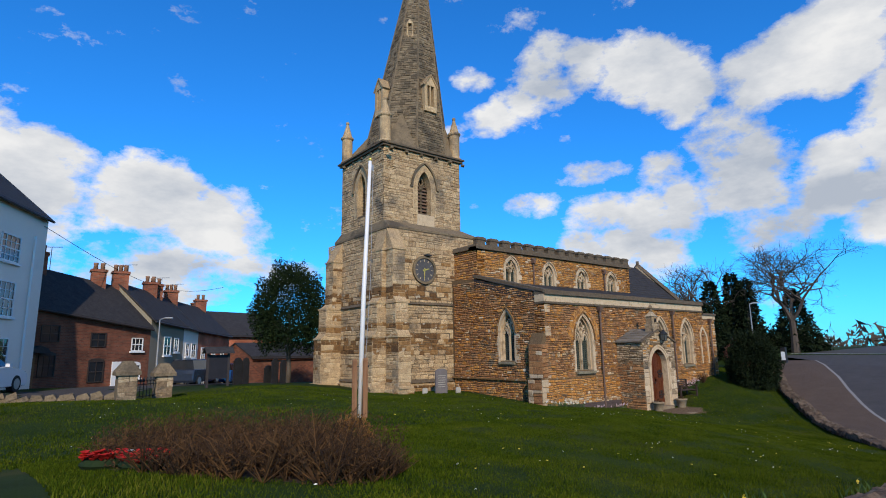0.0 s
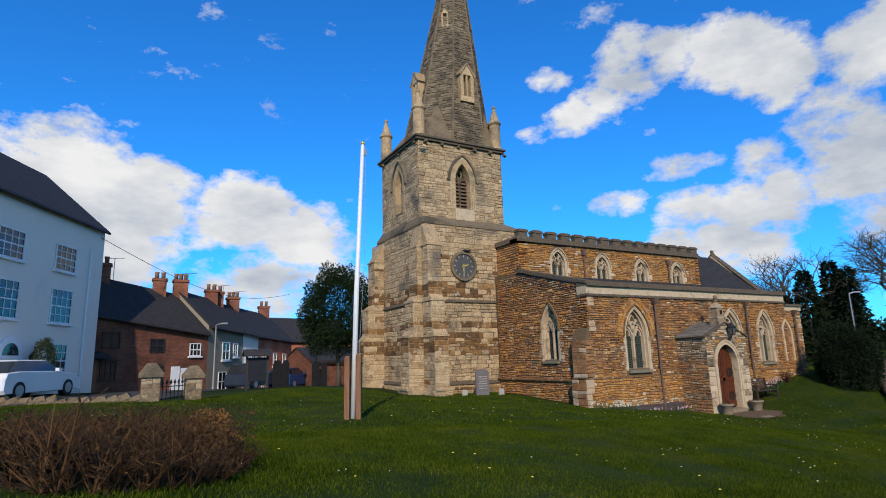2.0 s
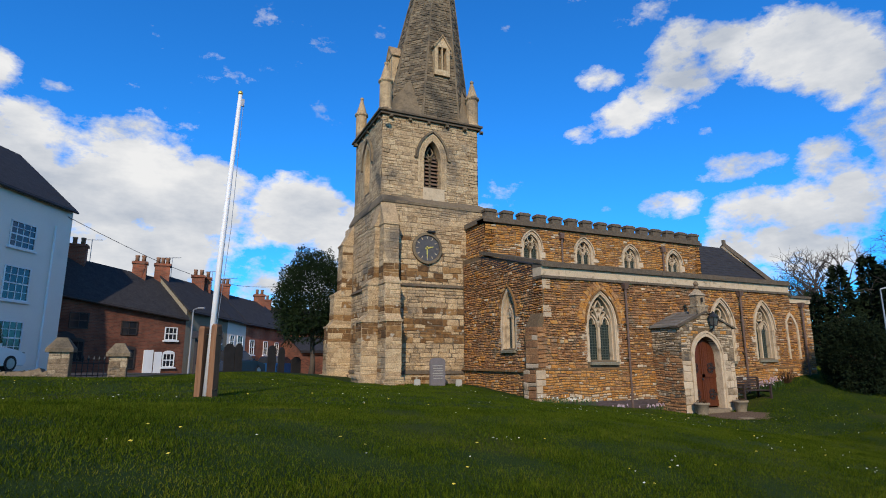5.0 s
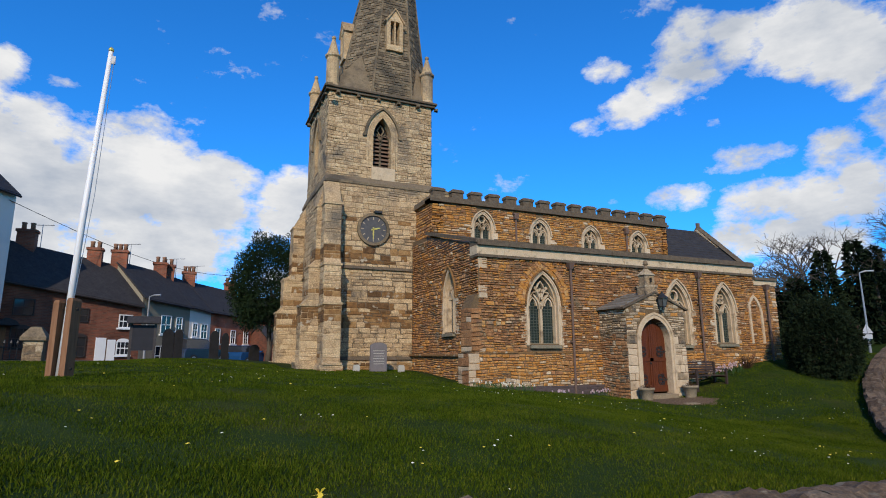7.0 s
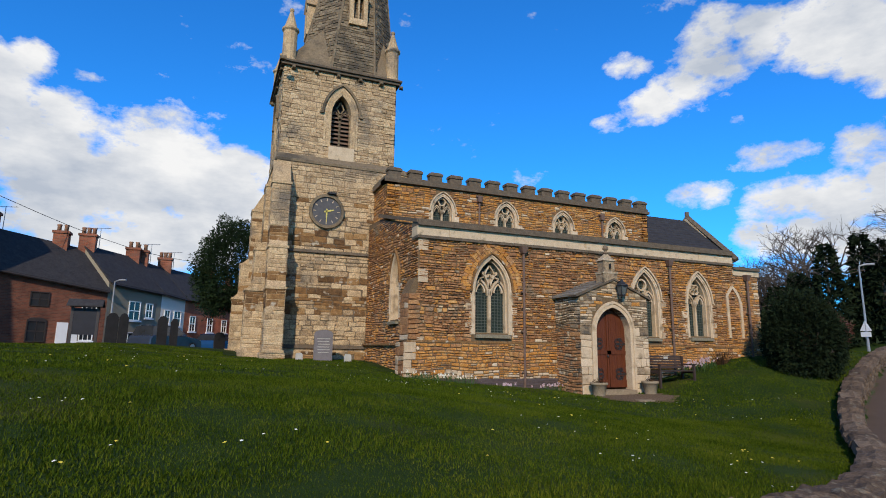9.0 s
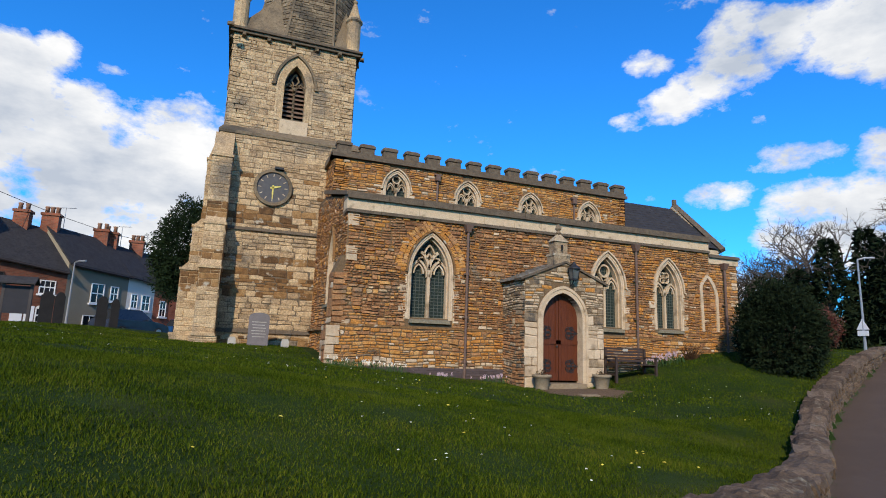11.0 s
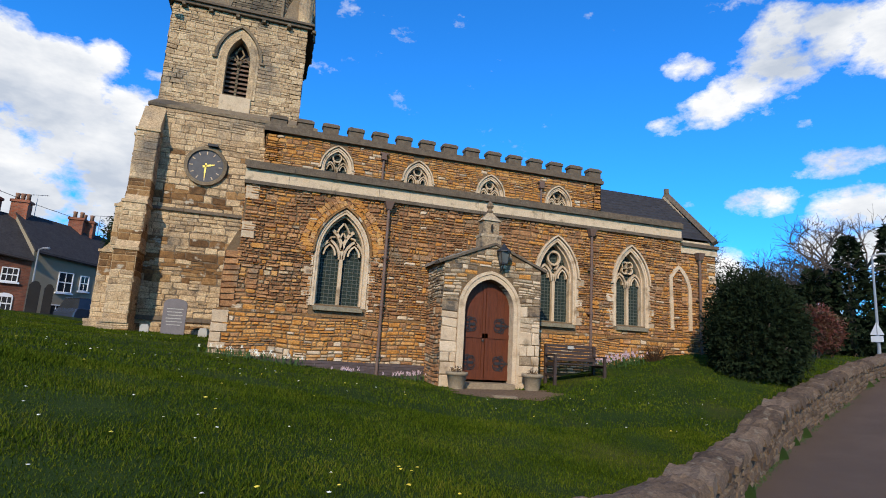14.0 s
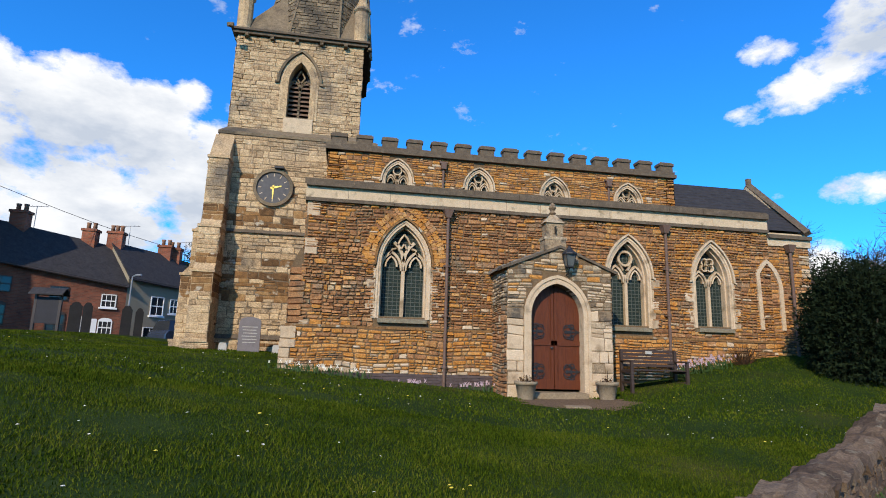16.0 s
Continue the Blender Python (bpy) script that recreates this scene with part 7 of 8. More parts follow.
# ---- gate and churchyard edge ----
for x, y in ((-14.55, 4.9), (-13.1, 6.6)):
    z = land(x, y)
    gp = thing("gate_post", "squat weathered stone gate post with a pyramid cap", "gate post", "stone gate posts")
    g = Geo()
    g.box(x - 0.28, x + 0.28, y - 0.28, y + 0.28, z - 0.3, z + 0.80)
    part("shaft", g, M_SPIRE, gp)
    f = Wall((x - 0.28, y - 0.28, 0), (1, 0, 0), (0, -1, 0))
    lay(masonry(f, lambda z_: (0.0, 0.56), z - 0.1, z + 0.78, (0.14, 0.22), (0.2, 0.4), 0.012, 0.012, rnd, lambda u, z_: "lim"), {"lim": M_PORCH}, {"lim": "ashlar"}, gp)
    g = Geo()
    q = 0.37
    g.box(x - q, x + q, y - q, y + q, z + 0.80, z + 0.92)
    g.prism([(x - q, y - q, z + 0.92), (x + q, y - q, z + 0.92), (x + q, y + q, z + 0.92), (x - q, y + q, z + 0.92)], [(x - 0.14, y - 0.14, z + 1.26), (x + 0.14, y - 0.14, z + 1.26), (x + 0.14, y + 0.14, z + 1.26), (x - 0.14, y + 0.14, z + 1.26)])
    part("cap", g, M_SPIRE, gp, "lichened pyramid cap")
gate = thing("iron_gate", "black wrought iron gate between stone posts", "gate")
a, b = Vector((-14.3, 5.15, 0)), Vector((-13.35, 6.35, 0))
z = land(-13.8, 5.7)
for k in range(8):
    p = a.lerp(b, k / 7)
    g = Geo()
    g.tube([(p.x, p.y, z + 0.02), (p.x, p.y, z + 0.62)], 0.014, 6)
    g.lathe([(0.02, 0), (0.05, 0.05), (0.03, 0.10), (0.004, 0.17)], 6, (p.x, p.y, z + 0.6))
    part("bar", g, M_IRON_DARK, gate)
for h in (0.12, 0.52):
    g = Geo()
    g.tube([(a.x, a.y, z + h), (b.x, b.y, z + h)], 0.018, 6)
    part("rail", g, M_IRON_DARK, gate)
yard = thing("yard_wall", "low tumbled stone wall with slanting copings by the street", "wall")
r = random.Random(31)
x = -24.0
while x < -15.0:
    ln = r.uniform(0.28, 0.5)
    y = float(np.interp(x, (-24, -18.75, -17.2, -14.9), (9.6, 8.2, 7.5, 5.2)))
    g = Geo()
    z = land(x, y)
    m = Matrix.Translation((x + ln / 2, y, z)) @ Matrix.Rotation(-0.13, 4, "Z")
    g.box(-ln / 2, ln / 2, -0.2, 0.2, -0.3, 0.16, m)
    m2 = m @ Matrix.Translation((0, 0, 0.18 + r.uniform(-0.03, 0.03))) @ Matrix.Rotation(-0.25 + r.uniform(-0.15, 0.15), 4, "Y")
    hh_ = r.uniform(0.04, 0.10)
    g.prism([m2 @ Vector(q) for q in ((-ln * 0.5, -0.23, -0.1), (ln * 0.5, -0.23, -0.1), (ln * 0.5, 0.23, -0.1), (-ln * 0.5, 0.23, -0.1))], [m2 @ Vector((q[0] + r.uniform(-0.04, 0.04), q[1], hh_ + r.uniform(-0.03, 0.03))) for q in ((-ln * 0.4, -0.17), (ln * 0.4, -0.17), (ln * 0.4, 0.17), (-ln * 0.4, 0.17))])
    part("stone", g, M_SPIRE, yard)
    x += ln
# street surface beside the houses
g = Geo()
rows_ = 14
for i in range(rows_ + 1):
    t = i / rows_
    l = Vector((-23, 4, 0)).lerp(Vector((-1, 37, 0)), t)
    rr_ = Vector((-16.5, 8.9, 0)).lerp(Vector((4, 31, 0)), t)
    for k in range(4):
        p = l.lerp(rr_, k / 3)
        g.v.append((p.x, p.y, land(p.x, p.y) + 0.03))
g.f = [(i * 4 + k, i * 4 + k + 1, i * 4 + k + 5, i * 4 + k + 4) for i in range(rows_) for k in range(3)]
tagged(part("street", g, M_ROAD, None, "", True), "grey asphalt village street before the houses", "road", kind="structure")
# notice board with a small roof
nb = thing("notice_board", "dark notice board with a little tiled roof", "notice board")
nx_, ny_ = -10.15, 10.1
nz_ = land(nx_, ny_) - 0.2
for s in (-1, 1):
    g = Geo()
    g.box(nx_ + s * 0.45 - 0.05, nx_ + s * 0.45 + 0.05, ny_ - 0.05, ny_ + 0.05, nz_ - 0.2, nz_ + 1.75)
    part("post", g, M_DARKF, nb)
g = Geo()
g.box(nx_ - 0.42, nx_ + 0.42, ny_ - 0.04, ny_ + 0.04, nz_ + 0.55, nz_ + 1.6)
part("board", g, M_BOARD, nb)
g = Geo()
for s in (-1, 1):
    g.prism([(nx_ - 0.62, ny_ + s * 0.32, nz_ + 1.66), (nx_ + 0.62, ny_ + s * 0.32, nz_ + 1.66), (nx_ + 0.62, ny_, nz_ + 1.9), (nx_ - 0.62, ny_, nz_ + 1.9)], [(nx_ - 0.62, ny_ + s * 0.32, nz_ + 1.71), (nx_ + 0.62, ny_ + s * 0.32, nz_ + 1.71), (nx_ + 0.62, ny_, nz_ + 1.97), (nx_ - 0.62, ny_, nz_ + 1.97)])
part("roof", g, M_SLATE, nb)
for x, y, h, hw in ((-9.2, 10.3, 1.22, 0.22), (-8.8, 10.4, 1.22, 0.17), (-7.35, 10.5, 1.2, 0.19), (-6.9, 10.6, 1.15, 0.15), (-5.0, 17.6, 1.1, 0.3)):
    t = thing("headstone", "dark slate headstone with a shaped top in the churchyard", "headstone", "dark headstones")
    g = Geo()
    z = land(x, y)
    w = Wall((x, y, 0), (0.9, 0.35, 0), (0.35, -0.9, 0))
    w.plate(g, [(-hw, z - 0.2), (hw, z - 0.2), (hw, z + h - 0.16)] + [(hw * 0.75 * math.cos(a), z + h - 0.12 + 0.12 * math.sin(a)) for a in np.linspace(0.0, math.pi, 9)] + [(-hw, z + h - 0.16)], -0.05, 0.05)
    part("slab", g, M_HEADD, t)

# ---- houses ----


def sash(w, parent, u0, u1, z0, z1, cols, rows_, frame_mat, label, sill=True, arch=False):
    g = Geo()
    t = 0.05
    for a, b, c, d in ((u0, u1, z0, z0 + t), (u0, u1, z1 - t, z1), (u0, u0 + t, z0, z1), (u1 - t, u1, z0, z1)):
        w.box(g, a, b, -0.02, 0.05, c, d)
    if arch:
        w.plate(g, [(u0, z1)] + [((u0 + u1) / 2 + (u1 - u0) / 2 * math.cos(a), z1 + 0.16 * math.sin(a)) for a in np.linspace(0, math.pi, 8)], 0.0, 0.04)
    win = part("window", g, frame_mat, parent, label)
    g = Geo()
    for k in range(1, cols):
        u = u0 + (u1 - u0) * k / cols
        w.box(g, u - 0.014, u + 0.014, 0.005, 0.03, z0, z1)
    for k in range(1, rows_):
        z = z0 + (z1 - z0) * k / rows_
        hh = 0.03 if k == rows_ // 2 else 0.014
        w.box(g, u0, u1, 0.005, 0.03, z - hh, z + hh)
    part("glazing", g, frame_mat, win)
    g = Geo()
    w.box(g, u0, u1, -0.01, 0.008, z0, z1)
    part("pane", g, M_HGLASS, win, "dark window glass")
    if sill:
        g = Geo()
        w.box(g, u0 - 0.08, u1 + 0.08, -0.02, 0.12, z0 - 0.09, z0)
        part("sill", g, frame_mat, win)
    return win


def house(name, label, A, B, z0, eave, depth, ridge, wall_mat, roof_mat, z1=None, overhang=0.2, lift=0.0):
    """A terraced house: front from A to B, pitched roof along it. z1: eave height at the B end."""
    A, B = Vector((*A, lift)), Vector((*B, lift))
    u = (B - A).normalized()
    n = Vector((u.y, -u.x, 0))
    ln = (B - A).length
    e1 = eave if z1 is None else z1
    h = thing(name, label, "house", "houses along the street")
    g = Geo()
    P = lambda s, d, z: tuple(A + u * s - n * d + Vector((0, 0, z)))
    g.prism([P(0, 0, z0), P(ln, 0, z0 - 0.3), P(ln, depth, z0 - 0.3), P(0, depth, z0)], [P(0, 0, eave), P(ln, 0, e1), P(ln, depth, e1), P(0, depth, eave)])
    g.add([P(0, 0, eave), P(0, depth, eave), P(0, depth / 2, eave + ridge - 0.05)], [(0, 1, 2)])
    g.add([P(ln, 0, e1), P(ln, depth, e1), P(ln, depth / 2, e1 + ridge - 0.05)], [(0, 2, 1)])
    part("wall", g, wall_mat, h)
    g = Geo()
    drop = overhang * ridge / (depth / 2) * 0.6
    prof = [(-overhang, -drop), (depth / 2, ridge), (depth + overhang, -drop), (depth + overhang, -drop + 0.1), (depth / 2, ridge + 0.1), (-overhang, -drop + 0.1)]
    g.prism([P(-0.05, d, eave + z) for d, z in prof], [P(ln + 0.05, d, e1 + z) for d, z in prof])
    part("roof", g, roof_mat, h, "dark slate roof")
    g = Geo()
    g.tube([P(0, -overhang - 0.05, eave - 0.12), P(ln, -overhang - 0.05, e1 - 0.12)], 0.06, 6)
    part("gutter", g, M_DARKF, h)
    w = Wall(A + n * 0.0, u, n)
    return h, w, P, ln


def chimney(h, P, s, d, z, hgt, wide, pots, m):
    g = Geo()
    c = Vector(P(s, d, z))
    z = c.z
    g.box(c.x - wide / 2, c.x + wide / 2, c.y - 0.3, c.y + 0.3, z - 1.0, z + hgt)
    g.box(c.x - wide / 2 - 0.06, c.x + wide / 2 + 0.06, c.y - 0.36, c.y + 0.36, z + hgt - 0.16, z + hgt - 0.02)
    ch = part("chimney", g, m, h, "brick chimney stack")
    for k in range(pots):
        g = Geo()
        x = c.x + (k - (pots - 1) / 2) * wide / max(1, pots) * 0.95
        g.lathe([(0.12, 0), (0.11, 0.3), (0.13, 0.34), (0.13, 0.42), (0.09, 0.42)], 10, (x, c.y, z + hgt - 0.03))
        part("chimney_pot", g, M_POTRED, ch, "", True)


def aerial(h, P, s, d, z, hgt):
    g = Geo()
    c = Vector(P(s, d, z))
    z = c.z
    g.tube([(c.x, c.y, z - 0.6), (c.x, c.y, z + hgt)], 0.02, 5)
    g.tube([(c.x - 0.5, c.y - 0.2, z + hgt - 0.1), (c.x + 0.5, c.y + 0.2, z + hgt + 0.05)], 0.014, 4)
    for k in range(5):
        q = Vector((c.x - 0.4 + k * 0.2, c.y - 0.16 + k * 0.08, z + hgt - 0.08 + 0.03 * k))
        g.tube([q + Vector((0.06, -0.16, 0)), q - Vector((0.06, -0.16, 0))], 0.01, 4)
    part("aerial", g, M_GALV, h, "thin television aerial")


# the tall white house; its front runs from the street corner back
uA, uB = (-22.5, 4.65), (-16.75, 16.35)
h, w, P, ln = house("white_house", "tall three-storey white rendered house with a dark slate roof", uA, uB, -0.6, 7.9, 6.6, 3.0, M_RENDER, M_SLATE, lift=0.9)
for z0, z1 in ((1.55, 3.03), (3.92, 5.43), (6.25, 7.43)):
    for k in range(3):
        u1 = ln - 2.25 - k * 3.5
        if z0 < 3 and k == 1:
            continue
        sash(w, h, u1 - 1.5, u1, z0, z1, 4, 4, M_FRAME, "white twelve-pane sash window")
du = ln - 5.95
g = Geo()
w.plate(g, [(du - 0.68, 0), (du + 0.68, 0), (du + 0.68, 2.55)] + [(du + 0.68 * math.cos(a), 2.55 + 0.68 * math.sin(a)) for a in np.linspace(0.1, math.pi - 0.1, 9)] + [(du - 0.68, 2.55)], 0.0, 0.10)
dr = part("doorway", g, M_FRAME, h, "white arched door surround")
g = Geo()
w.box(g, du - 0.45, du + 0.45, 0.08, 0.12, 0.15, 2.4)
part("door", g, M_CREAM, dr)
g = Geo()
w.plate(g, [(du + 0.45 * math.cos(a), 2.5 + 0.48 * math.sin(a)) for a in np.linspace(0, math.pi, 9)], 0.1, 0.115)
part("fanlight", g, M_HGLASS, dr)
g = Geo()
for z in np.arange(0.2, 7.6, 1.9):
    q0, q1 = Vector(w.p(ln - 1.15, 0.07, z)), Vector(w.p(ln - 1.15, 0.07, min(7.75, z + 1.9)))
    g.tube([q0, q1], 0.05, 8)
    g.tube([q0, q0 + Vector((0, 0, 0.1))], 0.065, 8)
part("downpipe", g, M_FRAME, h, "white downpipe")
g = Geo()
w.box(g, 0, ln, 0.0, 0.04, -0.4, 0.75)
part("plinth", g, M_RENDER, h)
g = Geo()
q = Vector(w.p(ln - 4.85, 0.25, 2.3))
g.lathe([(0.05, -0.3), (0.11, -0.2), (0.13, 0.15), (0.16, 0.17), (0.03, 0.34)], 8, q)
g.tube([q + Vector((0, 0, -0.3)), Vector(w.p(ln - 4.85, 0.0, 1.95))], 0.02, 5)
part("wall_lantern", g, M_IRON_DARK, h, "black wall lantern")
top = thing("topiary", "tall clipped conical evergreen beside the white house", "topiary")
g = Geo()
r = random.Random(3)
q = Vector(w.p(ln - 4.75, 0.6, 0))
leaf_cloud(g, 5000, blob((q.x, q.y, 0.9 + 1.15), (0.42, 0.42, 1.15), r, 2.0, 0.75), (0.05, 0.10), r)
part("foliage", g, M_TOPI, top)
# brick cottage
h, w, P, ln = house("brick_cottage", "long low old red brick cottage with a dark slate roof", (-17.1, 17.0), (-11.1, 20.45), -0.6, 4.15, 4.6, 2.35, M_BRICK, M_SLATE, 3.3, lift=0.5)
for u0, u1, z0, z1, c, fm in ((0.67, 1.59, 2.93, 3.77, 2, M_DARKF), (3.24, 4.11, 2.69, 3.45, 2, M_DARKF), (5.68, 6.43, 2.47, 3.22, 3, M_FRAME), (0.68, 1.51, 1.24, 2.31, 3, M_DARKF), (3.24, 4.13, 0.85, 1.95, 2, M_DARKF), (5.68, 6.38, 0.95, 1.72, 3, M_FRAME)):
    sash(w, h, u0, u1, z0, z1, c, 2, fm, "small cottage window", fm is M_FRAME, arch=z0 < 2.3)
g = Geo()
w.box(g, 5.2, 5.62, 0.0, 0.05, -0.2, 1.8)
part("door", g, M_FRAME, h, "white painted door")
g = Geo()
w.box(g, 4.6, 5.12, 0.0, 0.06, -0.1, 1.9)
part("shutter", g, M_FRAME, h)
g = Geo()
w.box(g, 0.0, 0.5, 0.0, 0.1, -0.1, 2.3)
part("side_door", g, M_POST, h)
g = Geo()
w.plate(g, [(-0.1, 2.4), (0.9, 2.4), (0.75, 2.62), (0.4, 2.75), (0.05, 2.62)], 0.0, 0.6)
part("door_canopy", g, M_SLATE, h)
chimney(h, P, 1.55, 2.3, 6.2, 1.0, 0.85, 2, M_STACK)
chimney(h, P, 5.0, 2.3, 5.75, 0.95, 0.75, 2, M_STACK)
aerial(h, P, 2.2, 2.3, 6.4, 1.2)
# the row beyond: grey, pale, red
D = Vector((2.5, 3.0)).normalized()
C0 = Vector((-11.1, 20.45))
prev = 0.0
ROW = (("grey_house", "grey rendered terraced house with white sash windows", 0.0, 3.95, M_GREYR, 3.75, 2.2, 0.55), ("pale_house", "pale rendered terraced house with sash windows", 3.95, 6.0, M_CREAM, 3.45, 2.1, 0.65), ("red_house", "red brick terraced house with white-lintelled windows", 6.0, 11.2, M_BRICKB, 3.35, 2.1, 0.55))
for name, lab, s0, s1, wm, ev, rd, up in ROW:
    A, B = C0 + D * s0, C0 + D * s1
    h, w, P, ln = house(name, lab, (A.x, A.y), (B.x, B.y), -0.7, ev, 4.6, rd, wm, M_SLATE, ev - 0.25, lift=up)
    wins = {"grey_house": ((1.5, 2.35, 2.2, 3.35), (2.75, 3.3, 2.4, 3.3), (1.2, 2.1, 0.3, 1.5)), "pale_house": ((0.3, 0.8, 2.1, 3.0), (1.1, 1.75, 2.0, 3.0), (0.3, 0.9, 0.2, 1.3), (1.15, 1.8, 0.2, 1.3)), "red_house": ((0.5, 1.05, 1.7, 2.75), (2.2, 2.75, 1.7, 2.7), (3.7, 4.25, 1.7, 2.65), (0.6, 1.2, -0.3, 0.9), (2.2, 2.8, -0.3, 0.9), (3.7, 4.3, -0.3, 0.9))}[name]
    for u0, u1, z0, z1 in wins:
        sash(w, h, u0, u1, z0, z1, 2, 2, M_FRAME, "white sash window")
    g = Geo()
    u = ln * 0.62
    w.box(g, u, u + 0.7, 0.0, 0.06, -0.7, 1.3)
    part("door", g, M_DARKF, h, "dark front door")
    chimney(h, P, 0.25, 2.3, ev + rd - 0.2, 0.95, 0.85, 3 if name != "pale_house" else 2, M_STACK)
    if name != "pale_house":
        chimney(h, P, ln - 0.4, 2.3, ev + rd - 0.4, 0.9, 0.8, 2, M_STACK)
    aerial(h, P, 1.0, 2.3, ev + rd, 1.3)
# house closing the end of the street
h, w, P, ln = house("end_house", "orange-red brick house with dark roof closing the street", (-4.1, 34.8), (4.3, 36.8), -1.4, 3.2, 6.0, 2.2, M_BRICKB, M_SLATE, lift=0.7)
sash(w, h, 0.5, 1.1, 1.4, 2.5, 2, 2, M_FRAME, "white window")
g = Geo()
w.box(g, 1.9, 2.6, 0.0, 0.05, -1.2, 0.7)
part("door", g, M_FRAME, h, "white door")
chimney(h, P, 0.4, 3.0, 5.2, 1.0, 0.7, 1, M_STACK)
h, w, P, ln = house("far_cottage", "low brick outbuilding with dark roof beyond the churchyard", (-3.4, 25.5), (7.1, 28.5), -1.4, 0.9, 4.0, 1.0, M_BRICK, M_SLATE, lift=1.1)
# overhead cable and street lamps
g = Geo()
pts = [Vector((-16.9, 16.0, 8.4)).lerp(Vector((-1.7, 39, 8.6)), t) - Vector((0, 0, 1.5 * math.sin(math.pi * t))) for t in np.linspace(0, 1, 14)]
g.tube(pts, 0.016, 4)
tagged(part("cable", g, M_IRON_DARK), "thin black overhead cable along the street", "cable")
for x, y, hh, lab in ((-10.75, 20.0, 3.8, "slim grey street lamp before the cottages"), (26.0, 2.6, 4.6, "grey street lamp at the road junction")):
    z = land(x, y)
    sl = thing("street_lamp", lab, "street lamp", "street lamps")
    g = Geo()
    g.tube([(x, y, z - 0.2), (x, y, z + 1.0), (x, y, z + hh)], [0.08, 0.06, 0.035], 8)
    part("column", g, M_GALV, sl)
    g = Geo()
    g.tube([(x, y, z + hh), (x + 0.25, y - 0.2, z + hh + 0.08), (x + 0.6, y - 0.4, z + hh + 0.08)], [0.03, 0.05, 0.06], 8)
    part("head", g, M_GALV, sl)
    if x > 0:
        g = Geo()
        g.add([(x - 0.05, y - 0.3, z + 1.2), (x - 0.05, y + 0.3, z + 1.2), (x - 0.05, y, z + 1.75)], [(0, 1, 2)])
        g.box(x - 0.08, x - 0.06, y - 0.25, y + 0.25, z + 0.9, z + 1.15)
        part("road_sign", g, M_SIGNW, sl, "pale triangular road sign")
bol = thing("bollard", "white-faced black bollard at the junction", "bollard")
g = Geo()
g.box(26.9, 27.2, 0.9, 1.2, land(27, 1.0) - 0.1, land(27, 1.0) + 1.15)
part("body", g, M_IRON_DARK, bol)
g = Geo()
g.box(26.87, 26.9, 0.92, 1.18, land(27, 1.0) + 0.25, land(27, 1.0) + 0.85)
part("face", g, M_SIGNW, bol, "white face")
g = Geo()
for a, b in ((0, 1),):
    g.prism([(34, -14, pave_z(34) - 0.03), (34.25, -14, pave_z(34) - 0.03), (36.25, 4, pave_z(36) - 0.03), (36, 4, pave_z(36) - 0.03)], [(34, -14, pave_z(34) - 0.015), (34.25, -14, pave_z(34) - 0.015), (36.25, 4, pave_z(36) - 0.015), (36, 4, pave_z(36) - 0.015)])
tagged(part("road_line", g, M_PAINT), "white painted line across the junction", "road marking", kind="structure")


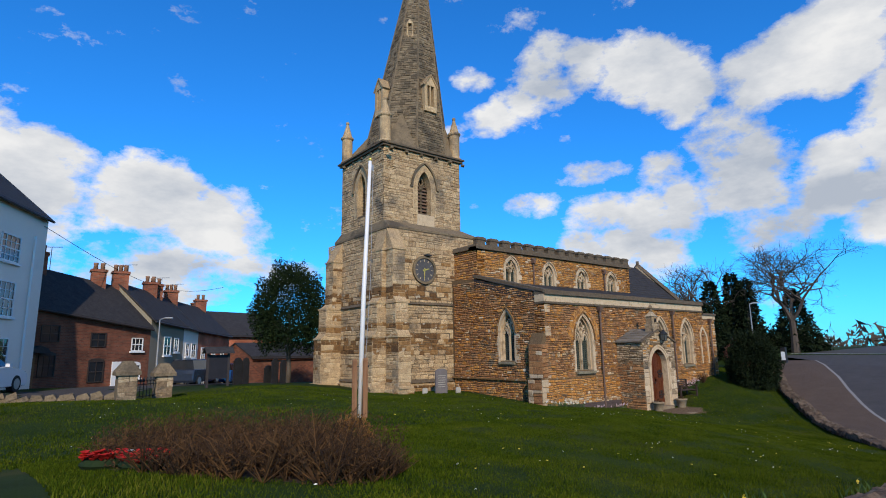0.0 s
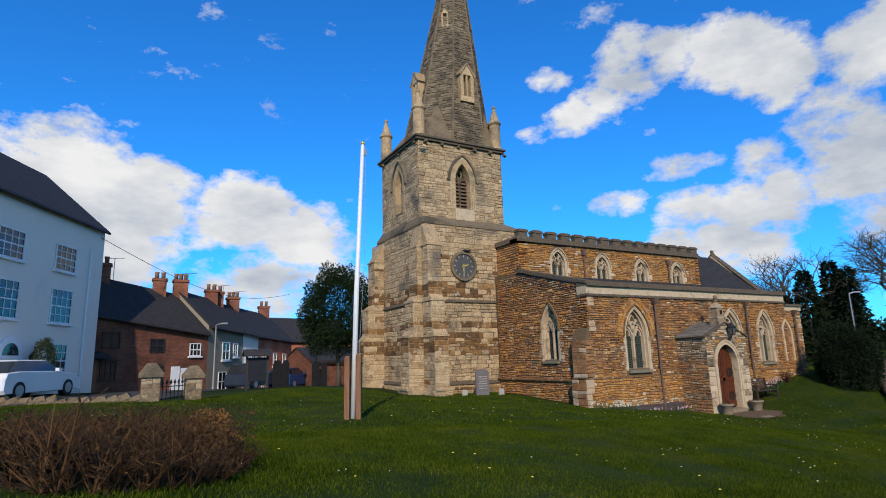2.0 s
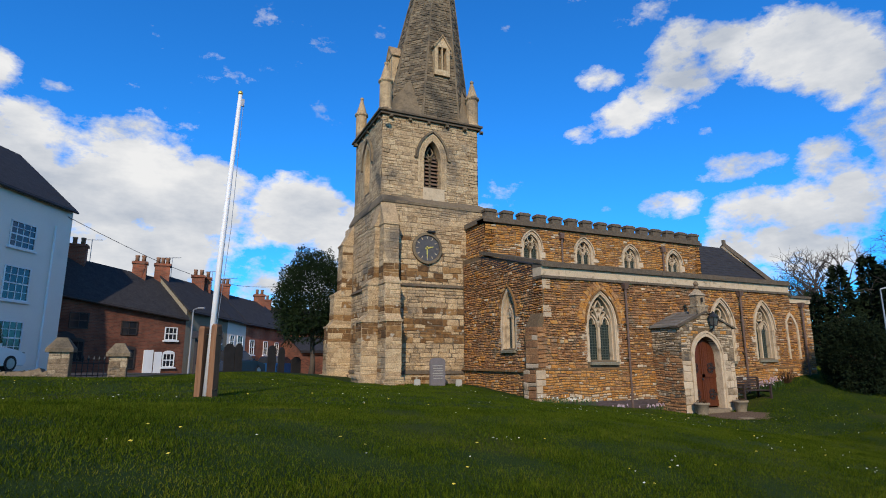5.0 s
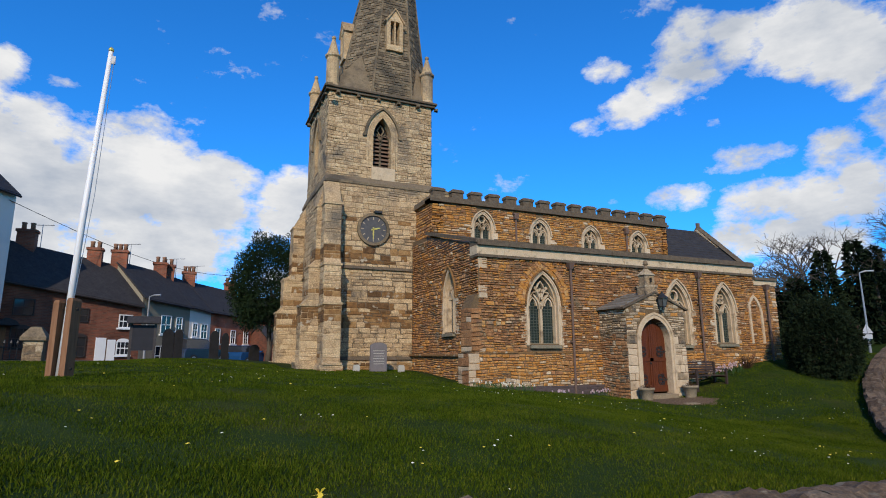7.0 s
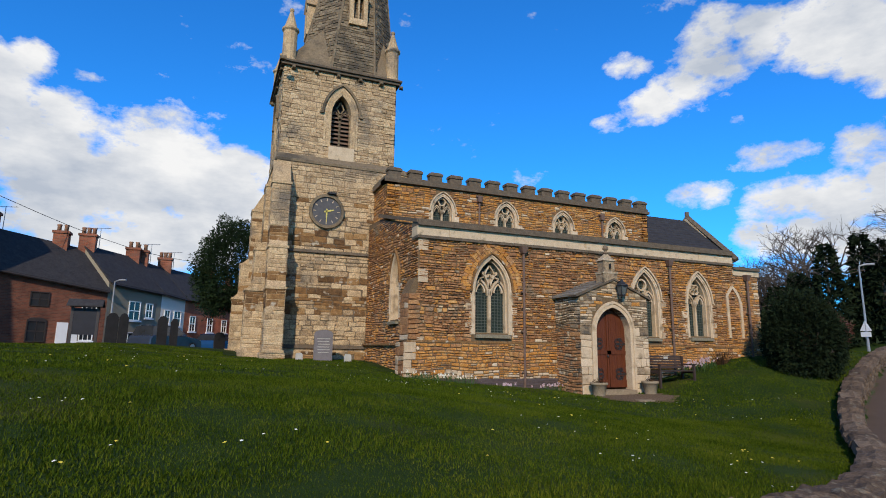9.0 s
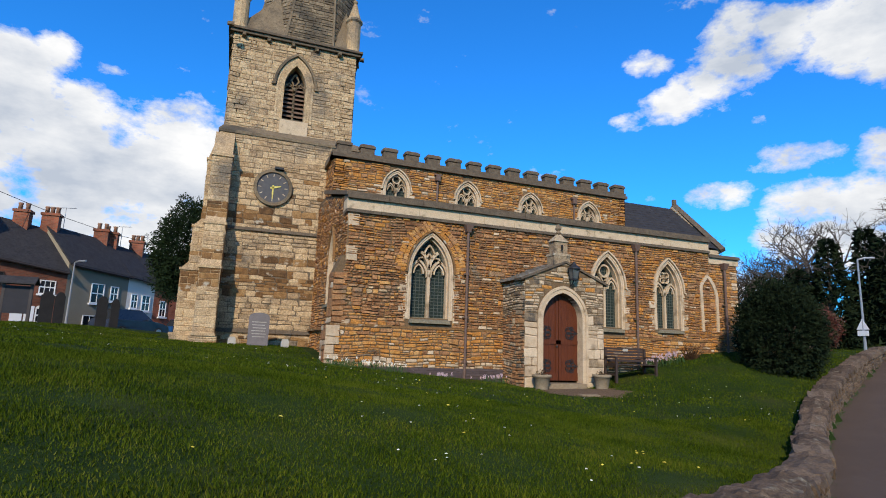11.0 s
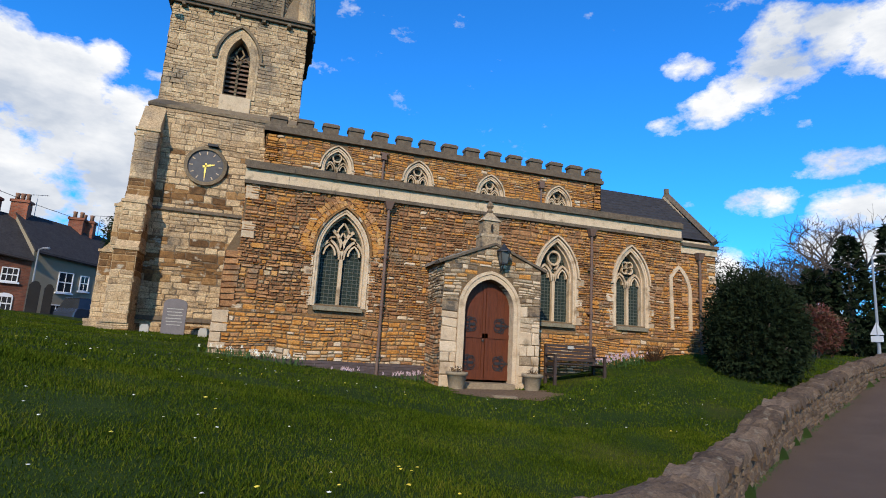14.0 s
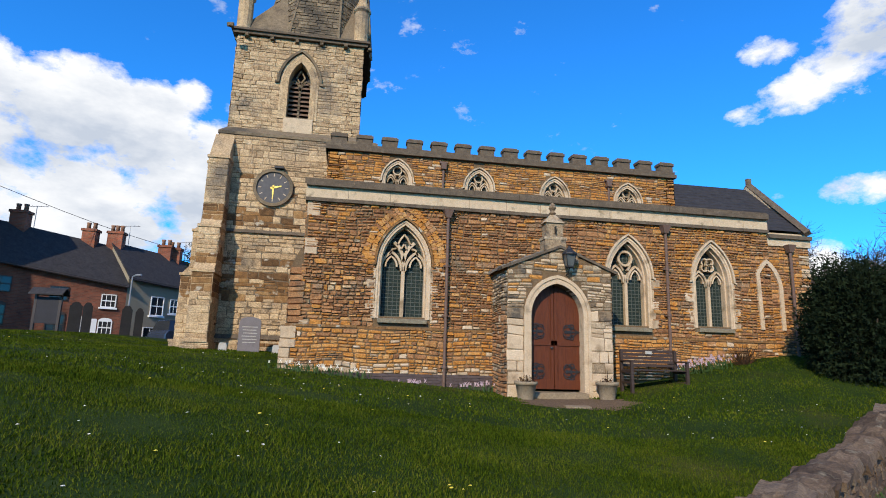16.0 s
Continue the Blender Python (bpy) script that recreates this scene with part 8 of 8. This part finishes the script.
# ---- parked cars ----
def car(label, at, heading, paint, length=4.3, high=1.45, est=False):
    c = thing("car", label, "car", "parked cars")
    m = Matrix.Translation(at) @ Matrix.Rotation(heading, 4, "Z")
    L2, W2 = length / 2, 0.88
    prof = [(-L2, 0.35), (-L2 + 0.03, 0.75), (-L2 + 0.15, 0.95), (-L2 + (0.25 if est else 0.75), 1.0), (L2 - 1.25, 0.98), (L2 - 0.4, 0.85), (L2 - 0.05, 0.68), (L2, 0.38), (L2 - 0.1, 0.22), (-L2 + 0.1, 0.22)]
    g = Geo()
    n = len(prof)
    for k, (y, inset) in enumerate(((-W2, 0.06), (-W2 + 0.06, 0.0), (W2 - 0.06, 0.0), (W2, 0.06))):
        for x, z in prof:
            g.v.append(tuple(m @ Vector((x * (1 - inset * 0.3), y, 0.6 + (z - 0.6) * (1 - inset)))))
    for k in range(3):
        for i in range(n):
            g.f.append((k * n + i, k * n + (i + 1) % n, (k + 1) * n + (i + 1) % n, (k + 1) * n + i))
    g.f += [tuple(range(n)), tuple(range(4 * n - 1, 3 * n - 1, -1))]
    part("body", g, paint, c, "", False)
    b0, b1 = (-L2 + 0.25, L2 - 1.2)
    t0, t1 = (-L2 + (0.4 if est else 0.95), L2 - 1.95)
    g = Geo()
    g.prism([tuple(m @ Vector(p)) for p in ((b0, -0.8, 0.97), (b1, -0.8, 0.97), (b1, 0.8, 0.97), (b0, 0.8, 0.97))], [tuple(m @ Vector(p)) for p in ((t0, -0.62, high - 0.04), (t1, -0.62, high - 0.04), (t1, 0.62, high - 0.04), (t0, 0.62, high - 0.04))])
    part("glasshouse", g, M_HGLASS, c, "dark glazed cabin")
    g = Geo()
    g.prism([tuple(m @ Vector(p)) for p in ((t0 - 0.04, -0.64, high - 0.05), (t1 + 0.04, -0.64, high - 0.05), (t1 + 0.04, 0.64, high - 0.05), (t0 - 0.04, 0.64, high - 0.05))], [tuple(m @ Vector(p)) for p in ((t0 + 0.1, -0.52, high), (t1 - 0.1, -0.52, high), (t1 - 0.1, 0.52, high), (t0 + 0.1, 0.52, high))])
    part("roof", g, paint, c)
    for sx in (-L2 + 0.8, L2 - 0.85):
        for sy in (-1, 1):
            g = Geo()
            g.tube([m @ Vector((sx, sy * 0.68, 0.32)), m @ Vector((sx, sy * 0.90, 0.32))], 0.32, 18)
            wh = part("wheel", g, M_TYRE, c, "black tyre")
            g = Geo()
            g.tube([m @ Vector((sx, sy * 0.89, 0.32)), m @ Vector((sx, sy * 0.915, 0.32))], 0.21, 12)
            part("rim", g, M_RIM, wh, "alloy rim")
    for sy in (-1, 1):
        g = Geo()
        g.box(L2 - 0.35, L2 - 0.06, min(sy * 0.5, sy * 0.8), max(sy * 0.5, sy * 0.8), 0.62, 0.78, m)
        part("headlight", g, M_LAMPGL, c)
        g = Geo()
        g.box(L2 - 1.75, L2 - 1.55, min(sy * 0.88, sy * 1.03), max(sy * 0.88, sy * 1.03), 0.98, 1.1, m)
        part("mirror", g, paint, c)


hd = math.atan2(0.898, 0.44)
car("white saloon car parked before the white house", (-18.75, 10.55, 0.88), hd, M_CARW, 4.5, 1.42)
car("dark blue estate car parked in the street", (-8.0, 22.3, 0.34), math.atan2(3, 2.5), M_CARD, 4.2, 1.6, True)
car("bright blue hatchback parked in the street", (-4.7, 26.0, 0.13), math.atan2(3, 2.5), M_CARB, 3.9, 1.45, True)
